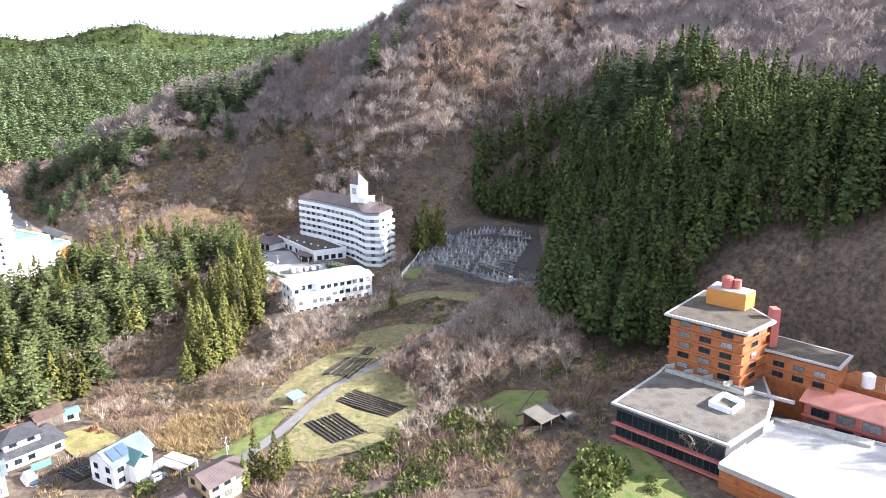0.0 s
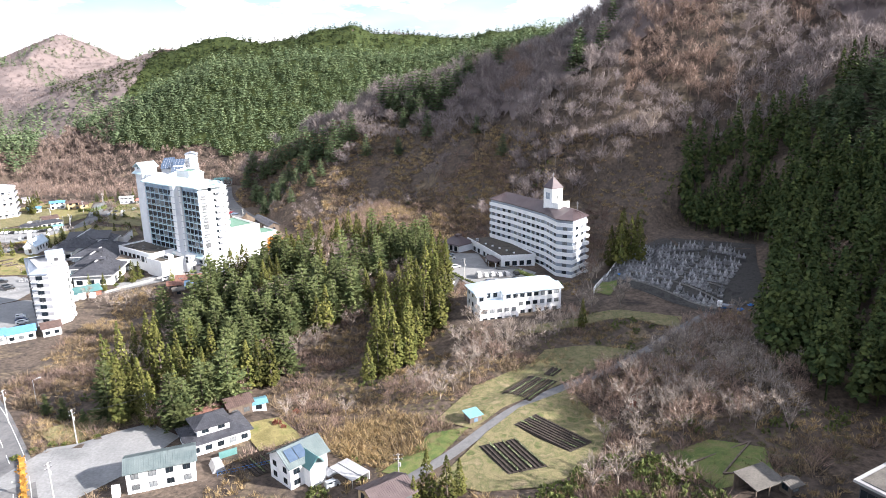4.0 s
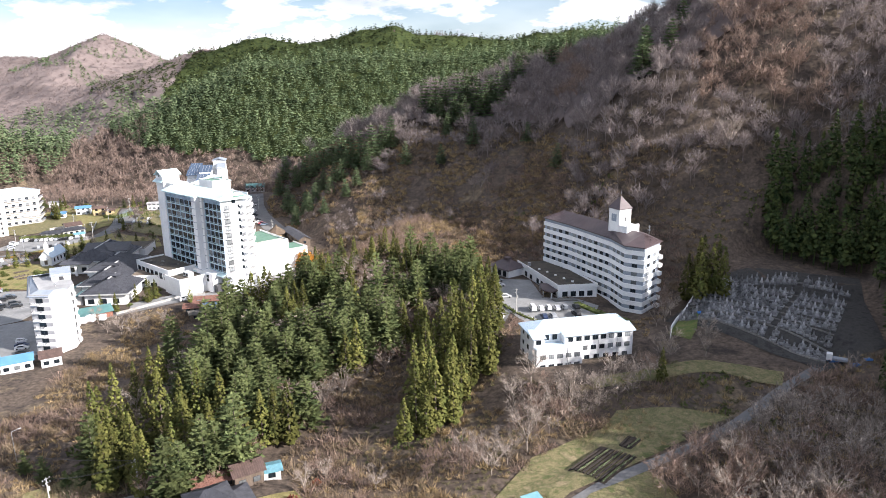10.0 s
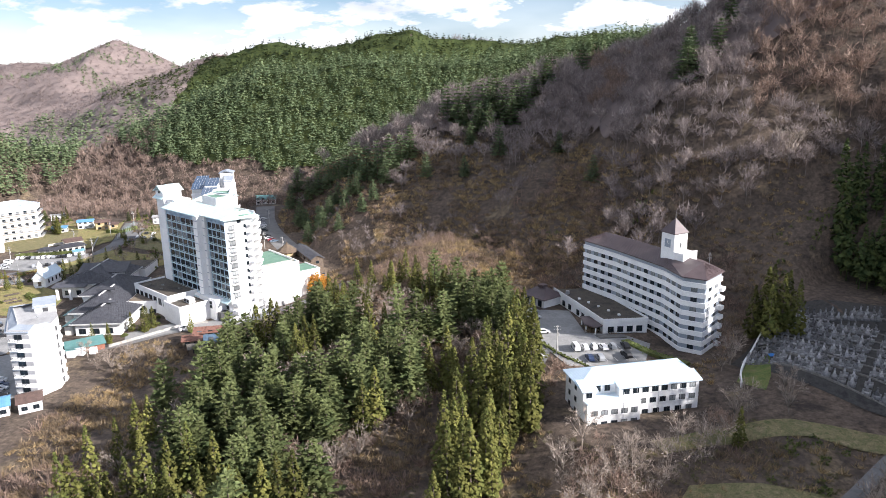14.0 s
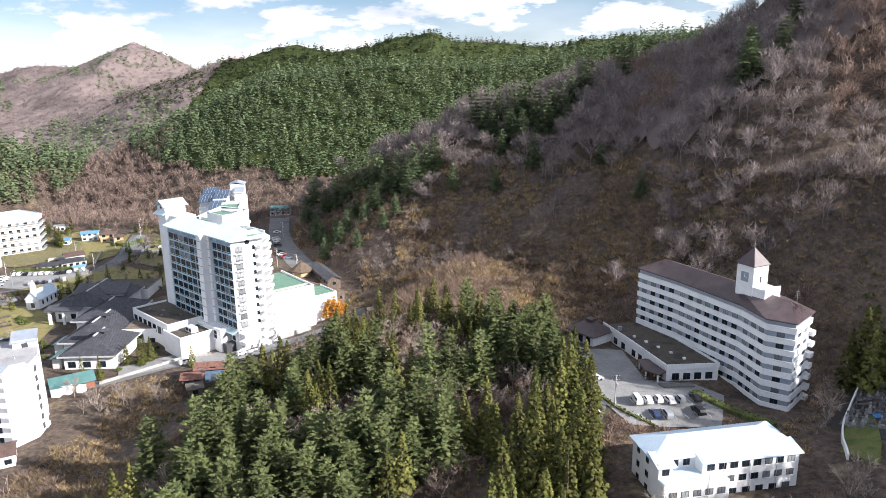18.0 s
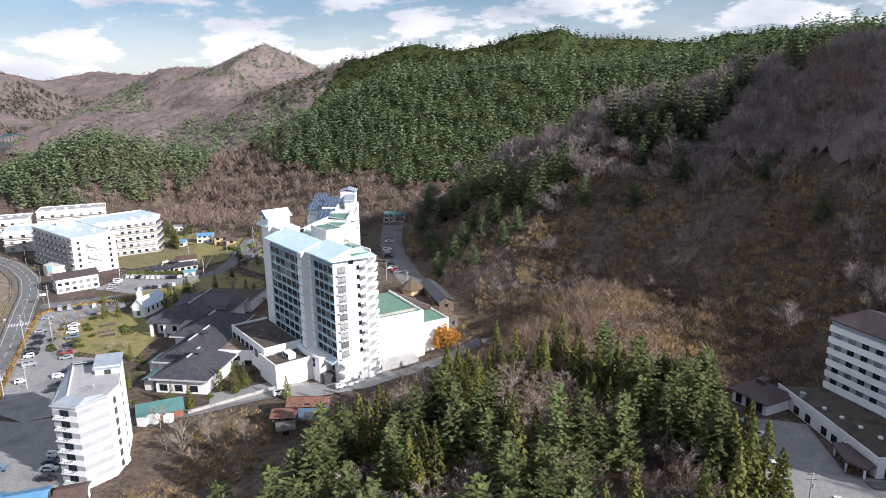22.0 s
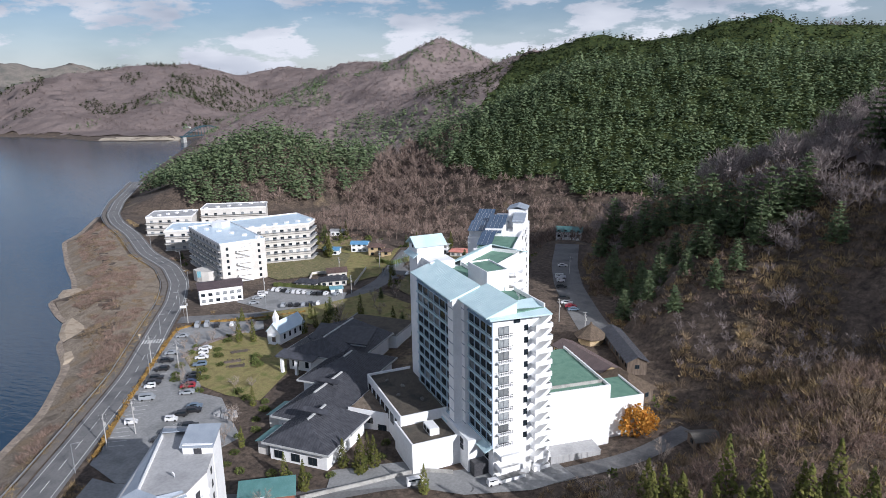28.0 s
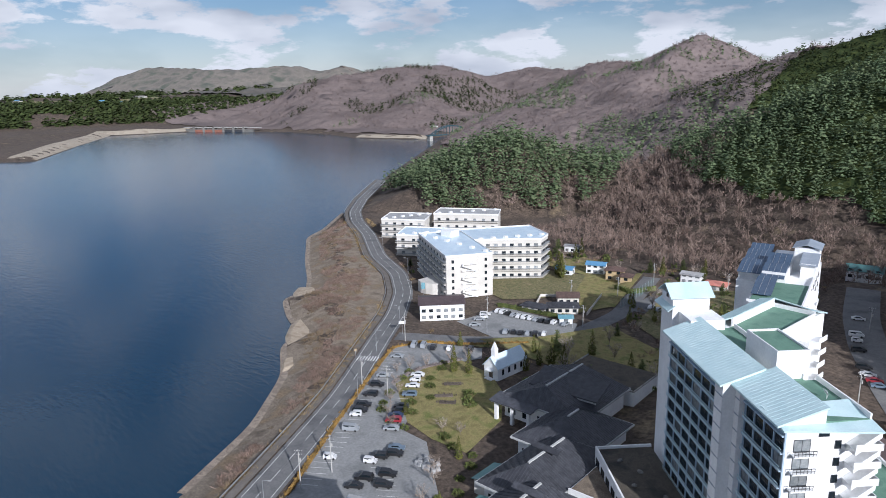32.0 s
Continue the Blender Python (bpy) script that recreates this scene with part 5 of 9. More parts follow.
x, y = spread_out(-95, 245, 140, 410, 5.6, rng, lambda x, y: (surface(x, y) > np.where(y > 285, 4.2, 10)) & (surface(x, y) < 56) & clear_of_ways(x, y, 3) & ~inside(x, y, FOREST1) & (vnoise(x / 15 + 7, y / 15) > .34))
k = vnoise(x / 20, y / 20 + 5) > .5
SAPLING = [bare_far(4.2 + .5 * i, 2.6, 100, .11, rng) for i in range(5)]
grown("hillside_saplings", SAPLING, x[k], y[k], 1.0, M["twig"], "grey leafless saplings on the lower hillside", "scrub", rng)
grown("hillside_saplings", SAPLING, x[~k], y[~k], .9, M["redtwig"], "russet leafless saplings on the lower hillside", "scrub", rng)
REED = [bush(1.9, .7, 26, .09, rng) for i in range(4)]
x, y = spread_out(-110, 60, 60, 240, 2.6, rng, lambda x, y: clear_of_ways(x, y, 1) & (vnoise(x / 14 + 3, y / 14) > .56) & ~inside(x, y, FOREST1))
grown("dry_reeds", REED, x, y, 1.0, M["reed"], "clumps of pale dry pampas grass", "grass", rng)
def bank(x, y):
    d = polyline_near(x, y, [(a, b) for a, b in SHORE[2:17]])[0]
    return (d > 7) & clear_of_ways(x, y, 4.5) & (polyline_near(x, y, WAYS["lake_road"][1])[0] < 75) & (surface(x, y) < 1.5)
x, y = spread_out(-470, 90, -130, 460, 2.2, rng, lambda x, y: bank(x, y) & (vnoise(x / 8, y / 8) > .34))
near_water = polyline_near(x, y, [(a, b) for a, b in SHORE[2:17]])[0] < polyline_near(x, y, WAYS["lake_road"][1])[0] + 14
x, y = x[near_water], y[near_water]
k = vnoise(x / 6, y / 6) > .5
grown("bank_scrub", TUSSOCK, x[~k], y[~k], .9, M["scrub"], "brown tussocks on the bank between road and lake", "scrub", rng)
grown("bank_scrub", BUSH, x[k], y[k], .75, M["redtwig"], "brown scrub on the bank between road and lake", "scrub", rng)
x, y = spread_out(-440, 110, -140, 430, 1.5, rng, lambda x, y: (np.abs(polyline_near(x, y, WAYS["lake_road"][1])[0] - 7.6) < 1.6) & clear_of_ways(x, y, 1.2) & (polyline_near(x, y, SHORE[2:17])[0] < 46) & (vnoise(x / 9 + 2, y / 9) > .25))
near_water = polyline_near(x, y, SHORE[2:17])[0] < polyline_near(x, y, [(p[0] + 9, p[1] - 9) for p in WAYS["lake_road"][1]])[0] + 30
grown("verge_grass", TUSSOCK, x[near_water], y[near_water], .8, M["reed"], "strip of straw-coloured grass along the lake road", "grass", rng)

THICKET = [bare_far(6 + .6 * i, 3.6, 150, .10, rng) for i in range(5)]
THICK = [[(47, 74), (62, 58), (88, 56), (108, 72), (104, 92), (88, 100), (66, 88)], [(28, 94), (60, 112), (76, 128), (66, 130), (40, 122), (26, 112)], [(2, 84), (16, 80), (22, 88), (12, 96)], [(62, 50), (84, 48), (112, 60), (118, 90), (108, 108), (96, 104), (106, 84), (96, 66)], [(80, 156), (96, 180), (88, 182), (84, 168)]]
x, y = spread_out(-30, 10, 115, 185, 3.4, rng, lambda x, y: np.any([inside(x, y, p) for p in THICK], axis=0) & clear_of_ways(x, y, 1.5))
pale = vnoise(x / 9 + 4, y / 9) + rng.uniform(-.2, .2, len(x)) > .5
grown("grey_thicket", THICKET, x[pale], y[pale], 1.0, M["palebark"], "pale grey leafless thicket in the valley", "thicket", rng)
grown("brown_thicket", THICKET, x[~pale], y[~pale], 1.0, M["redtwig"], "russet-brown leafless thicket in the valley", "thicket", rng)
x, y = spread_out(-60, 70, 30, 260, 4.5, rng, lambda x, y: inside(x, y, FOREST1) & (vnoise(x / 10, y / 10) > .35))
grown("under_scrub", THICKET, x, y, .8, M["redtwig"], "brown undergrowth below the conifers", "scrub", rng)

# single leafless trees near the path
for px, py, s in ((20, 84, 1.1), (24, 88, 1.15), (29, 92, 1.1), (14, 90, .9), (33, 103, 1.0), (38, 108, .95), (44, 113, .9), (56, 120, .8), (62, 122, .9), (72, 128, .9), (76, 132, .85), (34, 120, 1.0), (28, 118, .9), (-6, 84, .8),
                 (-22, 84, .75), (-18, 90, .6), (62, 72, .95), (66, 66, 1.0), (71, 70, .9), (70, 76, .9), (76, 62, .95), (78, 70, .9), (82, 60, 1.0), (86, 52, .9), (90, 48, 1.05), (94, 54, 1.0), (97, 46, 1.0), (100, 55, .9), (66, 84, .8), (86, 78, .8), (93, 70, .85),
                 (104, 66, .8), (104, 84, .75), (90, 92, .8), (98, 96, .8), (85, 128, .9), (90, 140, .85), (84, 160, .9), (88, 166, .9), (80, 156, .8), (116, 110, .8),
                 (100, -2.5, 1.25), (54, 36, .9), (60, 42, .8), (48, 34, .85), (64, 52, .85), (58, 58, .8), (66, 34, .8)):
    tree("bare_tree", BARE, px, py, s * .85, "leafless spreading tree with pale grey twigs", "tree", "leafless trees", rng)
def leafy(name, n, size, material, h, r):
    return [arrays_mesh("foliage", *leafy_bush(h, r, n, size, rng), M[material]) for _ in range(3)]
stem = MB().tube((0, 0, -.3), (0, 0, .8), .12, .05, 5).mesh("stem", M["bark"])
GOLD, RED, GREEN = leafy("g", 420, .55, "goldleaf", 5.2, 2.6), leafy("r", 200, .4, "redleaf", 1.8, 1.6), leafy("h", 220, .38, "hedge", 1.5, 1.5)
for px, py, s in ((-52.5, 264.5, 1.55), (-50, 267, 1.1)):
    tree("maple_tree", [(stem, g) for g in GOLD], px, py, s, "small tree in golden autumn leaf", "tree", "", rng, ("stem", "foliage"))
for px, py, s in ((-24, 80, .9), (-22, 78, .7), (-20, 88, .8), (68, 66, 1.3), (70, 69, 1.1)):
    tree("red_shrub", [(stem, g) for g in RED], px, py, s, "rounded shrub with dull red leaves", "shrub", "red shrubs", rng, ("stem", "foliage"))
for px, py, s in ((-80, 76, .8), (-77, 77, .9), (-74, 78, .8), (-70, 79, .7), (-83, 73, .9), (-86, 70, .9), (-183, 272, 1.4), (-178, 267, 1.4), (-181, 269, 1.2), (-190, 262, 1.0), (-196, 268, 1.2), (-200, 272, 1.1), (-192, 256, 1.2), (-187, 252, 1.1),
                 (-203, 280, 1.2), (-206, 284, 1.0), (-170, 248, 1.2), (-165, 246, 1.1), (78, 4, 2.6), (82, 8, 2.8), (80, 0, 2.4), (75, -2, 2.4), (84, 3, 2.2), (86, -6, 1.2), (88, -3, 1.0), (-10, 46, 1.7), (48, 44, 1.4), (56, 46, 1.6), (60, 36, 1.7), (52, 38, 1.5), (88, 66, 1.4), (92, 62, 1.5)):
    tree("green_shrub", [(stem, g) for g in GREEN], px, py, s, "clipped rounded evergreen garden shrub", "shrub", "evergreen shrubs", rng, ("stem", "foliage"))

# gardens and planting round the blocks and houses by the lake
def town(x, y):
    return clear_of_ways(x, y, 1.2) & (surface(x, y) < 12) & (polyline_near(x, y, SHORE[2:17])[0] > 48)
x, y = spread_out(-330, 285, -130, 450, 4.2, rng, lambda x, y: town(x, y) & (vnoise(x / 12 + 6, y / 12) > .5))
k = rng.uniform(0, 1, len(x))
grown("garden_shrubs", SHRUB, x[k < .35], y[k < .35], 1.3, M["hedge"], "evergreen shrubs in the gardens by the street", "shrub", rng)
grown("garden_scrub", BUSH, x[(k > .35) & (k < .6)], y[(k > .35) & (k < .6)], .9, M["redtwig"], "leafless garden shrubs", "shrub", rng)
grown("garden_grass", TUSSOCK, x[k > .6], y[k > .6], .9, M["reed"], "dry grass tufts between the houses", "grass", rng)
x, y = spread_out(-320, 300, -140, 450, 11, rng, lambda x, y: town(x, y) & clear_of_ways(x, y, 3) & (vnoise(x / 20 + 1, y / 20) > .42))
for i, (px, py) in enumerate(zip(x, y)):
    if i % 3 == 0:
        tree("cedar_tree", CEDARS, px, py, rng.uniform(.35, .6), "small dark conifer in a garden by the street", "tree", "garden conifers", rng)
    elif i % 3 == 1:
        tree("bare_tree", BARE, px, py, rng.uniform(.5, .8), "leafless grey tree in a street garden", "tree", "leafless trees", rng)
    else:
        tree("pine_tree", PINES, px, py, rng.uniform(.3, .5), "small green pine in a street garden", "tree", "garden pines", rng)
for px, py, s in ((-212, 268, .4), (-210, 272, .45), (-206, 262, .35), (-200, 258, .4), (-197, 252, .4), (-191, 246, .45), (-186, 243, .4), (-205, 287, .5), (-201, 291, .5), (-173, 250, .45), (-168, 252, .4), (-208, 278, .5), (-160, 234, .45), (-156, 230, .5), (-152, 222, .45), (-149, 216, .5)):
    tree("bare_tree", BARE, px, py, s, "small leafless tree edging the car park", "tree", "leafless trees", rng)
for px, py, s in ((-151, 226, .9), (-149, 231, 1.0), (-153, 236, .9), (-155, 242, 1.1), (-158, 246, .9), (-146, 219, .9), (-144, 214, .8), (-139, 213, .9), (-131, 215, 1.0), (-127, 216, .9), (-122, 217, 1.0), (-117, 220, .9), (-113, 226, 1.1), (-110, 232, 1.0), (-112, 238, .9), (-195, 247, 1.2), (-198, 250, 1.0), (-202, 256, 1.2), (-207, 266, 1.1), (-209, 271, 1.2), (-188, 244, 1.1), (-182, 244, 1.0), (-176, 292, 1.1), (-172, 289, 1.0), (-196, 296, 1.1), (-192, 299, 1.0)):
    tree("green_shrub", [(stem, g) for g in GREEN], px, py, s, "clipped rounded evergreen garden shrub", "shrub", "evergreen shrubs", rng, ("stem", "foliage"))
for px, py, s in ((-116, 224, .5), (-112, 229, .45), (-126, 214, .42), (-106, 236, .35), (-213, 300, .4), (-146, 222, .35)):
    tree("cedar_tree", CEDARS, px, py, s, "slim conifer beside the white hall", "tree", "garden conifers", rng)

for px, py, s in ((-121, 200, .55), (-116, 199, .5), (-112, 196, .6), (-108, 201, .5), (-104, 196, .55), (-113, 190, .5), (-107, 188, .6), (-100, 192, .5), (-96, 200, .55), (-92, 194, .5), (-101, 184, .5), (-60, 212, .6), (-56, 220, .6), (-52, 228, .6), (-62, 224, .5), (-46, 236, .55), (-58, 234, .5), (-44, 250, .6)):
    tree("bare_tree", BARE, px, py, s, "leafless tree on the rough slope", "tree", "leafless trees", rng)

# ---------------------------------------------------------------- white tower hotel
def out_of(a, b):
    """Unit direction along a wall and outwards from it, for outlines drawn counter-clockwise."""
    d = math.hypot(b[0] - a[0], b[1] - a[1])
    return ((b[0] - a[0]) / d, (b[1] - a[1]) / d), ((b[1] - a[1]) / d, -(b[0] - a[0]) / d), d

def wall_windows(parent, a, b, zs, n, w, h, glass, margin=.8, split=2, off=.02):
    """n windows along the wall a to b in each row, every one a thing of its own under the parent."""
    (dx, dy), (ox, oy), d = out_of(a, b)
    yaw = math.degrees(math.atan2(dy, dx))
    for z in zs:
        for i in range(n):
            s = margin + (d - 2 * margin) * (i + .5) / n
            g = glass if isinstance(glass, str) else glass[int(rng.integers(0, len(glass)))]
            window(parent, a[0] + dx * s + ox * off, a[1] + dy * s + oy * off, z, yaw, w, h, g, split=split)

def band(poly, z0, z1, off, loop=False):
    """A strip that stands proud of the walls along an outline."""
    mb = MB()
    pts = poly + [poly[0]] if loop else poly
    for a, b in zip(pts, pts[1:]):
        (dx, dy), (ox, oy), d = out_of(a, b)
        e = off * .4
        q = [(a[0] - dx * e * 0 , a[1]), (a[0] + ox * off - dx * e, a[1] + oy * off - dy * e), (b[0] + ox * off + dx * e, b[1] + oy * off + dy * e), (b[0], b[1])]
        mb.prism(q, z0, z1)
    return mb

def gable_roof(mb, x0, y0, x1, y1, z, rise, over=.5, t=.2, along="x"):
    x0, y0, x1, y1 = x0 - over, y0 - over, x1 + over, y1 + over
    if along == "x":
        m = (y0 + y1) / 2
        a = [(x0, y0, z), (x1, y0, z), (x1, m, z + rise), (x0, m, z + rise)]
        b = [(x1, y1, z), (x0, y1, z), (x0, m, z + rise), (x1, m, z + rise)]
    else:
        m = (x0 + x1) / 2
        a = [(x1, y0, z), (x1, y1, z), (m, y1, z + rise), (m, y0, z + rise)]
        b = [(x0, y1, z), (x0, y0, z), (m, y0, z + rise), (m, y1, z + rise)]
    mb.slab(a, t)
    mb.slab(b, t)
    return [a, b]

def tower_hotel():
    t = thing("tower_hotel", "white ten-storey lakeside hotel with pale aqua roofs and balconied front", "hotel", -113, 258.5, 0.3, -42.2)
    F = [(0, 26, 1.3, 6), (27.2, 41, 3.6, 4)]
    part("wall", MB().box(0, 1.3, 0, 26.5, 14.5, 41.3), M["white"], t)
    part("wall", MB().box(26.5, 3.6, 0, 41, 16.5, 41.3), M["white"], t)
    part("pier", MB().box(23.6, -.05, 0, 26.6, 1.35, 41.5).box(26.55, 2.3, 0, 28.2, 3.65, 41.5), M["white"], t)
    for x0, x1, y, n in F:
        pitch = (x1 - x0 - (2.6 if n == 6 else 1.2)) / n
        o = x0 if n == 6 else x0 + 1.2
        # bay wall, slabs and fins carry the front's blue shade in their colour
        part("bay_panel", MB().box(o, y - .06, 9, o + pitch * n, y - .03, 41.2), M["shadeblue"], t, "white bay wall painted in the blue of its shade")
        for k in range(11):
            z = 9.2 + k * 3.0
            part("balcony_slab", MB().box(o, y - .75, z - .12, o + pitch * n, y - .07, z + .1), M["shadeblue"], t)
            if k < 10:
                rail = MB().box(o, y - .77, z + .78, o + pitch * n, y - .7, z + .9).box(o, y - .76, z + .14, o + pitch * n, y - .72, z + .42)
                part("railing", rail, M["aquaroof"], t)
                for i in range(n):
                    window(t, o + pitch * (i + .5), y - .08, z + .2, 0, round(pitch - .62, 2), 2.45, ("glass", "glass", "glass", "glass", "glass", "glass", "curtain")[int(rng.integers(0, 7))])
        for i in range(n + 1):
            x = o + pitch * i
            part("fin", MB().box(x - .13, y - .34, 9, x + .13, y - .07, 41.4), M["shadeblue"], t)
        part("aqua_canopy", MB().slab([(o, y - 2.2, 8.0), (o + pitch * n, y - 2.2, 8.0), (o + pitch * n, y, 9.0), (o, y, 9.0)], .2), M["aquaroof"], t, "pale aqua canopy under the balconies")
    for k in range(11):
        z = 9.2 + k * 3.0
        part("pier_joint", MB().box(23.55, -.09, z - .12, 26.65, -.05, z + .12).box(26.55, 2.26, z - .12, 28.25, 2.3, z + .12), M["bluegrey"], t, "slim grey storey joint")
    # roofs
    for x0, x1, y0, y1, yb in ((-.6, 27, -.8, 7.2, 14.7), (26.2, 42, 1.4, 9.4, 16.7)):
        r = MB()
        side = [(x0, y0, 41.6), (x1, y0, 41.6), (x1, y1, 44.4), (x0, y1, 44.4)]
        r.slab(side, .35)
        rb = MB()
        ribs(rb, side, .9, .05, .025)
        ob = part("roof", r, M["aquaroof"], t, "pale aqua standing-seam roof")
        part("seam", rb, M["aquaroof"], ob)
        part("gable_wall", MB().prism([(x0 + .6, y0 + .9), (x1 - .6, y0 + .9), (x1 - .6, y1), (x0 + .6, y1)], 41.3, [41.5, 41.5, 44.0, 44.0]), M["white"], t)
        part("deck", MB().box(x0 + .6, y1, 41.3, x1 - .6, yb, 41.75), M["greendeck"], t, "green waterproofed roof deck")
        part("parapet", MB().box(x0 + .6, yb - .3, 41.7, x1 - .6, yb, 42.7), M["white"], t)
    tip = [(36, 2, 42.0), (42.8, 2, 41.2), (44.5, 16.8, 41.2), (36, 16.8, 42.6)]
    part("roof_tip", MB().slab(tip, .3), M["aquaroof"], t)
    part("lift_tower", MB().box(-12, 3.2, -1, -5.6, 11.4, 47.2).box(-5.7, 4.6, -1, 1, 12, 44), M["white"], t, "white lift tower with a gabled top")
    pr = MB()
    gable_roof(pr, -12, 3.2, -5.6, 11.4, 47.2, 2.4, .8, along="y")
    part("lift_tower_roof", pr, M["aquaroof"], t)
    part("lean_roof", MB().slab([(-13.2, 1.9, 44.2), (-5, 1.9, 44.2), (-5, 3.6, 45.4), (-13.2, 3.6, 45.4)], .2), M["aquaroof"], t)
    window(t, -8.8, 3.16, 46.4, 0, .9, .7)
    part("machine_room", MB().box(15, 9.5, 41.5, 26, 15.5, 46.6).box(14, 12.2, 41.5, 15, 15.5, 44.4), M["white"], t)
    part("machine_room_deck", MB().box(15.3, 9.8, 46.6, 25.7, 15.2, 46.75), M["greendeck"], t)
    part("parapet", MB().box(15, 9.5, 46.6, 26, 9.75, 47.1).box(15, 15.25, 46.6, 26, 15.5, 47.1).box(15, 9.75, 46.6, 15.25, 15.25, 47.1).box(25.75, 9.75, 46.6, 26, 15.25, 47.1), M["white"], t)
    part("dish", MB().tube((34, 14, 41.7), (34, 14, 43), .06).tube((34, 13.7, 43), (34, 13.9, 43.1), .7, .15, 10), M["white"], t, "white satellite dish")
    # sunny end wall
    end = 41
    window(t, end + .02, 9.6, 39.0, 90, 1.6, 1.6, "glass", split=1)
    for k in range(10):
        z = 9.2 + k * 3.0
        window(t, end + .02, 6.2, z + .3, 90, 2.6, 2.0, "curtain")
        b = MB().box(end, 4.4, z - .15, end + 1.3, 8.0, z + .1)
        part("end_balcony", b, M["white"], t)
        rail = MB().box(end + 1.22, 4.4, z + .9, end + 1.3, 8.0, z + 1.0).box(end + 1.22, 4.4, z + .45, end + 1.3, 8, z + .5)
        for i in range(7):
            rail.box(end + 1.23, 4.4 + i * .59, z + .1, end + 1.29, 4.46 + i * .59, z + 1)
        part("end_railing", rail, M["metal_dark"], t)
        window(t, end + .02, 12.0, z + .6, 90, .9, 1.3, "glass", split=1)
    for k in range(13):
        z = 1.5 + k * 3.0
        part("stair_landing", MB().box(end, 13.2, z, end + 2.6, 17.6, z + .18).box(end + 2.45, 13.2, z + .18, end + 2.6, 17.6, z + 1.15).box(end, 17.45, z + .18, end + 2.6, 17.6, z + 1.15), M["white"], t)
        part("stair_flight", MB().slab([(end + .1, 13.3, z + .2), (end + 2.4, 13.3, z + .2), (end + 2.4, 17.3, z + 3.1), (end + .1, 17.3, z + 3.1)], 1.0), M["white"], t)
    for k in range(3):
        z = .6 + k * 3
        part("terrace", MB().box(end, 4, z, end + 3.2, 10.5, z + .25).box(end + 3.0, 4, z + .25, end + 3.2, 10.5, z + 1.3).box(end, 4, z + .25, end + 3.2, 4.2, z + 1.3), M["white"], t)
    # podium in front
    part("podium", MB().box(-9, -12, 0, 20, 1.3, 9.4), M["white"], t, "white two-storey podium with a dark flat roof")
    part("podium_roof", MB().box(-8.6, -11.6, 9.4, 19.6, 1.2, 9.55), M["darkdeck"], t, "dark weathered flat roof with rocks")
    part("parapet", MB().box(-9, -12, 9.4, 20, -11.6, 10.2).box(-9, -11.6, 9.4, -8.6, 1.2, 10.2).box(19.6, -11.6, 9.4, 20, 1.2, 10.2), M["white"], t)
    for i in range(7):
        window(t, -6.5 + i * 3.9, -12.02, 5.3, 0, 2.4, 2.6, "glass")
    for rx, ry in ((2, -5), (7, -8), (12, -3), (-3, -8)):
        rock = bmesh.new()
        bmesh.ops.create_icosphere(rock, subdivisions=1, radius=.8)
        me = bpy.data.meshes.new("roof_rock")
        rock.to_mesh(me)
        rock.free()
        me.materials.append(M["stone"])
        ob = part("roof_rock", me, None, t)
        ob.matrix_basis = pose(rx, ry, 9.8, 10, 20, rx * 30) @ Matrix.Diagonal((1, .7, .6, 1))
    part("lower_block", MB().box(18, -13, 0, 31, -.5, 7.4), M["white"], t, "white service block with a sunken dark roof")
    part("lower_block_roof", MB().box(18.4, -12.6, 7.4, 30.6, -.9, 7.5), M["darkdeck"], t)
    part("parapet", MB().box(18, -13, 7.4, 31, -12.6, 8.3).box(30.6, -12.6, 7.4, 31, -.5, 8.3).box(18, -12.6, 7.4, 18.4, -.5, 8.3), M["white"], t)
    part("plant_box", MB().box(23, -7, 7.5, 27.5, -4.5, 9.3), M["white"], t, "white rooftop plant box with louvres")
    for i in range(2):
        window(t, 24.2 + i * 2.1, -7.02, 7.9, 0, 1.5, 1.0, "glass")
    part("mid_block", MB().box(20, -.6, 0, 36, 3.7, 9.0), M["white"], t)
    for i in range(4):
        window(t, 32.5 - .2 + i * 0, -.62, 5.2 - i * 1.6 + 1.6, 0, 1.6, 1.2, "glass") if i < 2 else None
    # solid dark block whose colour stands for the shade in a doorway
    part("door_shade_block", MB().box(36.2, -.2, 0, 38.6, 3.5, 4.2), M["frame"], t)
    for i in range(5):
        window(t, 28 + i * 2.4, 3.55, 4.6, 0, 1.7, 1.6, "glass")
    # annex with the green roof
    ax, ay = 41.2, 15.5
    t2 = thing("hotel_annex", "tall windowless white hotel annex with a green flat roof", "building", -73.6, 245.3, 0.3, 40.2)
    part("wall", MB().box(0, 0, -1, 20, 27, 17.3), M["white"], t2)
    part("deck", MB().box(.4, .4, 17.3, 19.6, 26.6, 17.5), M["greendeck"], t2)
    part("parapet", MB().box(0, 0, 17.3, 20, .4, 18.2).box(0, .4, 17.3, .4, 27, 18.2).box(19.6, .4, 17.3, 20, 27, 18.2), M["white"], t2)
    part("step", MB().box(.5, 3.2, 17.5, 19.5, 3.5, 18.3), M["concrete"], t2)
    part("low_wing", MB().box(20, 4, 0, 32, 17, 11.4), M["white"], t2)
    part("low_deck", MB().box(20.3, 4.3, 11.4, 31.7, 16.7, 11.6), M["greendeck"], t2)
    part("parapet", MB().box(20, 4, 11.4, 32, 4.3, 12.1).box(31.7, 4.3, 11.4, 32, 17, 12.1), M["white"], t2)
    # middle wing behind the tower, with sloping roofs round a green deck
    tm = thing("hotel_middle_wing", "white hotel wing with aqua roof slopes and a green deck", "hotel", -111, 271, 0.3, -5)
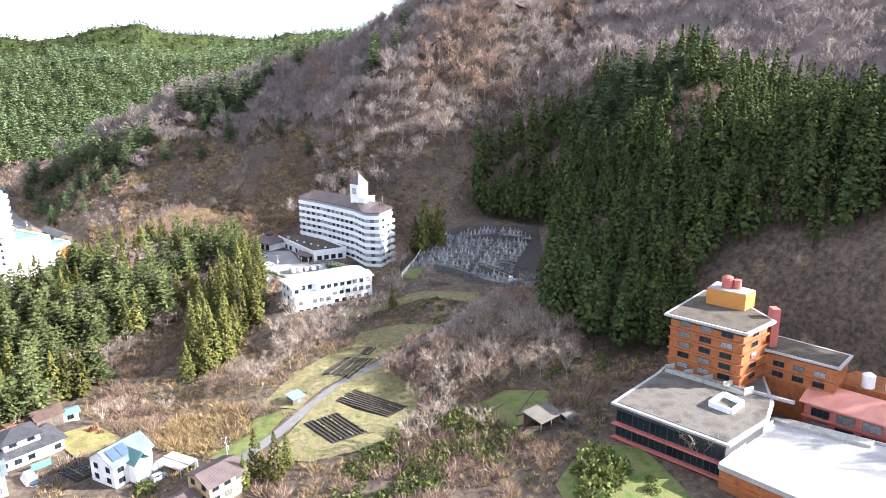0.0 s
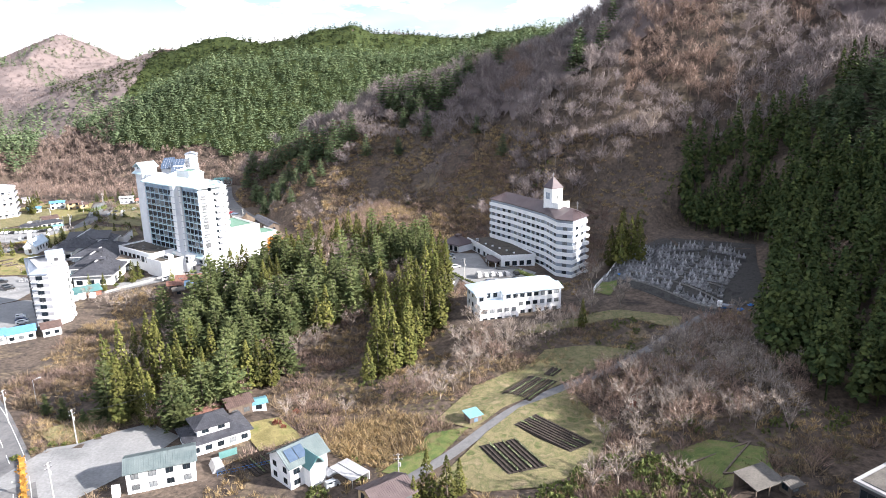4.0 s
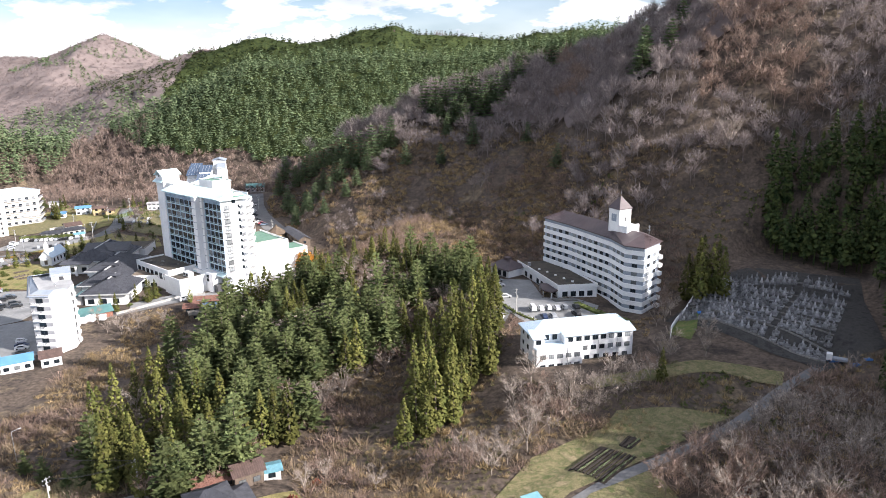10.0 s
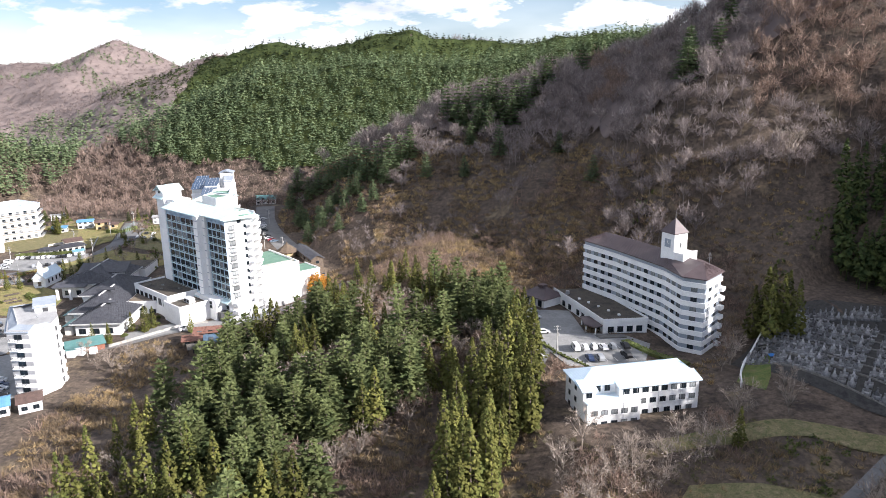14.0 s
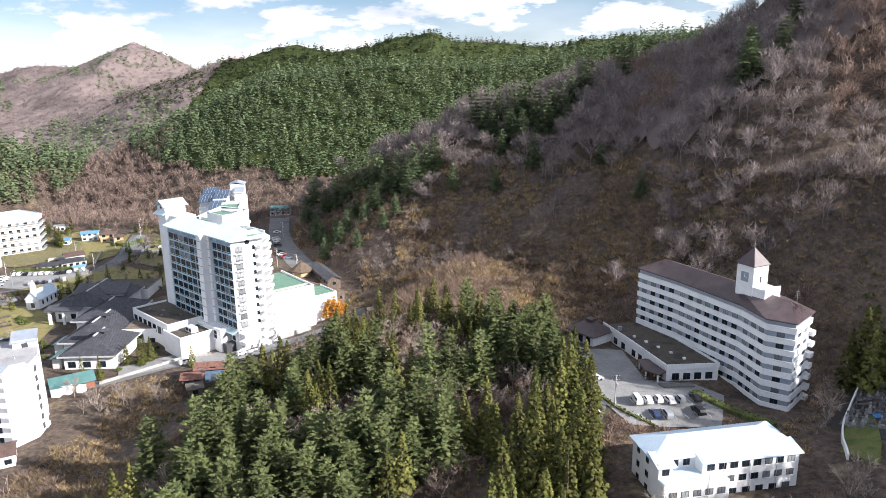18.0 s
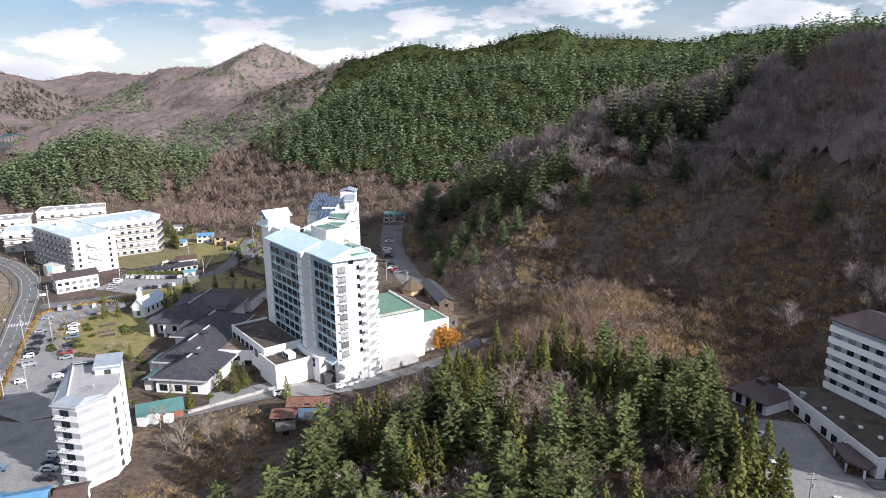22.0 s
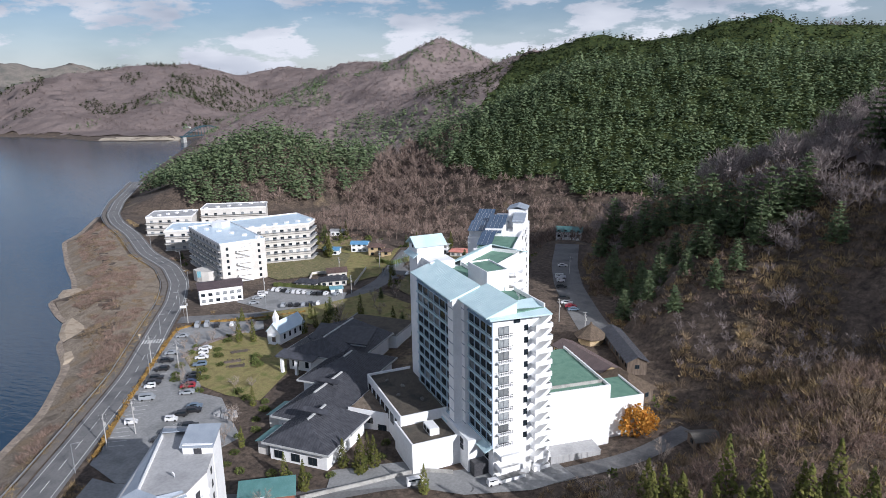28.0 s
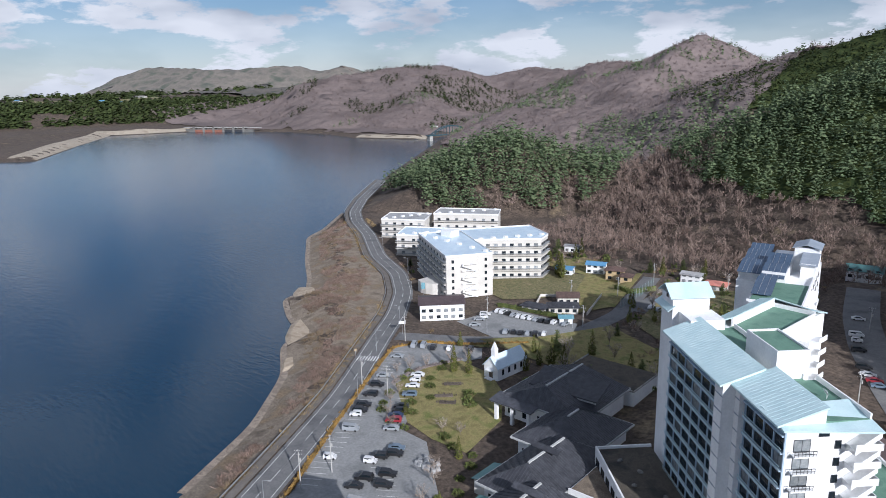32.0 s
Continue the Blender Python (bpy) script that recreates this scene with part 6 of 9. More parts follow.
    part("wall", MB().box(0, 0, -1, 14.5, 29, 39.8), M["white"], tm)
    part("deck", MB().box(5, .4, 39.8, 14.2, 24, 40.0), M["greendeck"], tm, "green waterproofed roof deck")
    for sd in ([(-.8, -.5, 39.6), (-.8, 29.5, 39.6), (5, 24, 42.2), (5, 4, 42.2)], [(14.9, 29.6, 39.6), (14.9, 24, 41.2), (5, 24, 42.2), (-.8, 29.6, 39.6)]):
        mr = MB().slab(sd[::-1], .3)
        rf = part("roof", mr, M["aquaroof"], tm, "pale aqua standing-seam roof")
        sm = MB()
        ribs(sm, sd, .9)
        part("seam", sm, M["aquaroof"], rf)
    part("gable_wall", MB().box(4.6, 4, 39.8, 5.0, 24, 42.0).box(5, 23.7, 39.8, 14.4, 24, 41.0), M["white"], tm)
    part("parapet", MB().box(14.2, 0, 39.8, 14.5, 23.7, 40.7).box(5, 0, 39.8, 14.2, .3, 40.7), M["white"], tm)
    for k in range(12):
        z = 1.2 + k * 3.05
        part("stair_landing", MB().box(14.5, 20.5, z, 17.2, 24.8, z + .2).box(17.05, 20.5, z + .2, 17.2, 24.8, z + 1.2), M["white"], tm)
        part("stair_flight", MB().slab([(14.6, 15.2, z + 1.7), (17.1, 15.2, z + 1.7), (17.1, 20.6, z + .4), (14.6, 20.6, z + .4)], 1.0), M["white"], tm)
        for i in range(3):
            window(tm, 14.52, 3 + i * 4, z + .9, 90, 1.2, 1.4, "glass", split=1)
    # rear wing
    t3 = thing("hotel_rear_wing", "white rear hotel wing with a lift tower and blue solar roofs", "hotel", -104.8, 324.4, 7, 12)
    part("wall", MB().box(-13, -20, -7.5, 0, 32, 30.5), M["white"], t3)
    part("wall", MB().box(-20, 6, -7.5, -13, 32, 29.0), M["white"], t3)
    part("deck", MB().box(-12.6, -19.6, 30.5, -.4, 2, 30.7), M["greendeck"], t3)
    part("parapet", MB().box(-.4, -20, 30.5, 0, 12, 31.4).box(-13, -20, 30.5, -.4, -19.6, 31.4), M["white"], t3)
    part("tower", MB().box(-6.5, 18, 30.5, 0, 26, 37.6), M["white"], t3, "white lift tower")
    tr = MB()
    gable_roof(tr, -6.5, 18, 0, 26, 37.6, 1.2, .6, along="y")
    part("tower_roof", tr, M["bluegrey"], t3)
    part("roof_block", MB().box(-12.8, 2, 30.5, -6.6, 31.8, 33.2).box(-19.8, 8, 29, -13, 31.8, 31.5).box(-3.8, 10, 30.5, 0, 18, 34.8), M["white"], t3)
    part("stair_roof", MB().slab([(-4.2, 9.4, 34.6), (.4, 9.4, 34.6), (.4, 18, 36.4), (-4.2, 18, 36.4)], .25), M["bluegrey"], t3)
    for x0, y0, z0, w, d in ((-20, 6, 31.6, 6.6, 9), (-20, 16, 32.4, 6.6, 9), (-13, 0, 32.4, 6.2, 9), (-13, 10, 33.4, 6.2, 8), (-13, -14, 31.4, 5, 11), (-20, 26, 33, 6.6, 5)):
        sd = [(x0, y0, z0), (x0 + w, y0, z0), (x0 + w, y0 + d, z0 + 2.0), (x0, y0 + d, z0 + 2.0)]
        sp = part("solar_panel", MB().slab(sd, .2), M["solar"], t3, "dark blue glazed roof panel")
        sb = MB()
        ribs(sb, sd, 1.3)
        part("panel_rail", sb, M["alu"], sp)
    for k in range(10):
        z = .5 + k * 3
        part("stair_landing", MB().box(0, -6, z, 2.2, -1.5, z + .2).box(2.05, -6, z + .2, 2.2, -1.5, z + 1.1), M["white"], t3)
        part("stair_flight", MB().slab([(.1, -5.9, z + .2), (2.0, -5.9, z + .2), (2.0, -1.7, z + 3.1), (.1, -1.7, z + 3.1)], .9), M["white"], t3)
        for i in range(5):
            window(t3, .02, 2.5 + i * 5, z + .9, 90, 1.2, 1.3, "glass", split=1)
tower_hotel()

# black-tiled low halls
def tiled_hall(x, y, yaw, w, d, eave, rise, label, z=0.4, ridge_inset=None, lantern=True):
    t = thing("tiled_hall", label, "hall", x, y, z, yaw, "black-tiled hotel halls")
    part("wall", MB().box(0, 0, -1, w, d, eave), M["white"], t)
    r = MB()
    a, b, sides = hip_roof(r, 0, 0, w, d, eave, rise, 1.3, ridge_inset, .35)
    roof = part("roof", r, M["tile"], t, "black glazed tile roof")
    c = MB()
    for s in sides:
        ribs(c, s, .75, .16, .09)
    part("tile_rib", c, M["tile"], roof)
    part("eave_trim", MB().box(-1.5, -1.5, eave - .5, w + 1.5, -1.15, eave + .02).box(-1.5, d + 1.15, eave - .5, w + 1.5, d + 1.5, eave + .02).box(-1.5, -1.15, eave - .5, -1.15, d + 1.15, eave + .02).box(w + 1.15, -1.15, eave - .5, w + 1.5, d + 1.15, eave + .02), M["trim"], roof, "pale stone eave edge")
    part("ridge", MB().beam((a[0], a[1], a[2] + .3), (b[0], b[1], b[2] + .3), .5, .4), M["trim"], roof)
    if lantern:
        m = [(a[i] + b[i]) / 2 for i in range(3)]
        lr = MB()
        gable_roof(lr, m[0] - 3.5, m[1] - .9, m[0] + 3.5, m[1] + .9, m[2] + .5, .7, .3)
        part("ridge_vent", lr, M["tile"], roof)
    for i in range(max(1, int(w / 5))):
        window(t, 2.5 + i * 5, -.02, .8, 0, 2.4, 2.0, "glass")
    return t
tiled_hall(-166.5, 269.3, 3, 24.5, 25, 6.0, 5.2, "large black-tiled lobby hall with a deep eave", ridge_inset=4, lantern=False)
tiled_hall(-149, 253.5, 2, 18, 23, 5.8, 4.8, "black-tiled banquet hall between lobby and bath", lantern=False)
tiled_hall(-142.2, 232.6, 2, 15, 28, 5.4, 4.5, "black-tiled hall with a roof vent", ridge_inset=8)
tiled_hall(-135.6, 220.7, 3, 16.6, 19, 5.2, 4.6, "black-tiled bath hall with white walls", ridge_inset=6.5)
step = thing("roof_step", "pale stone band stepping the lobby roof", "roof", -161.5, 275.4, 8.6, 6)
part("band", MB().box(0, 0, -.2, 20, .5, .75), M["trim"], step)
part("upper_tile", MB().slab([(-.6, -.3, .75), (20.6, -.3, .75), (20.6, 8.2, 3.4), (-.6, 8.2, 3.4)], .3), M["tile"], step)
back = thing("flat_hall", "low hall with a dark weathered flat roof", "hall", -166, 296, .4, 3)
part("wall", MB().box(0, 0, -1, 25, 17, 4.6), M["white"], back)
part("deck", MB().box(.3, .3, 4.6, 24.7, 16.7, 4.75), M["darkdeck"], back)
part("parapet", MB().box(0, 0, 4.6, 25, .3, 5.1).box(24.7, .3, 4.6, 25, 17, 5.1).box(0, .3, 4.6, .3, 17, 5.1), M["concrete"], back)
lob = thing("garden_porch", "white columned porch of the lobby facing the garden", "porch", -167, 265.2, .4, 3)
for px in (0, 5.5, 11):
    part("column", MB().box(px, 0, -.3, px + .9, .9, 5.2), M["white"], lob)
part("lintel", MB().box(-.8, -.6, 5.2, 12.8, 4, 5.75), M["trim"], lob)
part("porch_roof", MB().slab([(-1.2, -1.0, 5.8), (13.2, -1.0, 5.8), (13.2, 4.4, 6.6), (-1.2, 4.4, 6.6)], .2), M["tile"], lob)
mid = thing("terrace_roof", "brown gravel flat roof between the halls", "building", -125.8, 242, .3, 4)
part("wall", MB().box(0, 0, -1, 17.5, 20, 5.9), M["white"], mid)
part("deck", MB().box(.3, .3, 5.9, 17.2, 19.7, 6.05), mat("brown_gravel_roof", [(.13, .10, .075), (.22, .175, .13), (.10, .08, .06)], .3, .95, fine=.3, bump=.5), mid)
part("parapet", MB().box(0, 0, 5.9, 17.5, .3, 6.4).box(17.2, .3, 5.9, 17.5, 20, 6.4), M["white"], mid)
for i in range(4):
    window(mid, 2.2 + i * 4, -.02, 1.2 + (i % 2) * 1.6, 0, 2.4, 1.6, "glass")
lean = thing("lean_to", "teal metal lean-to roof on a brick wall", "shed", -131, 204.5, .3, 35)
part("wall", MB().box(0, -4.5, -.5, 12, 0, 2.6), M["brickred"], lean)
lr = MB()
sd = [(-.5, -5.4, 2.7), (12.5, -5.4, 2.7), (12.5, .4, 4.2), (-.5, .4, 4.2)]
lr.slab(sd, .15)
ro = part("roof", lr, M["tealroof"], lean)
rr = MB()
ribs(rr, sd, .6)
part("seam", rr, M["tealroof"], ro)
for gx, gy, yw in ((-140.6, 229.5, -87), (-147, 242, -87)):
    g = thing("glazed_canopy", "pale aqua glazed canopy beside the bath hall", "canopy", gx, gy, .4, yw, "aqua canopies")
    part("wall", MB().box(0, 0, -.5, 8, 3, 3.6), M["offwhite"], g)
    part("roof", MB().slab([(-.4, -.6, 3.7), (8.4, -.6, 3.7), (8.4, 3.2, 4.6), (-.4, 3.2, 4.6)], .15), M["tealroof"], g)

# ---------------------------------------------------------------- hotel with the clock tower
def clock_hotel():
    ox, oy, oz = 53.5, 217.9, 12.0
    t = thing("clock_hotel", "white and blue-grey hotel with brown hipped roof and clock tower", "hotel", ox, oy, oz)
    L = lambda pts: [(x - ox, y - oy) for x, y in pts]
    front = L([(53.5, 217.9), (61.3, 204.4), (71.1, 182.0), (73.2, 171.4), (78.4, 167.8)])
    end = L([(78.4, 167.8), (86.1, 176.1)])
    back = L([(86.1, 176.1), (84, 188), (66.5, 224)])
    outline = front + back
    part("wall", MB().prism(outline, -2.5, 23.0), M["bluegrey"], t, "blue-grey walls between white bands")
    for k in range(8):
        z = -.2 + k * 2.95
        part("white_band", band(front + [end[1]], z - .15, z + 1.35, .45), M["white"], t, "white horizontal band")
        if k < 8 and k > 0 or True:
            for (a, b), n in zip(zip(front, front[1:]), (4, 7, 3, 1)):
                if k == 7:
                    continue
                wall_windows(t, a, b, [z + 1.42], n, 1.7, 1.35, ("glass", "curtain", "glass"), .5)
        if k < 7:
            wall_windows(t, end[0], end[1], [z + 1.42], 2, 1.6, 1.35, ("glass", "curtain"), 1.0)
            (dx, dy), (nx, ny), d = out_of(*end)
            e = (end[1][0] + nx * .3, end[1][1] + ny * .3)
            part("end_balcony", MB().prism([(e[0] - dx * 2.2, e[1] - dy * 2.2), (e[0] - dx * 2.2 + nx * 1.2, e[1] - dy * 2.2 + ny * 1.2), (e[0] + nx * 1.2, e[1] + ny * 1.2), e], z, z + 1.2), M["white"], t)
    E = [(x, y, 23.3) for x, y in L([(52.7, 218.2), (60.6, 203.9), (70.4, 181.8), (72.4, 170.9), (78.2, 166.8), (87.1, 176.2), (85, 188.4), (66.8, 225.3)])]
    R = [(x, y, 26.2) for x, y in L([(61.0, 217.5), (72.8, 194.5), (80.0, 175.5)])]
    sides = [[E[0], E[1], R[0]], [E[1], R[1], R[0]], [E[1], E[2], R[1]], [E[2], E[3], R[1]], [E[3], R[2], R[1]], [E[3], E[4], R[2]], [E[4], E[5], R[2]], [E[5], E[6], R[2]], [E[6], R[1], R[2]], [E[6], E[7], R[1]], [E[7], R[0], R[1]], [E[7], E[0], R[0]]]
    r, rb = MB(), MB()
    for s in sides:
        r.slab(s, .3)
    for a, b, c, d in ((E[0], E[1], R[0], R[0]), (E[1], E[2], R[1], R[0]), (E[2], E[3], R[1], R[1]), (E[4], E[5], R[2], R[2])):
        n = 26
        p, q = Vector(a), Vector(b)
        tops, topq = Vector(d), Vector(c)
        m = int((q - p).length / .8)
        for i in range(m):
            s = (i + .5) / m
            lo, hi = p.lerp(q, s), tops.lerp(topq, s)
            rb.beam(lo + Vector((0, 0, .08)), hi + Vector((0, 0, .08)), .07, .08)
    roof = part("roof", r, M["purpleroof"], t, "brown-purple seamed metal roof")
    part("seam", rb, M["purpleroof"], roof)
    cx, cy = 74.8 - ox, 186.6 - oy
    yaw = -63
    tw = part("clock_tower", MB().box(-2.7, -2.7, 22.5, 2.7, 2.7, 33.2), M["white"], t, "square white clock tower")
    tw.matrix_basis = pose(cx, cy, 0, 0, 0, yaw)
    sp = MB()
    for a, b in (((-3, -3), (3, -3)), ((3, -3), (3, 3)), ((3, 3), (-3, 3)), ((-3, 3), (-3, -3))):
        sp.slab([(*a, 33.2), (*b, 33.2), (0, 0, 37.6)], .2)
    part("spire", sp, M["purpleroof"], tw, "brown pyramid spire")
    part("finial", MB().tube((0, 0, 37.5), (0, 0, 39.2), .07), M["alu"], tw)
    ck = part("clock_face", MB().box(-1.2, -2.78, 28.6, 1.2, -2.7, 31.2), M["bluegrey"], tw, "square blue-grey clock face")
    part("clock_hand", MB().box(-.06, -2.83, 29.8, .06, -2.78, 30.9).box(-.06, -2.83, 29.8, .7, -2.78, 29.92), M["white"], ck)
    part("slit", MB().box(2.7, -.3, 28.5, 2.76, .3, 30.2), M["frame"], tw)
    part("roof_block", MB().box(2.7, -2.5, 22.5, 6.5, 3.2, 27.6).box(6.3, -2.5, 27.6, 6.5, 3.2, 28.2), M["white"], tw)
    mast = MB().tube((0, 0, 0), (0, 0, 4.2), .05)
    for i in range(4):
        mast.box(-.7 + .1 * i, -.03, 2.2 + i * .5, .7 - .1 * i, .03, 2.26 + i * .5)
    ob = part("aerial", mast, M["alu"], t)
    ob.location = (82.5 - ox, 177.0 - oy, 24.6)
    # low front wing
    low = L([(42.8, 217.0), (47.4, 202.6), (52.9, 183.2), (67.2, 184.4), (61.0, 203.8), (53.2, 217.6)])
    part("low_wing", MB().prism(low, -1, 5.2), M["white"], t, "white single-storey entrance wing")
    part("low_roof", MB().prism([(x * .98 + .15, y * .985 - .3) for x, y in low], 5.2, 5.35), M["darkdeck"], t, "dark flat roof with pale edge")
    part("fascia", band(low, 4.5, 5.9, .3), M["white"], t)
    for a, b, n in ((low[0], low[1], 3), (low[1], low[2], 5), (low[2], low[3], 4)):
        wall_windows(t, a, b, [1.4], n, 1.8, 1.8, "glass", 1.0)
    part("porch_roof", MB().prism(L([(47.3, 192.2), (47.3, 184.5), (50.5, 181.5), (53.5, 184), (51.5, 192)]), 3.4, 3.8), M["purpleroof"], t, "brown entrance canopy")
    for x, y in ((47.8, 191.5), (47.9, 185.2), (50.4, 182.4)):
        part("porch_column", MB().tube((x - ox, y - oy, -1), (x - ox, y - oy, 3.5), .25, .25, 10), M["white"], t)
    part("planter", MB().prism(L([(50, 181), (51, 178.6), (59.5, 179.3), (59.2, 181.5)]), .2, 1.5), M["stone"], t)
    part("vent", MB().tube((46.5 - ox, 211 - oy, 5.3), (46.5 - ox, 211 - oy, 6.5), .7, .7, 10), M["alu"], t)
    for i in range(5):
        x, y = 49.5 + i * 2.4, 205 - i * 4.2
        part("roof_light", MB().box(x - ox - .4, y - oy - .4, 5.3, x - ox + .4, y - oy + .4, 5.8), M["white"], t)
    a = thing("hotel_pavilion", "small white pavilion with a brown pyramid roof", "pavilion", 38.2, 214.5, 12.8, -52)
    part("wall", MB().box(-5, -4.5, -1, 5, 4.5, 3.6), M["white"], a)
    ar = MB()
    hip_roof(ar, -5, -4.5, 5, 4.5, 3.6, 3.0, .8, 4.2)
    rf = part("roof", ar, M["purpleroof"], a)
    part("lantern", MB().box(-1.2, -1.2, 6.2, 1.2, 1.2, 7.2), M["purpleroof"], rf)
    for i in range(3):
        window(a, -3 + i * 3, -4.52, .6, 0, 1.6, 2.2, "glass")
clock_hotel()

# ---------------------------------------------------------------- white lodging with the pale blue roof
def lodging():
    t = thing("lodging_house", "long white three-storey lodging with a pale blue hipped metal roof", "building", 36.5, 131.1, 10.4, 11.2)
    part("wall", MB().box(0, 3.5, -2, 31, 12.3, 8.4).box(9.5, .6, -2, 31, 3.5, 8.4).box(0, .6, -2, 3.0, 3.5, 8.4), M["white"], t)
    part("front_wall", MB().box(0, -2.0, -3, 14, .6, 5.2), M["white"], t)
    part("terrace_deck", MB().box(3.0, .6, 5.0, 9.5, 3.5, 5.3).box(.2, -1.8, 5.2, 13.8, .6, 5.32), M["blueroof"], t, "pale terrace roof")
    r = MB()
    a, b, sides = hip_roof(r, 0, 3.0, 31, 12.3, 8.4, 2.4, .7, 6)
    r.slab([(9.0, -.1, 8.0), (31.6, -.1, 8.0), (31.6, 4.5, 9.2), (9.0, 4.5, 9.2)], .2)
    r.slab([(-.6, -.1, 8.0), (3.6, -.1, 8.0), (3.6, 4.5, 9.2), (-.6, 4.5, 9.2)], .2)
    rf = part("roof", r, M["blueroof"], t, "pale blue metal roof")
    rb = MB()
    for s in sides:
        ribs(rb, s, .6, .05, .05)
    part("seam", rb, M["blueroof"], rf)
    for z, y, n, x0, x1 in ((6.0, .58, 8, 10, 30.5), (3.0, .58, 6, 14.5, 30.5), (2.4, -2.02, 5, .6, 13.6), (-.6, -2.02, 5, .6, 13.6), (0, .58, 5, 15, 30)):
        for i in range(n):
            x = x0 + (x1 - x0) * (i + .5) / n
            window(t, x, y, z, 0, 1.5, 1.25, ("glass", "curtain")[int(rng.integers(0, 2))])
            part("sill", MB().box(x - 1, y - .22, z - .22, x + 1, y, z - .08), M["white"], t)
    window(t, 1.5, .58, 6.0, 0, 1.4, 1.2)
    for x in (5, 7.5):
        window(t, x, 3.48, 6.0, 0, 1.3, 1.5)
    for z in (6.2, 3.0, 0):
        for y in (5.5, 9.5):
            window(t, -.02, y, z, -90, 1.1, 1.2)
    for x in (9.4, 14.1, 20, 26):
        part("downpipe", MB().tube((x, .5 if x > 14 else -2.1, -2), (x, .5 if x > 14 else -2.1, 8), .06), M["alu"], t)
lodging()

# ---------------------------------------------------------------- apartment block by the lake road
def apartment_block():
    ox, oy = -126.8, 170.5
    t = thing("apartment_block", "narrow white seven-storey block with grey bands and outside balconies", "building", ox, oy, 0)
    L = lambda pts: [(x - ox, y - oy) for x, y in pts]
    o = L([(-128, 170.8), (-121.3, 170.6), (-118.1, 177.1), (-119.6, 184), (-123.6, 190.1), (-126.6, 195), (-133, 197.4), (-141, 194.2)])
    part("wall", MB().prism(o, -1, 21.4), M["white"], t)
    for k in range(7):
        z = 1.4 + k * 2.85
        part("grey_band", band(o[:3], z + .5, z + 1.75, .06), M["greyband"], t, "grey painted band")
        wall_windows(t, o[0], o[1], [z + .4], 1, 2.2, 1.4, "glass", .6, off=.1)
        (dx, dy), (nx, ny), d = out_of(o[0], o[1])
        s0, s1 = .5, 3.6
        q = [(o[0][0] + dx * s + nx * f, o[0][1] + dy * s + ny * f) for s, f in ((s0, .05), (s0, 1.0), (s1, 1.0), (s1, .05))]
        part("balcony", MB().prism(q, z - .35, z - .2), M["white"], t)
        rail = MB()
        for a, b in zip(q[:-1], q[1:]):
            rail.beam((*a, z + .55), (*b, z + .55), .05, .05)
            rail.beam((*a, z + .15), (*b, z + .15), .04, .04)
            for i in range(5):
                x, y = a[0] + (b[0] - a[0]) * i / 4, a[1] + (b[1] - a[1]) * i / 4
                rail.tube((x, y, z - .25), (x, y, z + .55), .025, .025, 4)
        part("balcony_rail", rail, M["metal_dark"], t)
        wall_windows(t, o[7], o[0], [z + .3], 5, 2.0, 1.5, ("glass", "curtain"), 1.0, off=.06)
    part("roof", MB().prism(o, 21.4, 21.6), M["paledeck"], t)
    inn = L([(-137.7, 190.5), (-125.9, 173.4), (-120.9, 173.4), (-119.0, 177.2)])
    part("roof_slope", MB().slab([(o[7][0] - .5, o[7][1] + .2, 21.2), (o[0][0] - .5, o[0][1] - .4, 21.2), (*inn[1], 22.7), (*inn[0], 22.7)], .25), M["bluegrey"], t, "slate-grey sloping roof edge")
    part("roof_slope", MB().slab([(o[0][0] - .5, o[0][1] - .4, 21.2), (o[1][0] + .1, o[1][1] - .4, 21.2), (*inn[2], 22.5), (*inn[1], 22.7)], .25), M["bluegrey"], t)
    part("roof_slope", MB().slab([(o[1][0] + .1, o[1][1] - .4, 21.2), (o[2][0] + .3, o[2][1], 21.2), (*inn[3], 21.9), (*inn[2], 22.5)], .25), M["bluegrey"], t)
    part("roof_slope", MB().slab([(o[6][0], o[6][1] + .4, 21.2), (o[7][0] - .5, o[7][1] + .2, 21.2), (*inn[0], 22.7), (o[6][0] + 1.5, o[6][1] - 3, 22.7)], .25), M["bluegrey"], t)
    part("kerb_wall", MB().beam((*inn[0], 22.2), (*inn[1], 22.2), .3, 1.3), M["white"], t)
    part("kerb_wall", MB().beam((*inn[1], 22.1), (*inn[2], 22.1), .3, 1.1), M["white"], t)
    st = L([(-128.6, 187), (-123.2, 189.7), (-126.4, 195.2), (-131.6, 192.2)])
    part("stair_tower", MB().prism(st, -1, 23.6), M["white"], t, "white stair tower with a slate-grey roof")
    part("stair_roof", MB().slab([(st[0][0] - .3, st[0][1] - .5, 23.4), (st[1][0] + .4, st[1][1] - .3, 23.4), (st[2][0] + .3, st[2][1] + .4, 24.8), (st[3][0] - .4, st[3][1] + .3, 24.8)], .3), M["bluegrey"], t)
    # stair openings drawn as dark panes, their colour standing for the shade inside
    for k in range(8):
        z = .8 + k * 2.85
        if k < 7:
            wall_windows(t, o[2], o[3], [z], 1, 1.1, 1.5, "frame", 2.0, split=1, off=.05)
            wall_windows(t, o[3], o[4], [z + 1.2], 1, .9, 1.2, "frame", 2.0, split=1, off=.05)
            (dx, dy), (nx, ny), d = out_of(o[2], o[3])
            q = [(o[2][0] + dx * s + nx * f, o[2][1] + dy * s + ny * f) for s, f in ((4.4, .02), (4.4, .5), (6.8, .5), (6.8, .02))]
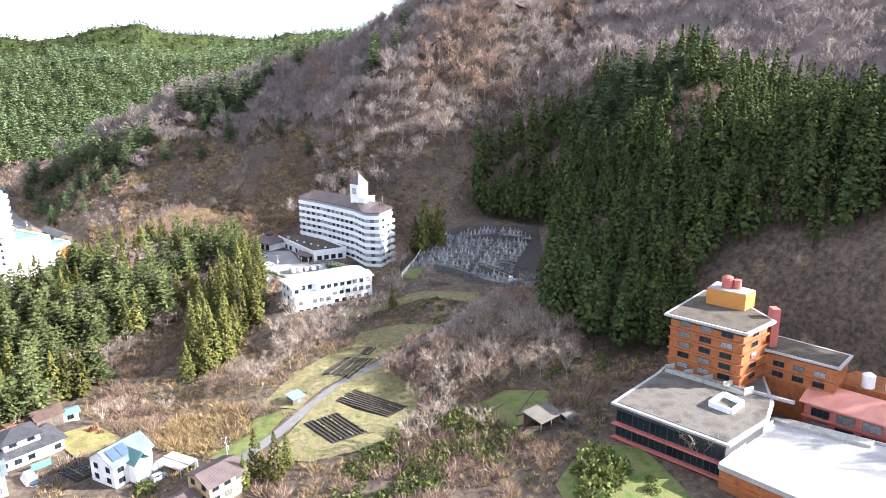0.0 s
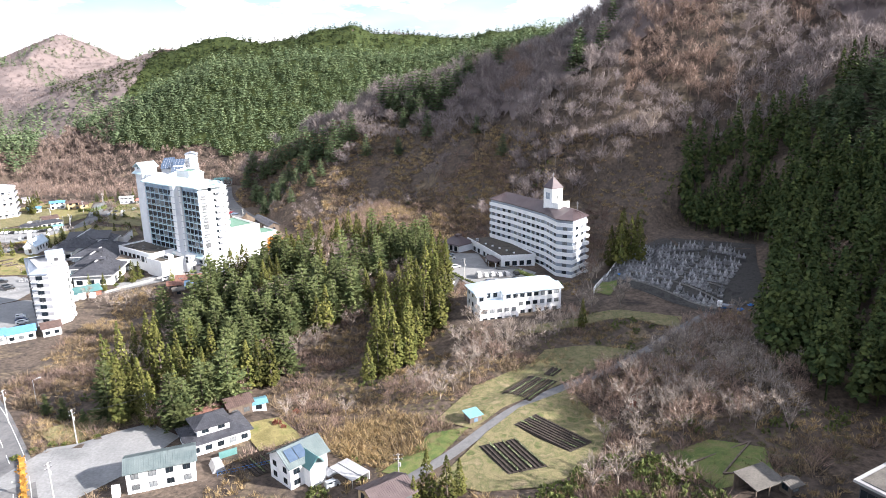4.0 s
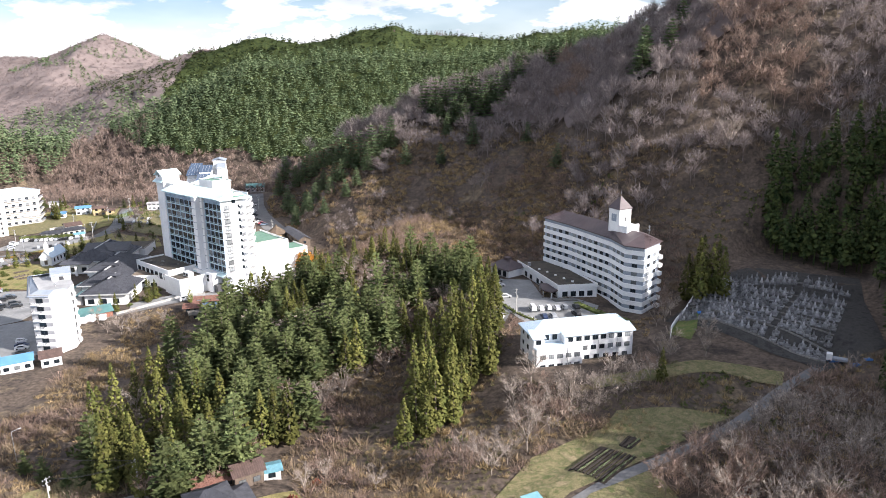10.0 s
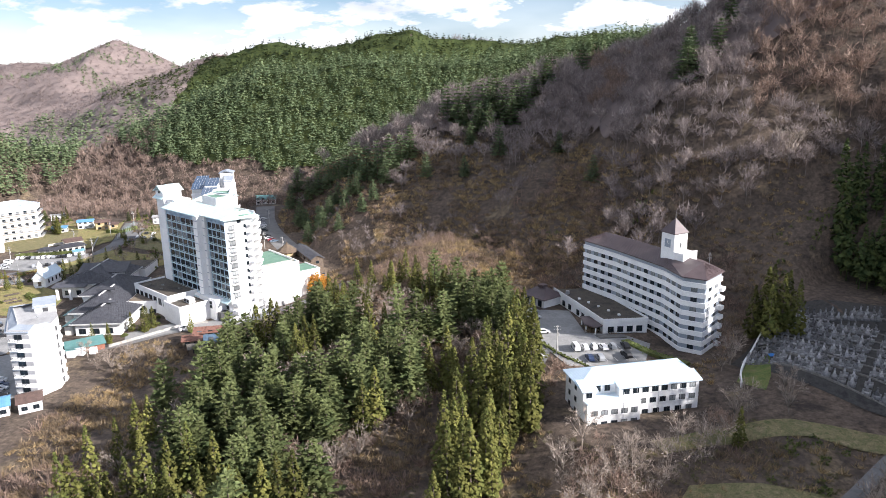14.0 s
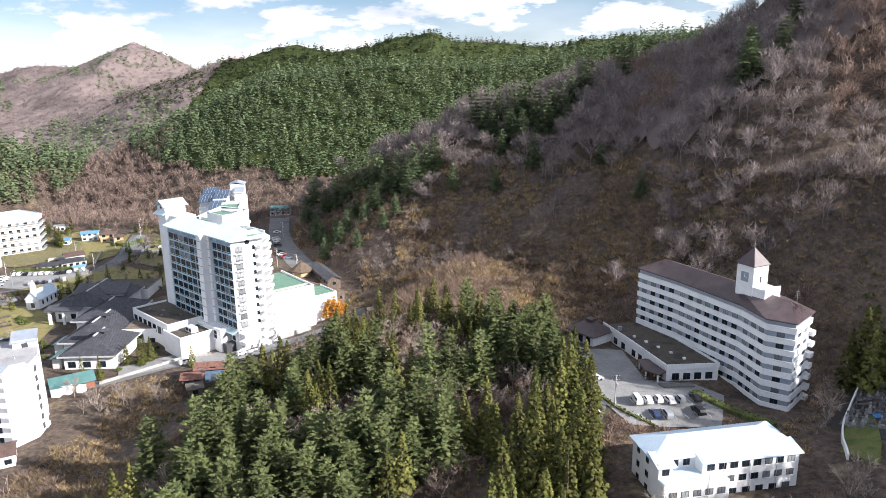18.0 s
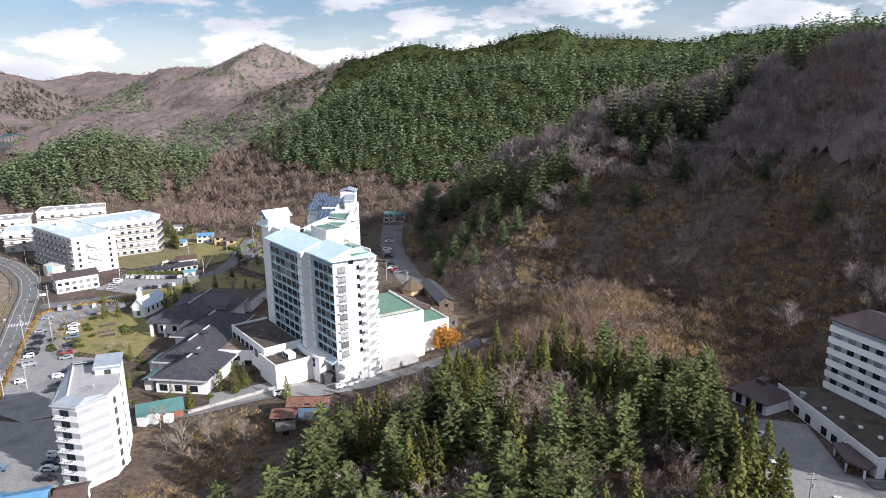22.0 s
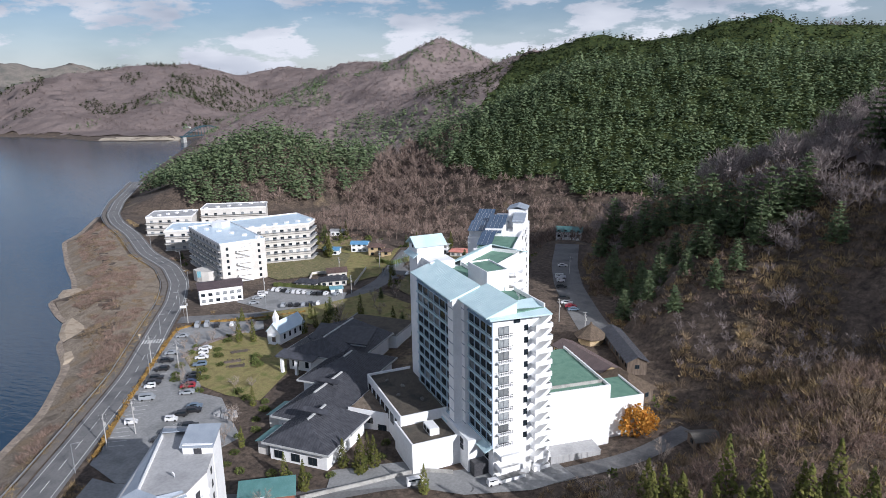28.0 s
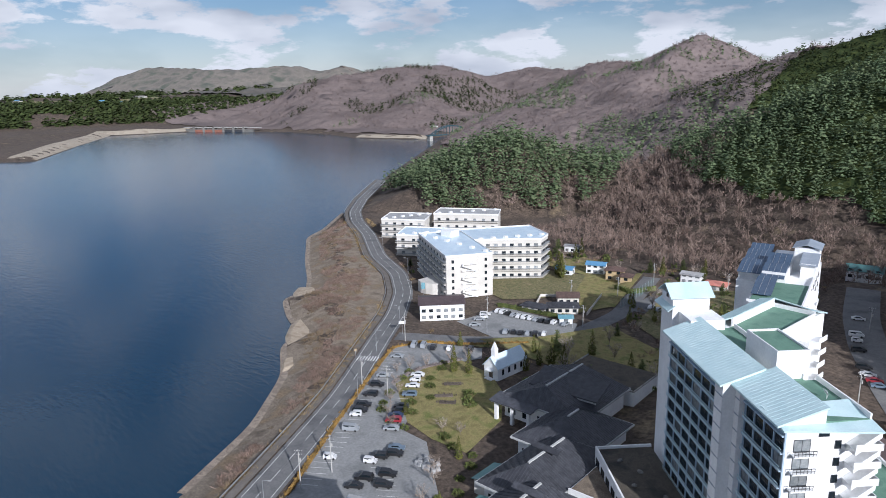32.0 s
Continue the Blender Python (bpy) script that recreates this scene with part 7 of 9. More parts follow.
            part("stair_parapet", MB().prism(q, z - .6, z + .5), M["white"], t)
        else:
            wall_windows(t, st[0], st[1], [z + .6], 1, 1.4, 1.4, "frame", 1.5, split=1, off=.05)
    part("dish", MB().tube((3.2, 9.5, 21.6), (3.2, 9.5, 22.6), .05).tube((3.1, 9.3, 22.6), (3.2, 9.5, 22.7), .55, .1, 10), M["white"], t, "white satellite dish")
apartment_block()

# ---------------------------------------------------------------- orange hotel
def orange_hotel():
    ox, oy, oz = 111, 26.8, 12
    t = thing("orange_hotel", "orange-tiled five-storey hotel with white-edged flat roofs", "hotel", ox + 1.5, oy - .6, oz)
    L = lambda pts: [(x - ox, y - oy) for x, y in pts]
    o = L([(112.0, 26.2), (119.7, 10.4), (130.2, 14.0), (132.5, 24), (131.0, 36.0)])
    part("wall", MB().prism(o, -1, 21.6), M["orange"], t, "orange tiled walls")
    eave = L([(110.4, 27.0), (119.3, 8.8), (131.5, 12.8), (133.8, 24), (131.9, 38.0)])
    part("eave", MB().prism(eave, 22.4, 23.0), M["paledeck"], t, "pale overhanging eave")
    part("deck", MB().prism(L([(111.4, 26.6), (119.7, 9.8), (130.8, 13.5), (132.8, 24), (131.2, 36.8)]), 23.0, 23.1), M["darkdeck"], t)
    for k in range(5):
        z = 9.2 + k * 2.65
        part("ledge", band(o[:3], z - .25, z + .15, .6), M["orange"], t)
        if k < 5:
            for a, b, n in ((o[0], o[1], 3), (o[1], o[2], 1)):
                wall_windows(t, a, b, [z + .75], n, 2.7, 1.25, ("curtain", "glass"), 1.2, off=.06)
    part("penthouse", MB().prism(L([(124.6, 29.0), (129.2, 20.6), (137.2 - 3, 22.6), (130.6, 32.4)]), 23, 27.2), M["orangelight"], t, "ochre rooftop plant room")
    part("penthouse_roof", MB().prism(L([(124.8, 28.9), (129.3, 20.9), (134, 22.8), (130.5, 32.0)]), 27.2, 27.35), M["paledeck"], t)
    tk = part("water_tank", MB().tube((129.3 - ox, 27.2 - oy, 27.3), (129.3 - ox, 27.2 - oy, 30), 1.4, 1.4, 14).tube((129.3 - ox, 27.2 - oy, 30), (129.3 - ox, 27.2 - oy, 30.5), 1.4, .4, 14).tube((130.8 - ox, 25.4 - oy, 27.3), (130.8 - ox, 25.4 - oy, 29.6), 1.0, 1.0, 12), M["redpink"], t, "pink cylindrical water tanks")
    part("flue", MB().prism(L([(131.6, 14.2), (133.2, 13.4), (134.0, 15.8), (132.4, 16.4)]), -1, 25.4), M["redpink"], t)
    w = L([(130.2, 14.0), (137.2, -.2), (145.0, 3.4), (139.0, 18.0), (132.5, 20)])
    part("side_wing", MB().prism(w, -1, 14.8), M["orange"], t, "three-storey orange side wing")
    part("side_wing_eave", MB().prism(L([(129.6, 13.6), (137.0, -1.2), (146.0, 3.2), (139.6, 18.8), (132.5, 20.5)]), 15.3, 15.8), M["paledeck"], t)
    part("side_wing_deck", MB().prism(L([(130.4, 13.6), (137.2, -.3), (145.0, 3.4), (139.0, 18.0), (132.6, 19.6)]), 15.8, 15.9), M["darkdeck"], t)
    for z in (9.6, 12.2):
        wall_windows(t, w[0], w[1], [z], 3, 2.4, 1.2, ("curtain", "glass"), 1.2, off=.06)
        part("ledge", band(w[:2], z - .9, z - .6, .5), M["orange"], t)
    wall_windows(t, o[0], o[1], [6.6], 5, 2.4, 2.2, "glass", .8, off=.06)
    # low block with the flat roof and its light well
    low = L([(89.6, 15.0), (100.2, -7.4), (114.8, -2.4), (121, 2.5), (130.0, 14.0), (112, 26.2), (107.9, 23.4)])
    part("low_block", MB().prism(low, -1.5, 8.0), M["frame"], t, "two-storey dark-glazed block with a wide flat roof")
    part("low_eave", MB().prism(L([(88.4, 15.4), (99.8, -8.8), (115, -3.6), (122, 2.0), (130.4, 13.6), (112, 27.2), (107.7, 24.6)]), 8.3, 8.8), M["paledeck"], t, "white roof edge")
    part("low_deck", MB().prism(L([(89.6, 15.0), (100.2, -7.6), (114.8, -2.8), (121.4, 2.6), (130.0, 13.8), (112, 26.6), (107.9, 23.8)]), 8.8, 8.92), M["greydeck"], t, "grey-brown flat roof with yellow moss")
    part("roof_kerb", MB().beam((110.6 - ox, 24.6 - oy, 9.5), (125.5 - ox, -.2 - oy, 9.5), .7, .7), M["paledeck"], t)
    cw = L([(107.6, 5.7), (109.2, 1.4), (114.1, 3.4), (113.2, 7.8)])
    part("light_well", band(cw, 8.9, 10.2, .5, True), M["white"], t, "white-walled light well")
    for a, b in ((low[0], low[1]),):
        for z in (1.0, 4.4):
            wall_windows(t, a, b, [z], 6, 3.8, 2.7, "glass", .1, 3, off=.06)
            part("balcony_band", band([a, b], z - .55, z - .2, 1.2), M["redpink"], t)
    for k in range(5):
        a, b = Vector((112.5 - ox, 24 - oy)), Vector((121 - ox, 7 - oy))
        p = a.lerp(b, k / 4)
        part("terrace_screen", MB().box(p.x - 3, p.y - .1, 8.9, p.x - .3, p.y + .1, 10.8), M["concrete"], t)
        if k < 4:
            q = a.lerp(b, (k + 1) / 4)
            part("terrace_wall", MB().beam((p.x - 3, p.y, 10.0), (q.x - 3, q.y, 10.0), .15, 1.1), M["concrete"], t)
    # pale-roofed hall and red-roofed wing
    h = L([(97.6, -9.0), (106, -30), (112, -60), (152, -50), (133.5, -14), (122, 1.0)])
    part("hall", MB().prism(h, -2, 4.6), M["orange"], t, "wide orange hall with a pale membrane roof")
    part("hall_roof", MB().prism(h, 4.6, 4.9), M["paledeck"], t, "smooth pale grey roof membrane")
    part("hall_kerb", band(h, 4.4, 5.5, .35, True), M["paledeck"], t)
    part("hall_ledge", band(h[:3], 2.0, 2.6, .7), M["orange"], t)
    part("roof_cleft", MB().prism(L([(121, 1.6), (122.2, -2.2), (131, -15), (133.5, -14), (124.7, -1)]), 4.9, 5.6), M["concrete"], t)
    r = L([(131.2, 2.0), (138.9, -13.2), (150, -36), (157, -32), (147.0, -6.6), (140.0, 6.0)])
    part("red_wing", MB().prism(r, -1, 7.4), M["redpink"], t, "red-walled guest wing")
    for z in (1.4, 4.6):
        wall_windows(t, r[0], r[1], [z], 3, 3.6, 1.9, ("curtain", "glass"), .8, 3, off=.06)
        wall_windows(t, r[1], r[2], [z], 4, 3.6, 1.9, ("curtain", "glass"), .8, 3, off=.06)
        part("ledge", band(r[:3], z - .6, z - .1, .7), M["redpink"], t)
    rr = MB()
    E = [(*p, 7.6) for p in L([(130.0, 2.6), (138.0, -13.8), (149.2, -36.6)])]
    T = [(*p, 9.8) for p in L([(137.2, 6.0), (144.4, -9.2), (154, -33)])]
    part("red_roof", MB().slab([E[0], E[1], T[1], T[0]], .3).slab([E[1], E[2], T[2], T[1]], .3), M["redroof"], t, "salmon-red corrugated roof")
    for a, b, c, d in ((E[0], E[1], T[1], T[0]), (E[1], E[2], T[2], T[1])):
        ribs(rr, [a, b, c, d], .55, .08, .07)
    part("corrugation", rr, M["redroof"], t)
    for x, y in ((146.5, -1.0), (149.8, -4.5)):
        part("roof_tank", MB().tube((x - ox, y - oy, 9), (x - ox, y - oy, 12.6), 1.4, 1.4, 14).tube((x - ox, y - oy, 12.6), (x - ox, y - oy, 13.2), 1.4, .4, 14), M["white"], t, "white cylindrical roof tank")
    part("rear_block", MB().prism(L([(140, 6.5), (147.5, -6.0), (160, -30), (168, -24), (152, 6)]), -1, 9.6), M["orange"], t)
orange_hotel()

# ---------------------------------------------------------------- lakeside blocks beyond the car park
def gallery_block(name, label, pts, z0, z1, rows, n_front, roof, sides=(0, 1)):
    x0, y0 = pts[0]
    t = thing(name, label, "building", x0, y0, z0)
    o = [(x - x0, y - y0) for x, y in pts]
    h = z1 - z0
    part("wall", MB().prism(o, -1, h), M["offwhite"], t)
    part("roof", MB().prism(o, h, h + .25), M[roof], t)
    part("parapet", band(o, h - .2, h + .7, .25, True), M["white"], t)
    step = (h - .6) / rows
    for s in sides:
        a, b = o[s], o[(s + 1) % len(o)]
        for k in range(rows):
            z = .3 + k * step
            part("gallery", band([a, b], z - .15, z + .1, 1.2), M["offwhite"], t)
            part("gallery_rail", band([a, b], z + .9, z + 1.05, 1.2), M["alu"], t)
            wall_windows(t, a, b, [z + .5], n_front, 1.7, 1.6, ("glass", "curtain", "glass"), .6)
    for i in range(6):
        s = (i + .5) / 6
        x, y = (o[0][0] * (1 - s) + o[2][0] * s), (o[0][1] * (1 - s) + o[2][1] * s)
        part("roof_unit", MB().box(x - .9, y - .9, h + .2, x + .9, y + .9, h + 1.1), M["white"], t)
    return t, o, h
t, o, h = gallery_block("lakeside_block", "cream six-storey block with galleries and a zigzag outside stair", [(-300, 362), (-256, 337), (-244.5, 355), (-288, 380)], 0, 19.2, 6, 9, "blueroof", (0,))
(dx, dy), (nx, ny), d = out_of(o[1], o[2])
for k in range(6):
    z = .4 + k * 3
    for s, r in ((8, 0), (11, 1)):
        q = [(o[1][0] + dx * a + nx * b, o[1][1] + dy * a + ny * b) for a, b in ((7, .1), (7, 1.5), (14, 1.5), (14, .1))]
    part("stair_landing", MB().prism(q, z, z + .2), M["white"], t)
    p0, p1 = (q[1], q[2]) if k % 2 else (q[2], q[1])
    part("stair_flight", MB().beam((*p0, z + .3), (*p1, z + 3.0), .9, .5), M["white"], t)
    wall_windows(t, (o[1][0], o[1][1]), (o[1][0] + dx * 6, o[1][1] + dy * 6), [z + .8], 1, 1.0, 1.3, "glass", .6)
    wall_windows(t, (o[1][0] + dx * 15, o[1][1] + dy * 15), o[2], [z + .8], 1, 1.0, 1.3, "glass", .6)
part("machine_room", MB().box(12, 4, 19, 19, 10, 22.4), M["white"], t)
part("bow_front", MB().prism([(30 + 9 * math.cos(a), -17 + 9 * math.sin(a)) for a in [i * math.pi / 8 - 2.2 for i in range(12)]], 0, 5.2), M["offwhite"], t, "rounded two-storey lounge with a grey roof")
gallery_block("lakeside_block", "cream five-storey block with long balconies", [(-268, 369), (-244.5, 391), (-248, 401), (-268, 412), (-290, 381)], 0, 19.4, 5, 8, "blueroof", (0, 1))
gallery_block("lakeside_annex", "low white block with a flat pale roof beside the lake road", [(-333, 376), (-300, 396), (-312, 412), (-345, 394)], .3, 11.6, 3, 6, "blueroof", (0,))
gallery_block("lakeside_annex", "white block with a pale flat roof and balconies", [(-374, 400), (-350, 414), (-362, 432), (-386, 418)], .6, 11.8, 3, 5, "paledeck", (0,))
gallery_block("lakeside_annex", "long white rear block with a pale roof", [(-352, 424), (-318, 446), (-328, 460), (-362, 440)], .6, 14.2, 3, 7, "paledeck", (0,))

# ---------------------------------------------------------------- houses
def house(x, y, yaw, w, d, h, roof="tile", wall="white", rise=2.2, kind="hip", label="small house with a tiled roof", upper=None, z=None, group="", name="house"):
    t = thing(name, label, "house", x, y, gz(x, y) if z is None else z, yaw, group)
    part("wall", MB().box(-w / 2, -d / 2, -1.2, w / 2, d / 2, h), M[wall], t)
    r, rb = MB(), MB()
    if kind == "hip":
        a, b, sides = hip_roof(r, -w / 2, -d / 2, w / 2, d / 2, h, rise, .8)
    else:
        sides = gable_roof(r, -w / 2, -d / 2, w / 2, d / 2, h, rise, .6)
        part("gable_wall", MB().prism([(-w / 2, -d / 2), (w / 2, -d / 2), (w / 2, 0), (-w / 2, 0)], h - .1, [h, h, h + rise - .25, h + rise - .25]).prism([(-w / 2, 0), (w / 2, 0), (w / 2, d / 2), (-w / 2, d / 2)], h - .1, [h + rise - .25, h + rise - .25, h, h]), M[wall], t)
    rf = part("roof", r, M[roof], t)
    for s in sides:
        ribs(rb, s, .5, .1, .06)
    part("roof_rib", rb, M[roof], rf)
    for lev in range(1 if h < 4 else 2):
        for i in range(max(1, int(w / 3))):
            window(t, -w / 2 + (i + .5) * w / max(1, int(w / 3)), -d / 2 - .02, .9 + lev * 2.7, 0, 1.5, 1.2, ("glass", "curtain")[int(rng.integers(0, 2))])
        for i in range(max(1, int(d / 4))):
            yy = -d / 2 + (i + .5) * d / max(1, int(d / 4))
            window(t, w / 2 + .02, yy, .9 + lev * 2.7, 90, 1.3, 1.2)
            window(t, -w / 2 - .02, yy, .9 + lev * 2.7, -90, 1.3, 1.2)
    if upper:
        uw, ud, uh, ux = upper
        part("upper_wall", MB().box(ux - uw / 2, -ud / 2, h, ux + uw / 2, ud / 2, h + uh), M[wall], t)
        u = MB()
        _, _, us = hip_roof(u, ux - uw / 2, -ud / 2, ux + uw / 2, ud / 2, h + uh, rise, .8)
        uf = part("upper_roof", u, M[roof], t)
        ur = MB()
        for s in us:
            ribs(ur, s, .5, .1, .06)
        part("roof_rib", ur, M[roof], uf)
        for i in range(2):
            window(t, ux - uw / 4 + i * uw / 2, -ud / 2 - .02, h + uh - 1.5, 0, 1.6, 1.0)
    return t
house(-38.5, 73.5, 30, 15, 10, 3.3, "tile", "white", 1.9, "hip", "large black-tiled country house with white walls", (8, 6.5, 2.9, -1), name="country_house")
house(-36, 88.5, 30, 6.5, 6, 3.4, "browntile", "timber", 1.5, "gable", "dark timber barn with a brown roof", name="barn")
house(-43, 86, 30, 9, 5, 2.4, "rustroof", "timber", 1.0, "gable", "long low timber store with a rusty roof", name="store_shed")
house(-30.8, 90.5, 20, 4, 3.4, 2.6, "aquasheet", "white", .5, "gable", "small garden shed with an aqua sheet roof", name="garden_shed")
t = house(-46.6, 57.2, 16.5, 14.6, 7.6, 5.4, "tealroof2", "white", 1.6, "gable", "two-storey white apartment house with a teal roof", name="apartment_house")
part("outside_unit", MB().box(-10.5, -4, -.3, -8.8, -2.4, 2.4), M["white"], t)
t = house(-15, 55.5, 40, 10, 8.5, 5.6, "tealroof2", "white", 2.8, "gable", "white modern house with steep grey roofs and solar panels", name="modern_house")
part("cross_gable", MB().prism([(-1.5, -7), (2.5, -7), (2.5, -4), (-1.5, -4)], -1, 5.0), M["white"], t)
cg = MB()
gable_roof(cg, -1.5, -7, 2.5, 0, 5.0, 2.4, .4, along="y")
part("cross_roof", cg, M["tealroof"], t)
for i in range(2):
    part("solar_panel", MB().slab([(-4.4 + i * 2.4, -3.6, 6.5), (-2.2 + i * 2.4, -3.6, 6.5), (-2.2 + i * 2.4, -.8, 8.2), (-4.4 + i * 2.4, -.8, 8.2)], .08), M["solar"], t)
part("porch", MB().box(3.4, -6.4, -.5, 7.2, -3.5, .6), M["white"], t)
t = thing("carport", "white-roofed carport beside the modern house", "carport", -3.2, 51.5, 3.2, -47)
part("roof", MB().box(-4, -2.6, 2.5, 4, 2.6, 2.7).box(-4, -.2, 2.7, 4, .2, 2.9), M["paledeck"], t)
for px in (-3.6, 3.6):
    for py in (-2.2, 2.2):
        part("post", MB().tube((px, py, -.5), (px, py, 2.5), .08), M["alu"], t)
part("side_wall", MB().box(-4, 2.4, -.3, 4, 2.6, 2.5), M["white"], t)
house(5.3, 38.6, 32, 9, 8, 5.0, "mauveroof", "fascia", 1.9, "gable", "two-storey house with a mauve-brown seamed roof", name="village_house")
house(-2.5, 34.5, 32, 6, 5, 2.7, "mauveroof", "fascia", 1.4, "gable", "low extension with a brown roof", name="village_house")
t = thing("field_shed", "small dark field shed with an aqua sheet roof", "shed", 27.4, 70.5, 5.4, 25)
part("wall", MB().box(-1.8, -1.5, -.6, 1.8, 1.5, 2.4), M["timber"], t)
part("roof", MB().slab([(-2.1, -1.9, 2.5), (2.1, -1.9, 2.5), (2.1, 1.9, 3.0), (-2.1, 1.9, 3.0)], .12), M["aquasheet"], t, "bright aqua sheet roof")
part("door", MB().box(-.5, -1.56, -.2, .5, -1.5, 1.8), M["wallblue"], t)
t = thing("open_shed", "low open shed with a grey sheet roof beside the lane", "shed", 79, 26, gz(79, 26), 20)
part("roof", MB().slab([(-4, -3, 2.6), (4, -3, 2.6), (4, 3, 3.4), (-4, 3, 3.4)], .15), M["greydeck"], t)
for px in (-3.6, 0, 3.6):
    part("post", MB().box(px - .1, -2.6, -.6, px + .1, -2.4, 2.5), M["timber"], t)
part("wall", MB().box(-3.8, 2.6, -.6, 3.8, 2.8, 3.1), M["timber"], t)
house(84.5, 24.5, 20, 2.6, 2.6, 2.2, "greydeck", "timber", .6, "gable", "small grey timber hut by the lane", name="timber_hut")
# farm buildings above the service lane
t = house(-82, 213, 10, 11, 5, 4.2, "rustroof", "wallblue", 1.4, "gable", "blue corrugated barn with a rusty roof", name="old_barn", z=1.0)
house(-86.5, 206.5, 10, 6, 5, 2.6, "rustroof", "timber", 1.2, "gable", "low timber barn with red rusty roof sheets", name="old_barn", z=2.0)
house(-84.5, 202, 25, 4, 5, 2.6, "greydeck", "timber", .9, "gable", "lean-to with a grey roof", name="old_barn", z=.8)
# thatched restaurant and houses beyond the tower hotel
house(-60.5, 288, -35, 14, 10, 3.2, "thatch", "timber", 4.0, "hip", "thatched restaurant with a broad steep brown roof", name="thatched_house")
house(-75, 302, -40, 25, 7, 3.2, "mauveroof", "fascia", 1.6, "gable", "long tan house with a red-brown roof", name="long_house")
house(-65, 312, -62, 28, 6, 3.2, "tile", "timber", 1.8, "gable", "dark-roofed long house at the foot of the hill", name="long_house")
t = thing("thatched_pavilion", "eight-sided pavilion with a thatched tent roof", "pavilion", -77, 318, gz(-77, 318), 10)
ring = [(4.2 * math.cos(k * math.pi / 4), 4.2 * math.sin(k * math.pi / 4)) for k in range(8)]
part("wall", MB().prism(ring, -1, 3.0), M["fascia"], t)
for k in range(8):
    (ax, ay), (bx, by) = ring[k], ring[(k + 1) % 8]
    part("roof_side", MB().slab([(ax * 1.35, ay * 1.35, 2.7), (bx * 1.35, by * 1.35, 2.7), (bx * .12, by * .12, 6.4), (ax * .12, ay * .12, 6.4)], .3), M["thatch"], t)
part("finial", MB().tube((0, 0, 6.2), (0, 0, 7.2), .45, .3, 8), M["thatch"], t)
house(-36, 262, 30, 6, 5, 2.6, "greydeck", "timber", 1.0, "gable", "grey shed at the edge of the wood", name="garden_shed")
house(-242, 319.5, 48, 18, 12, 6.8, "purpleroof", "white", 1.5, "gable", "white two-storey clubhouse with a dark brown roof", name="clubhouse", z=0.1)
house(-207, 356, 40, 12, 6, 3.0, "tile", "offwhite", 1.5, "hip", "dark-roofed bungalow beside the car park", name="bungalow")
house(-213, 368, 40, 9, 7, 3.2, "browntile", "offwhite", 1.6, "gable", "brown-roofed bungalow beside a garden", name="bungalow")
house(-216, 349, 10, 10, 5, 2.8, "tile", "offwhite", 1.2, "hip", "grey-tiled bungalow beside the hedge", name="bungalow")
house(-229, 416, 20, 9, 6, 4.8, "strongblue", "white", 1.2, "gable", "white house with a blue roof", name="village_house")
house(-216, 412, 20, 8, 6, 5.2, "browntile", "fascia", 1.4, "hip", "tan two-storey house with a brown roof", name="village_house")
house(-207, 407, 20, 5, 5, 2.8, "browntile", "fascia", 1.2, "hip", "small tan annex with a brown roof", name="village_house")
house(-240, 405, 20, 8, 6, 3.0, "strongblue", "white", 1.2, "gable", "low house with a blue-grey roof", name="village_house")
house(-186, 430, 10, 9, 6, 4.6, "paledeck", "white", 1.0, "gable", "white house at the foot of the pines", name="village_house")
house(-172, 424, 10, 9, 6, 3.0, "redroof", "offwhite", 1.3, "hip", "low house with a red-brown roof", name="village_house")
house(-263, 446, 20, 9, 5, 3.6, "paledeck", "white", .6, "gable", "plain white shed at the forest edge", name="white_shed")
house(-198, 345, 40, 5, 4, 2.6, "aquasheet", "white", .6, "gable", "small kiosk with an aqua roof", name="kiosk")
house(-125, 470, 10, 14, 8, 4.0, "tealroof", "white", 2.2, "gable", "cottage with a blue-green roof in the valley", name="valley_cottage")
for hx, hy, hw, m in ((-150, 158, 12, "strongblue"), (-138, 155, 11, "strongblue"), (-129, 160, 9, "strongblue"), (-143, 146, 11, "strongblue"), (-120, 164, 6, "browntile")):
    house(hx, hy, 30, hw, 7, 3.4, m, "white", 1.4, "gable", "low shop house with a blue metal roof" if m == "strongblue" else "low pink-walled house with a mauve-brown roof", name="shop_house")
# chapel
t = thing("wedding_chapel", "small white chapel with a pale grey roof and slim steeple", "chapel", -185.5, 292.5, .4, 88)
part("wall", MB().box(-7, -3, -.5, 7, 3, 4.0), M["white"], t)
r = MB()
gable_roof(r, -7, -3, 7, 3, 3.8, 3.6, .4)
part("roof", r, M["blueroof"], t, "pale grey-blue chapel roof")
part("gable_wall", MB().prism([(-7, -3), (7, -3), (7, 0), (-7, 0)], 3.8, [3.9, 3.9, 7.1, 7.1]).prism([(-7, 0), (7, 0), (7, 3), (-7, 3)], 3.8, [7.1, 7.1, 3.9, 3.9]), M["white"], t)
part("steeple", MB().box(-6, -.8, 6.6, -4.4, .8, 9.2).prism([(-6.1, -.9), (-4.3, -.9), (-4.3, .9), (-6.1, .9)], 9.2, 12.0, [(-5.25, -.05), (-5.15, -.05), (-5.15, .05), (-5.25, .05)]), M["white"], t)
part("door", MB().box(-7.06, -.8, -.3, -7, .8, 2.6), M["timber"], t)
part("porch", MB().box(-8.6, -1.5, -.5, -7, 1.5, .2).box(-8.6, -1.5, 2.8, -7, 1.5, 3.1), M["white"], t)
for i in range(4):
    window(t, -4.5 + i * 3, -3.02, 1.2, 0, .8, 1.8, split=1)

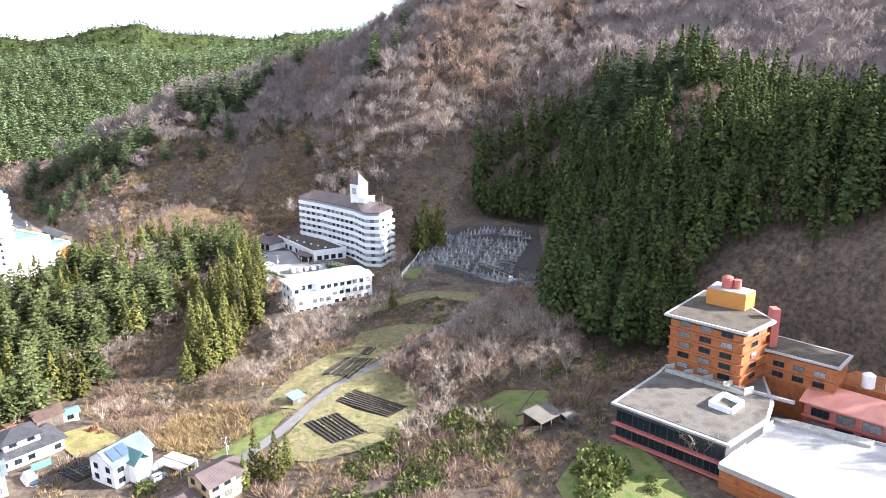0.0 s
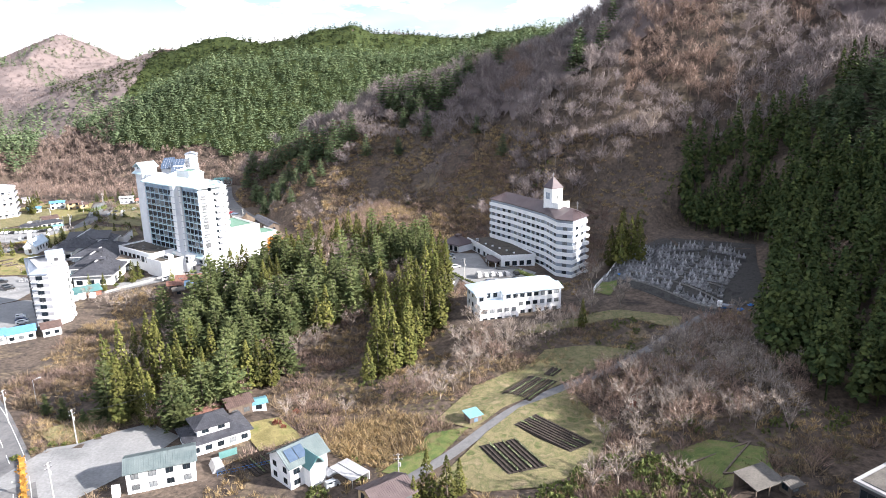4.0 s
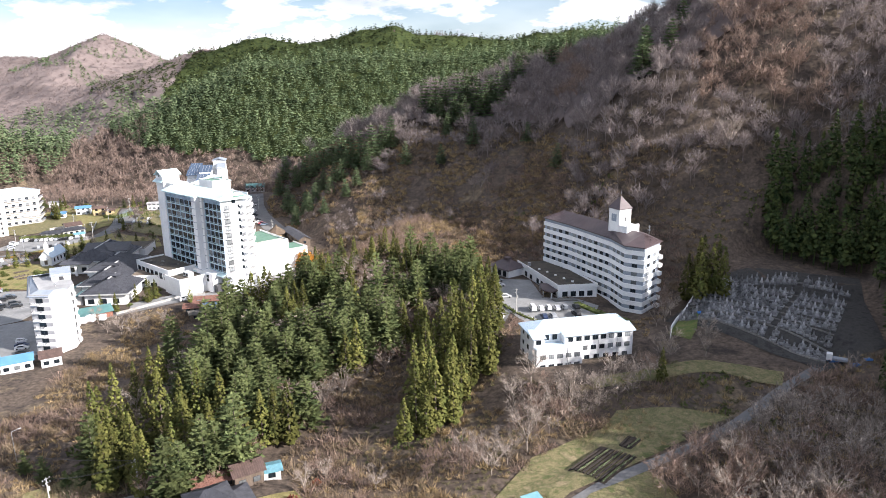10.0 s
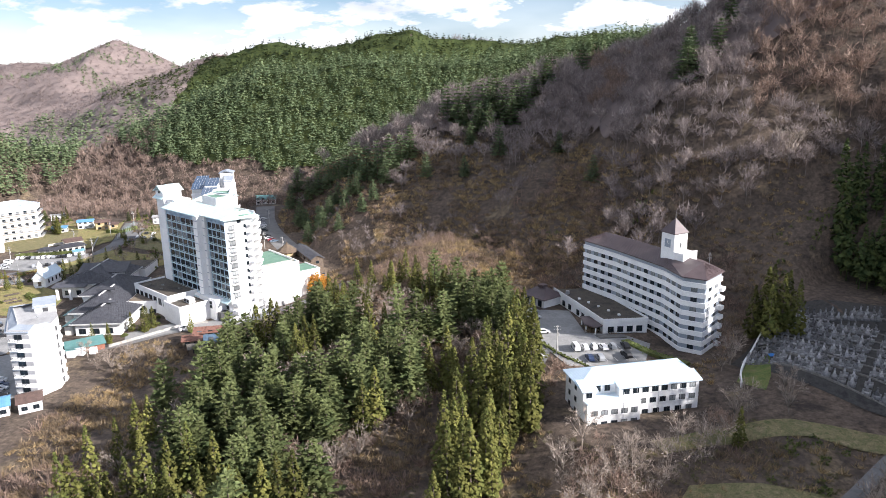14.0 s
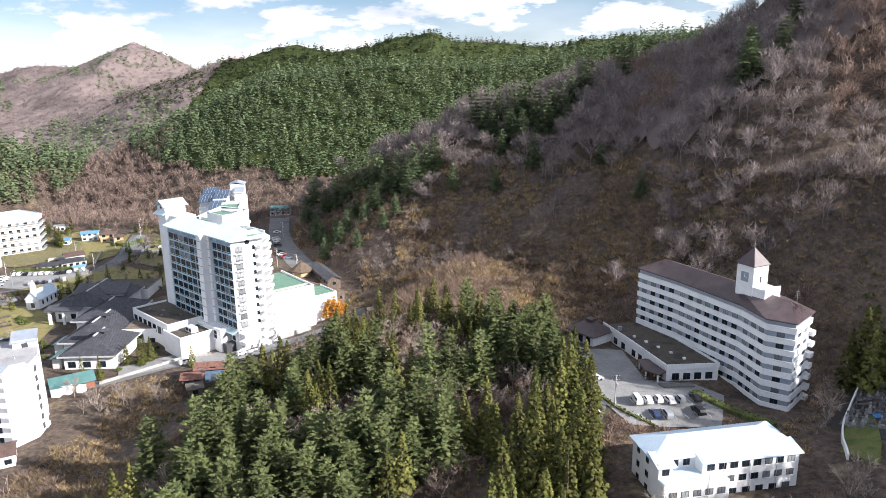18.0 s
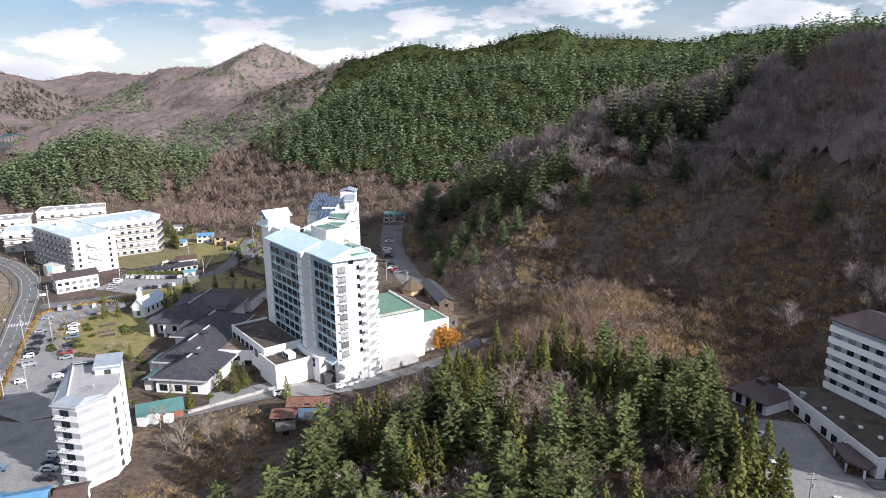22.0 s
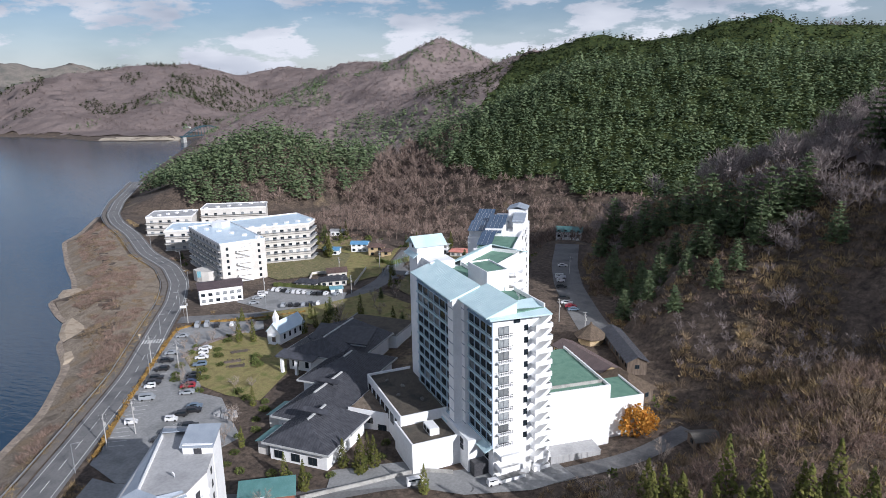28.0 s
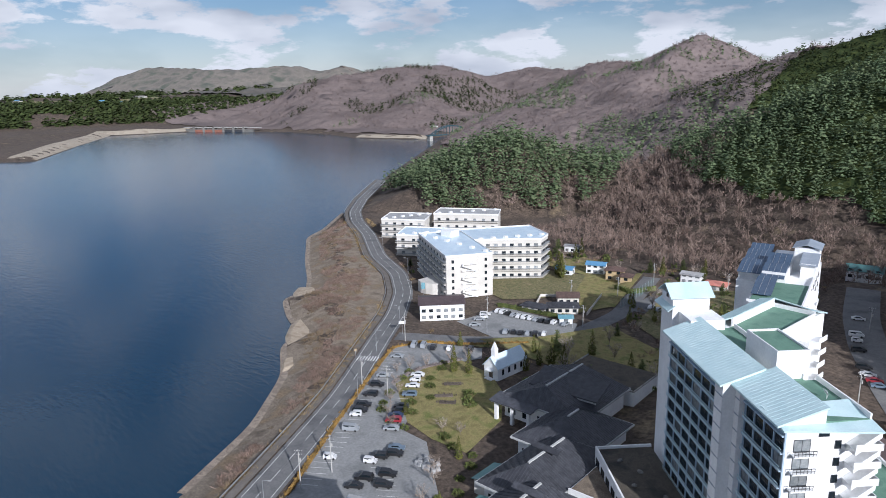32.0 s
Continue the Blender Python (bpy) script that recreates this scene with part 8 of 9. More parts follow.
# ---------------------------------------------------------------- graveyard
def at_ground(x, y, lift=0.0):
    return gz(x, y) + lift
# gravel coloured darker to carry the shade of the trees and hill
draped("graveyard_ground", [(84, 160), (112, 116), (134, 124), (156, 174), (118, 194)], 4, mat("shade_dark_gravel", [(.028, .027, .026), (.06, .057, .053), (.042, .04, .037)], .5, .95, fine=.3, bump=.4), "graveyard gravel darkened in colour for the shade of trees", "ground", .2)
KERB = MB().box(-.95, -1.0, -.6, .95, 1.0, .1).box(-.95, -1.0, .1, -.8, 1.0, .3).box(.8, -1.0, .1, .95, 1.0, .3).box(-.8, .85, .1, .8, 1.0, .3).mesh("kerb", mat("dark_kerb_stone", [(.10, .10, .105), (.30, .30, .30)], 1.0, .8, fine=.25, rand=.4))
GRAVE = []
for k in range(4):
    g = MB().box(-.55, -.1, .1, .55, .8, .45).box(-.36, .1, .45, .36, .65, .8).box(-.22, .2, .8, .22, .55, 1.75 + .15 * k)
    GRAVE.append(g.mesh("headstone", M["granite"]))
count = 0
for row in range(14):
    v = .045 + (row // 2) / 7 * .9 + (row % 2) * .045
    for col in range(24):
        u = (col + .5) / 24
        if col == 15 or row % 2 and rng.uniform() < .3:
            continue
        ax, ay = 87 + (114 - 87) * u, 160 + (119 - 160) * u
        bx, by = 116 + (154 - 116) * u, 191 + (173 - 191) * u
        x, y = ax + (bx - ax) * v, ay + (by - ay) * v
        if count >= 290:
            continue
        ob = thing("gravestone", "grey granite family grave on a low kerb", "gravestone", x + float(rng.uniform(-.3, .3)), y, at_ground(x, y, .35), -38 + float(rng.uniform(-4, 4)), "graves on the terraces")
        ob.scale = (1.0, 1.0, float(rng.uniform(.8, 1.3)))
        part("kerb", KERB, None, ob)
        part("headstone", GRAVE[int(rng.integers(0, 4))], None, ob)
        count += 1
wall = thing("graveyard_terraces", "stone retaining walls stepping up the graveyard", "retaining wall", 0, 0, 0)
for row in range(8):
    v = .02 + row / 8 * .92
    a = (87 + (116 - 87) * v, 160 + (191 - 160) * v)
    b = (114 + (154 - 114) * v, 119 + (173 - 119) * v)
    n = 12
    for i in range(n):
        p = [a[k] + (b[k] - a[k]) * i / n for k in (0, 1)]
        q = [a[k] + (b[k] - a[k]) * (i + 1) / n for k in (0, 1)]
        part("terrace_wall", MB().beam((*p, at_ground(*p, .55)), (*q, at_ground(*q, .55)), .45, 1.6), M["stone"], wall)
w = MB()
pts = resample([(80, 143, 0), (83, 151, 0), (88, 160, 0), (95, 169, 0), (110, 184, 0)], 2)
for a, b in zip(pts, pts[1:]):
    w.beam((a[0], a[1], at_ground(a[0], a[1], 1.5)), (b[0], b[1], at_ground(b[0], b[1], 1.5)), .4, 2.2)
single("boundary_wall", w, M["white"], "curving white boundary wall beside the graveyard", "wall", "structure")
for x, y, s, m in ((118, 122, 1.2, "blue"), (122, 118, 1.0, "blue"), (126, 119, .8, "blue"), (95, 158, .9, "blue"), (108, 172, .8, "blue")):
    me = MB().prism([(-1.4, -1), (1.4, -1), (1.2, 1), (-1.2, 1.1)], 0, .5, [(-.7, -.4), (.7, -.5), (.5, .5), (-.6, .4)]).mesh("tarpaulin", M[m])
    ob = single("tarpaulin", me, None, "crumpled blue tarpaulin on the ground", "tarpaulin", loc=(x, y, at_ground(x, y, .2)))
    ob.scale = (s, s, s)

# ---------------------------------------------------------------- vegetable beds
def beds(corner, along, across, rows, label, lift=.3):
    """A tilled plot with raised rows; along and across are plan vectors."""
    ax, ay = along
    bx, by = across
    t = thing("vegetable_plot", label, "vegetable bed", corner[0], corner[1], 0)
    q = [(0, 0), (ax, ay), (ax + bx, ay + by), (bx, by)]
    if ax * by - ay * bx < 0:
        q.reverse()
    zs = [at_ground(corner[0] + x, corner[1] + y) for x, y in q]
    part("soil", MB().prism(q, [z - .5 for z in zs], [z + lift for z in zs]), M["soil"], t)
    for i in range(rows):
        s = (i + .5) / rows
        p0, p1 = (bx * s, by * s), (ax + bx * s, ay + by * s)
        n = 1
        mb = MB()
        for k in range(n):
            a = [p0[j] + (p1[j] - p0[j]) * (k + .04) / n for j in (0, 1)]
            b = [p0[j] + (p1[j] - p0[j]) * (k + .97) / n for j in (0, 1)]
            za, zb = at_ground(corner[0] + a[0], corner[1] + a[1], lift + .24), at_ground(corner[0] + b[0], corner[1] + b[1], lift + .24)
            mb.beam((*a, za), (*b, zb), .5, .3)
        if i % 3 == 2:
            c, d = [], []
            for k in range(int(math.hypot(*along) / .45)):
                f = (k + .5) * .45 / math.hypot(*along)
                x, y = p0[0] + (p1[0] - p0[0]) * f, p0[1] + (p1[1] - p0[1]) * f
                for _ in range(5):
                    c.append((x + rng.normal() * .12, y + rng.normal() * .12, at_ground(corner[0] + x, corner[1] + y, lift + .38)))
                    d.append((rng.normal() * .6, rng.normal() * .6, 1))
            v, f = tufts(np.array(c), unit(np.array(d)), np.full(len(c), .32), rng, 1)
            ob = tagged(part("crop_row", arrays_mesh("crop_row", v, f, M["crop"]), None, t), "leafy green vegetables", kind="stuff")
        part("ridge", mb, M["soil"], t)
beds((37, 83.5), (9.5, 8.5), (6.5, -6.8), 9, "dark tilled plot with straight ridges")
beds((27.3, 58.2), (5, -12.5), (9.5, 2.2), 9, "tilled plot with pale leafy rows")
beds((37.2, 66.2), (11.2, -13), (6.5, 3.8), 8, "tilled plot with plastic mulch and leafy rows")
beds((50, 91), (3.5, 3.2), (2.5, -2.6), 3, "small tilled corner plot")
beds((-30, 62), (5, -6.5), (4.5, 2.5), 6, "leafy garden plot beside the houses")
hose = MB().beam((70, 38.5, at_ground(70, 38.5, .7)), (86, 42.5, at_ground(86, 42.5, .7)), .35, .5).beam((86, 42.5, at_ground(86, 42.5, .7)), (75, 32.4, at_ground(75, 32.4, .7)), .35, .5).beam((75, 32.4, at_ground(75, 32.4, .7)), (83, 30.8, at_ground(83, 30.8, .7)), .35, .5)
single("garden_edging", hose, M["timber"], "zigzag of dark timber edging in the grass", "edging")
sheet = thing("net_frame", "low plastic tunnel over a garden bed", "plant tunnel", -35, 60.5, 2.8, 25)
part("cover", MB().prism([(-1.6, -2.4), (1.6, -2.4), (1.6, 2.4), (-1.6, 2.4)], 0, 1.5, [(-.8, -2.2), (.8, -2.2), (.8, 2.2), (-.8, 2.2)]), M["paledeck"], sheet)
single("screen", MB().box(-2.2, -.05, 0, 2.2, .05, 1.8), M["tealroof"], "bright green fence sheet beside the house", "screen", loc=(-33.5, 65.3, 2.7)).rotation_euler.z = .5
fence = MB()
for i in range(14):
    x, y = -34 + i * .95, 56.5 + i * .32
    fence.tube((x, y, 2.6), (x, y, 4.0), .03, .03, 4)
fence.beam((-34, 56.5, 4.0), (-21, 60.8, 4.0), .05, .05).beam((-34, 56.5, 3.3), (-21, 60.8, 3.3), .05, .05)
single("garden_fence", fence, M["blue"], "blue garden netting fence on posts", "fence")

# ---------------------------------------------------------------- cars
def car_meshes(kind):
    if kind == "van":
        L, W, H, prof = 4.7, 1.75, 2.0, [(-2.35, .35), (2.35, .35), (2.35, .95), (1.9, 1.1), (1.35, 1.95), (-2.25, 1.98), (-2.35, 1.1)]
        glass = [(-2.0, 1.25), (1.62, 1.25), (1.2, 1.85), (-2.0, 1.85)]
    elif kind == "kei":
        L, W, H, prof = 3.4, 1.5, 1.7, [(-1.7, .3), (1.7, .3), (1.7, .9), (1.1, 1.0), (.65, 1.62), (-1.55, 1.65), (-1.7, 1.0)]
        glass = [(-1.45, 1.05), (.95, 1.05), (.55, 1.55), (-1.4, 1.55)]
    elif kind == "suv":
        L, W, H, prof = 4.6, 1.85, 1.7, [(-2.3, .4), (2.3, .4), (2.3, .95), (1.2, 1.1), (.5, 1.68), (-1.9, 1.7), (-2.3, 1.1)]
        glass = [(-1.9, 1.12), (1.0, 1.12), (.4, 1.6), (-1.75, 1.6)]
    else:
        L, W, H, prof = 4.5, 1.72, 1.42, [(-2.25, .3), (2.25, .3), (2.25, .72), (1.25, .9), (.5, 1.4), (-1.0, 1.42), (-1.75, .98), (-2.25, .92)]
        glass = [(-1.45, .95), (1.05, .95), (.42, 1.34), (-.95, 1.35)]
    def extr(p, w, inset):
        mb = MB()
        n = len(p)
        top = max(z for _, z in p)
        ys = [w / 2 - (inset if z > top * .62 else 0) for _, z in p]
        k = len(mb.v)
        mb.v += [(x, -y, z) for (x, z), y in zip(p, ys)] + [(x, y, z) for (x, z), y in zip(p, ys)]
        mb.f += [tuple(range(n)), tuple(range(2 * n - 1, n - 1, -1))] + [(n + i, n + (i + 1) % n, (i + 1) % n, i) for i in range(n)]
        return mb
    wheel = MB().tube((0, -.1, 0), (0, .1, 0), .31, .31, 12)
    return prof, extr, W, glass, wheel, L
CARS = {}
for kind in ("van", "kei", "suv", "sedan"):
    prof, extr, W, glass, wheel, L = car_meshes(kind)
    bodies = [extr(prof, W, .16).mesh("body", m) for m in CAR_PAINT]
    CARS[kind] = (bodies, extr(glass, W - .22 + .04, 0).mesh("side_glass", M["glass"]), wheel.mesh("wheel", M["tyre"]), L, W,
                  MB().slab([(glass[1][0] + .12, -W / 2 + .2, glass[1][1]), (glass[1][0] + .12, W / 2 - .2, glass[1][1]), (glass[2][0] + .1, W / 2 - .3, glass[2][1]), (glass[2][0] + .1, -W / 2 + .3, glass[2][1])], .05).mesh("windscreen", M["glass"]),
                  MB().box(L / 2 - .04, -W / 2 + .12, .62, L / 2 + .02, -W / 2 + .45, .78).mesh("headlight", M["paledeck"]))
NAMES = ("white", "black", "silver", "navy", "red", "steel-blue")
def car(x, y, yaw, kind="sedan", paint=0, group="parked cars"):
    bodies, gl, wh, L, W, ws, hl = CARS[kind]
    label = {"van": "parked %s van on the asphalt", "kei": "parked small %s box-shaped car", "suv": "parked %s estate car on the asphalt", "sedan": "parked %s saloon car on the asphalt"}[kind] % NAMES[paint]
    t = thing("van" if kind == "van" else "car", label, "car", x, y, at_ground(x, y, .22), yaw, group)
    part("body", bodies[paint], None, t)
    part("side_glass", gl, None, t)
    part("windscreen", ws, None, t)
    for sx in (-1, 1):
        for sy in (-1, 1):
            part("wheel", wh, None, t).location = (sx * L * .31, sy * (W / 2 - .08), .31)
    a = part("headlight", hl, None, t)
    b = part("headlight", hl, None, t)
    b.location = (0, W - .57, 0)
K4 = ("sedan", "suv", "kei", "sedan")
for i, (x, y) in enumerate([(-222, 277), (-213, 263), (-209, 257), (-205, 251), (-201, 245), (-199, 242), (-198, 239.5), (-184, 220), (-175, 226), (-175, 229), (-175, 235), (-173, 232.5), (-170, 220), (-164, 221), (-167, 225), (-169, 216)]):
    car(x, y, 36 + (180 if i % 3 == 0 else 0) + float(rng.uniform(-3, 3)), ("sedan", "sedan", "suv", "suv", "suv", "suv", "kei", "kei", "kei", "suv", "sedan", "suv", "suv", "suv", "suv", "sedan")[i], (2, 2, 1, 1, 1, 1, 0, 0, 0, 1, 5, 1, 1, 1, 1, 1)[i])
car(-192, 233, 36, "van", 2)
for i, (x, y) in enumerate([(-205, 271), (-202.5, 267.5), (-200, 264), (-196, 259), (-192, 252), (-190.5, 249.5), (-189, 247), (-187, 244.5), (-184, 241)]):
    car(x, y, 216 + float(rng.uniform(-3, 3)), ("sedan", "kei", "sedan", "suv")[i % 4], (0, 0, 0, 5, 1, 1, 3, 4, 2)[i])
for i, (x, y, k, c) in enumerate([(-225, 288, "van", 2), (-222, 290, "van", 2), (-218, 291, "suv", 1), (-213, 294, "kei", 0), (-207, 299, "suv", 1)]):
    car(x, y, 125, k, c)
for i, (x, y) in enumerate([(-227, 338), (-224.2, 338), (-221.4, 338), (-218.8, 338), (-216, 338.4), (-213.4, 338.8), (-210.8, 339), (-208.4, 339.6), (-205.8, 340), (-203.4, 340.6), (-200.8, 341), (-196, 342)]):
    car(x, y, 100 + float(rng.uniform(-3, 3)), K4[i % 4], (0, 0, 1, 2, 0, 0, 0, 2, 1, 1, 0, 2)[i])
for i, (x, y) in enumerate([(-228, 331), (-226, 328), (-226, 325), (-223, 319), (-208.5, 320.5), (-206, 322), (-203.6, 323.4), (-201.2, 324.8), (-198.8, 326.2), (-196, 328)]):
    car(x, y, (40 if i < 4 else 120) + float(rng.uniform(-3, 3)), K4[(i + 1) % 4], (0, 0, 2, 2, 2, 1, 1, 2, 1, 0)[i])
for i, (x, y, k, c) in enumerate([(-149, 174, "suv", 5), (-140, 182, "kei", 0), (-136.5, 176, "sedan", 0), (-134, 172, "sedan", 1), (-138, 178.6, "sedan", 3)]):
    car(x, y, 12, k, c)
for i, (x, y) in enumerate([(42, 171), (44.8, 171), (47.4, 171), (50.2, 171), (53, 171), (57.2, 172), (56, 166), (45, 165), (48, 165)]):
    car(x, y, 98 + float(rng.uniform(-4, 4)), ("van", "sedan", "kei", "sedan", "kei", "sedan", "suv", "sedan", "suv")[i], (0, 0, 0, 0, 2, 1, 1, 3, 2)[i], "cars before the clock hotel")
for x, y, yaw, k, c in ((34, 184, 2, "sedan", 0), (30.5, 165, 62, "kei", 0), (33, 203, 10, "sedan", 2), (33, 197, 12, "sedan", 0)):
    car(x, y, yaw, k, c, "cars before the clock hotel")
for i, (x, y) in enumerate([(-110, 402), (-106, 384), (-104.5, 379), (-102, 371), (-97, 357), (-94.5, 352), (-92, 348.5), (-90, 345.5)]):
    car(x, y, 20 + float(rng.uniform(-4, 4)), ("sedan", "van", "kei", "suv", "suv", "sedan", "sedan", "sedan")[i], (0, 0, 0, 1, 1, 0, 4, 5)[i])
for x, y, yaw, k, c in ((-96, 224.5, 40, "van", 0), (-79, 231, 45, "kei", 0), (-128, 207, 60, "kei", 0), (-7, 49, 30, "kei", 2)):
    car(x, y, yaw, k, c)
# lorry by the graveyard, laundry trolleys, white containers
t = thing("lorry", "small white lorry parked by the graveyard", "lorry", 118.5, 121, at_ground(118.5, 121, .2), 150)
part("cab", MB().box(1.2, -.9, .5, 2.7, .9, 2.3), M["white"], t)
part("bed", MB().box(-2.6, -.95, .7, 1.15, .95, 1.3), M["bluegrey"], t)
part("windscreen", MB().box(2.7, -.8, 1.4, 2.74, .8, 2.1), M["glass"], t)
for sx in (-1.7, 1.8):
    for sy in (-.85, .85):
        part("wheel", CARS["van"][2], None, t).location = (sx, sy, .35)
t = thing("tarped_store", "white sheeted storage frame beside the annex", "storage", -69, 243, 1.0, 38)
part("cover", MB().box(0, 0, -.5, 13, 5, 3.2).box(-.1, -.1, 3.2, 13.1, 5.1, 3.35), M["paledeck"], t)
for i in range(9):
    part("batten", MB().box(i * 1.6, -.08, -.4, i * 1.6 + .1, 0, 3.2), M["alu"], t)
for x, y, s in ((-78, 240, 1.2), (-76.5, 241.5, 1.0), (-74, 239, 1.1), (-71.5, 240.2, .9), (-127, 201, 1.4), (-125, 203, 1.6), (-121, 204, 1.2)):
    ob = single("storage_box", MB().box(-.9, -.8, 0, .9, .8, 1.6).box(-.95, -.85, 1.6, .95, .85, 1.7), M["white"], "white storage cabinet beside the service lane", "box", group="service cabinets", loc=(x, y, at_ground(x, y, .1)))
    ob.scale = (s, s, s)
for i in range(14):
    x, y = -166 + (i % 5) * 1.5 + float(rng.uniform(-.3, .3)), 233.5 + (i // 5) * 1.6 + float(rng.uniform(-.3, .3))
    ob = single("wrapped_bale", MB().prism([(.75 * math.cos(a), .75 * math.sin(a)) for a in [k * math.pi / 5 for k in range(10)]], 0, .9, [(.5 * math.cos(a), .5 * math.sin(a)) for a in [k * math.pi / 5 for k in range(10)]]), M["paledeck"], "round white wrapped bale stacked in the car park", "bale", group="wrapped bales", loc=(x, y, at_ground(x, y, .22)))

# ---------------------------------------------------------------- poles and lines
def utility_pole(x, y, h=10, yaw=0, label="concrete utility pole with cross-arms", lamp=False):
    t = thing("utility_pole", label, "utility pole", x, y, at_ground(x, y), yaw, "utility poles")
    part("pole", MB().tube((0, 0, -.5), (0, 0, h), .17, .11, 8), M["pole"], t)
    for z in (h - .5, h - 1.5):
        part("cross_arm", MB().box(-1.0, -.05, z, 1.0, .05, z + .1), M["metal_dark"], t)
        for s in (-.85, -.3, .3, .85):
            part("insulator", MB().tube((s, 0, z + .1), (s, 0, z + .32), .05, .05, 6), M["white"], t)
    part("transformer", MB().tube((.35, 0, h - 3.2), (.35, 0, h - 2.3), .22, .22, 8), M["pole"], t)
    return (x, y, at_ground(x, y) + h - .3)
tops = [utility_pole(x, y, 10.5, 40) for x, y in ((-157, 162), (-178, 207), (-178.5, 216.5), (-200.5, 254), (-213, 254), (-232, 290))]
tops2 = [utility_pole(x, y, 10, 70) for x, y in ((-67.9, 50.4), (-74.3, 77), (-57.6, 81.8), (-97.2, 89))]
for x, y in ((-80, 322), (-92, 332), (-104, 392), (36, 169), (-190, 345), (-214, 372), (-198, 384), (-196, 412), (-165, 420), (-226, 330), (8, 45)):
    utility_pole(x, y, 9)
wires = MB()
for pts in (tops, tops2):
    for a, b in zip(pts, pts[1:]):
        for off in (-.7, .7):
            last = None
            for i in range(9):
                s = i / 8
                p = (a[0] + (b[0] - a[0]) * s + off * .5, a[1] + (b[1] - a[1]) * s, a[2] + (b[2] - a[2]) * s - 1.2 * 4 * s * (1 - s))
                if last:
                    wires.tube(last, p, .025, .025, 3)
                last = p
single("overhead_wires", wires, M["metal_dark"], "thin black overhead wires between the poles", "wire", "stuff")
def street_lamp(x, y, yaw):
    t = thing("street_lamp", "grey steel street lamp beside the road", "street lamp", x, y, at_ground(x, y), yaw, "street lamps")
    part("pole", MB().tube((0, 0, -.3), (0, 0, 8), .1, .06, 8), M["alu"], t)
    part("arm", MB().tube((0, 0, 8), (1.6, 0, 8.3), .05, .05, 6), M["alu"], t)
    part("lamp_head", MB().box(1.4, -.15, 8.2, 2.2, .15, 8.4), M["paledeck"], t)
for x, y, yaw in ((-246, 300, 200), (-268, 327, 190), (-300, 354, 200), (-345, 376, 210), (-176, 196, 30), (-232, 276, 30), (-192, 341, 120), (-95, 100, 40), (-205, 246, 30), (-214, 316, 60)):
    street_lamp(x, y, yaw)
def sign(x, y, yaw, w, h, z, material, label):
    t = thing("road_sign", label, "sign", x, y, at_ground(x, y), yaw, "signs")
    part("post", MB().tube((0, 0, -.3), (0, 0, z + h), .06, .06, 6), M["alu"], t)
    part("board", MB().box(-w / 2, -.06, z, w / 2, -.02, z + h), M[material], t)
sign(-238, 294, 220, 2.6, 1.1, 4.2, "white", "white sign board on a post at the junction")
sign(-268, 334, 220, 1.6, 3.0, 3.0, "aquasheet", "tall blue-green sign board by the road")
sign(-234, 268, 220, .9, .9, 2.0, "fascia", "yellow warning sign beside the crossing")

# ---------------------------------------------------------------- hedges, walls, fences
def hedge(pts, w, h, material, label, seed=1):
    line = resample([(x, y, 0) for x, y in pts], 1.2)
    c, d = [], []
    for (x, y, _) in line:
        z = at_ground(x, y)
        for _ in range(9):
            a, b = rng.uniform(-1, 1), rng.uniform(0, 1)
            c.append((x + a * w / 2 + rng.normal() * .2, y + rng.normal() * .5, z + b * h))
            d.append((a, rng.normal() * .3, b + .3))
    v, f = tufts(np.array(c), unit(np.array(d)), np.full(len(c), .55), rng, 2)
    core = MB()
    for a, b in zip(line, line[1:]):
        core.beam((a[0], a[1], at_ground(a[0], a[1], h * .8)), (b[0], b[1], at_ground(b[0], b[1], h * .8)), w * .75, h)
    t = thing("hedge", label, "hedge")
    part("core", core, M[material], t)
    tagged(part("leaves", arrays_mesh("leaves", v, f, M[material]), None, t), kind="stuff")
hedge([(-178, 203), (-200, 235), (-219, 264), (-230, 282), (-226, 292)], 1.3, .8, "goldhedge", "low clipped golden-green hedge beside the car park")
hedge([(-226, 293), (-210, 304), (-196, 318)], 1.2, .7, "goldhedge", "low clipped hedge along the street")
hedge([(-232, 344), (-216, 347), (-200, 349)], 1.6, 2.0, "hedge", "tall green hedge behind the car park")
hedge([(-84, 69), (-74, 50)], 1.4, 1.1, "goldleaf", "clipped golden hedge beside the road")
hedge([(-207, 262), (-209, 274), (-204, 290)], 1.2, .9, "twig", "brown leafless hedge round the garden")
hedge([(-206, 395), (-196, 390), (-190, 402)], 1.4, 2.6, "hedge", "row of clipped evergreens")
hedge([(-172, 318), (-150, 300)], 1.4, .8, "hedge", "low hedge on the street bank")
hedge([(32, 177), (38, 166), (44, 161)], 1.0, .7, "hedge", "low hedge beside the forecourt")
hedge([(58, 176), (64, 168), (72, 160)], 3.0, 1.2, "hedge", "clipped green bank before the clock hotel")
for x0, y0, x1, y1 in ((-190, 264, -186, 268), (-194, 272, -190, 276), (-186, 262, -182, 265)):
    hedge([(x0, y0), (x1, y1)], 2.4, .6, "bark", "low brown winter flower bed in the lawn")
net = thing("sports_net", "tall pale green wire fence beside the street", "fence")
for i in range(12):
    x, y = -189.5 - i * .25, 372 + i * 3
    z = at_ground(x, y)
    part("post", MB().tube((x, y, z), (x, y, z + 4.5), .06, .06, 6), M["alu"], net)
mesh = MB()
for k in range(10):
    z = .4 + k * .45
    mesh.beam((-189.5, 372, at_ground(-189.5, 372, z)), (-192.3, 405, at_ground(-192.3, 405, z)), .03, .05)
part("mesh_wire", mesh, M["tealroof"], net)
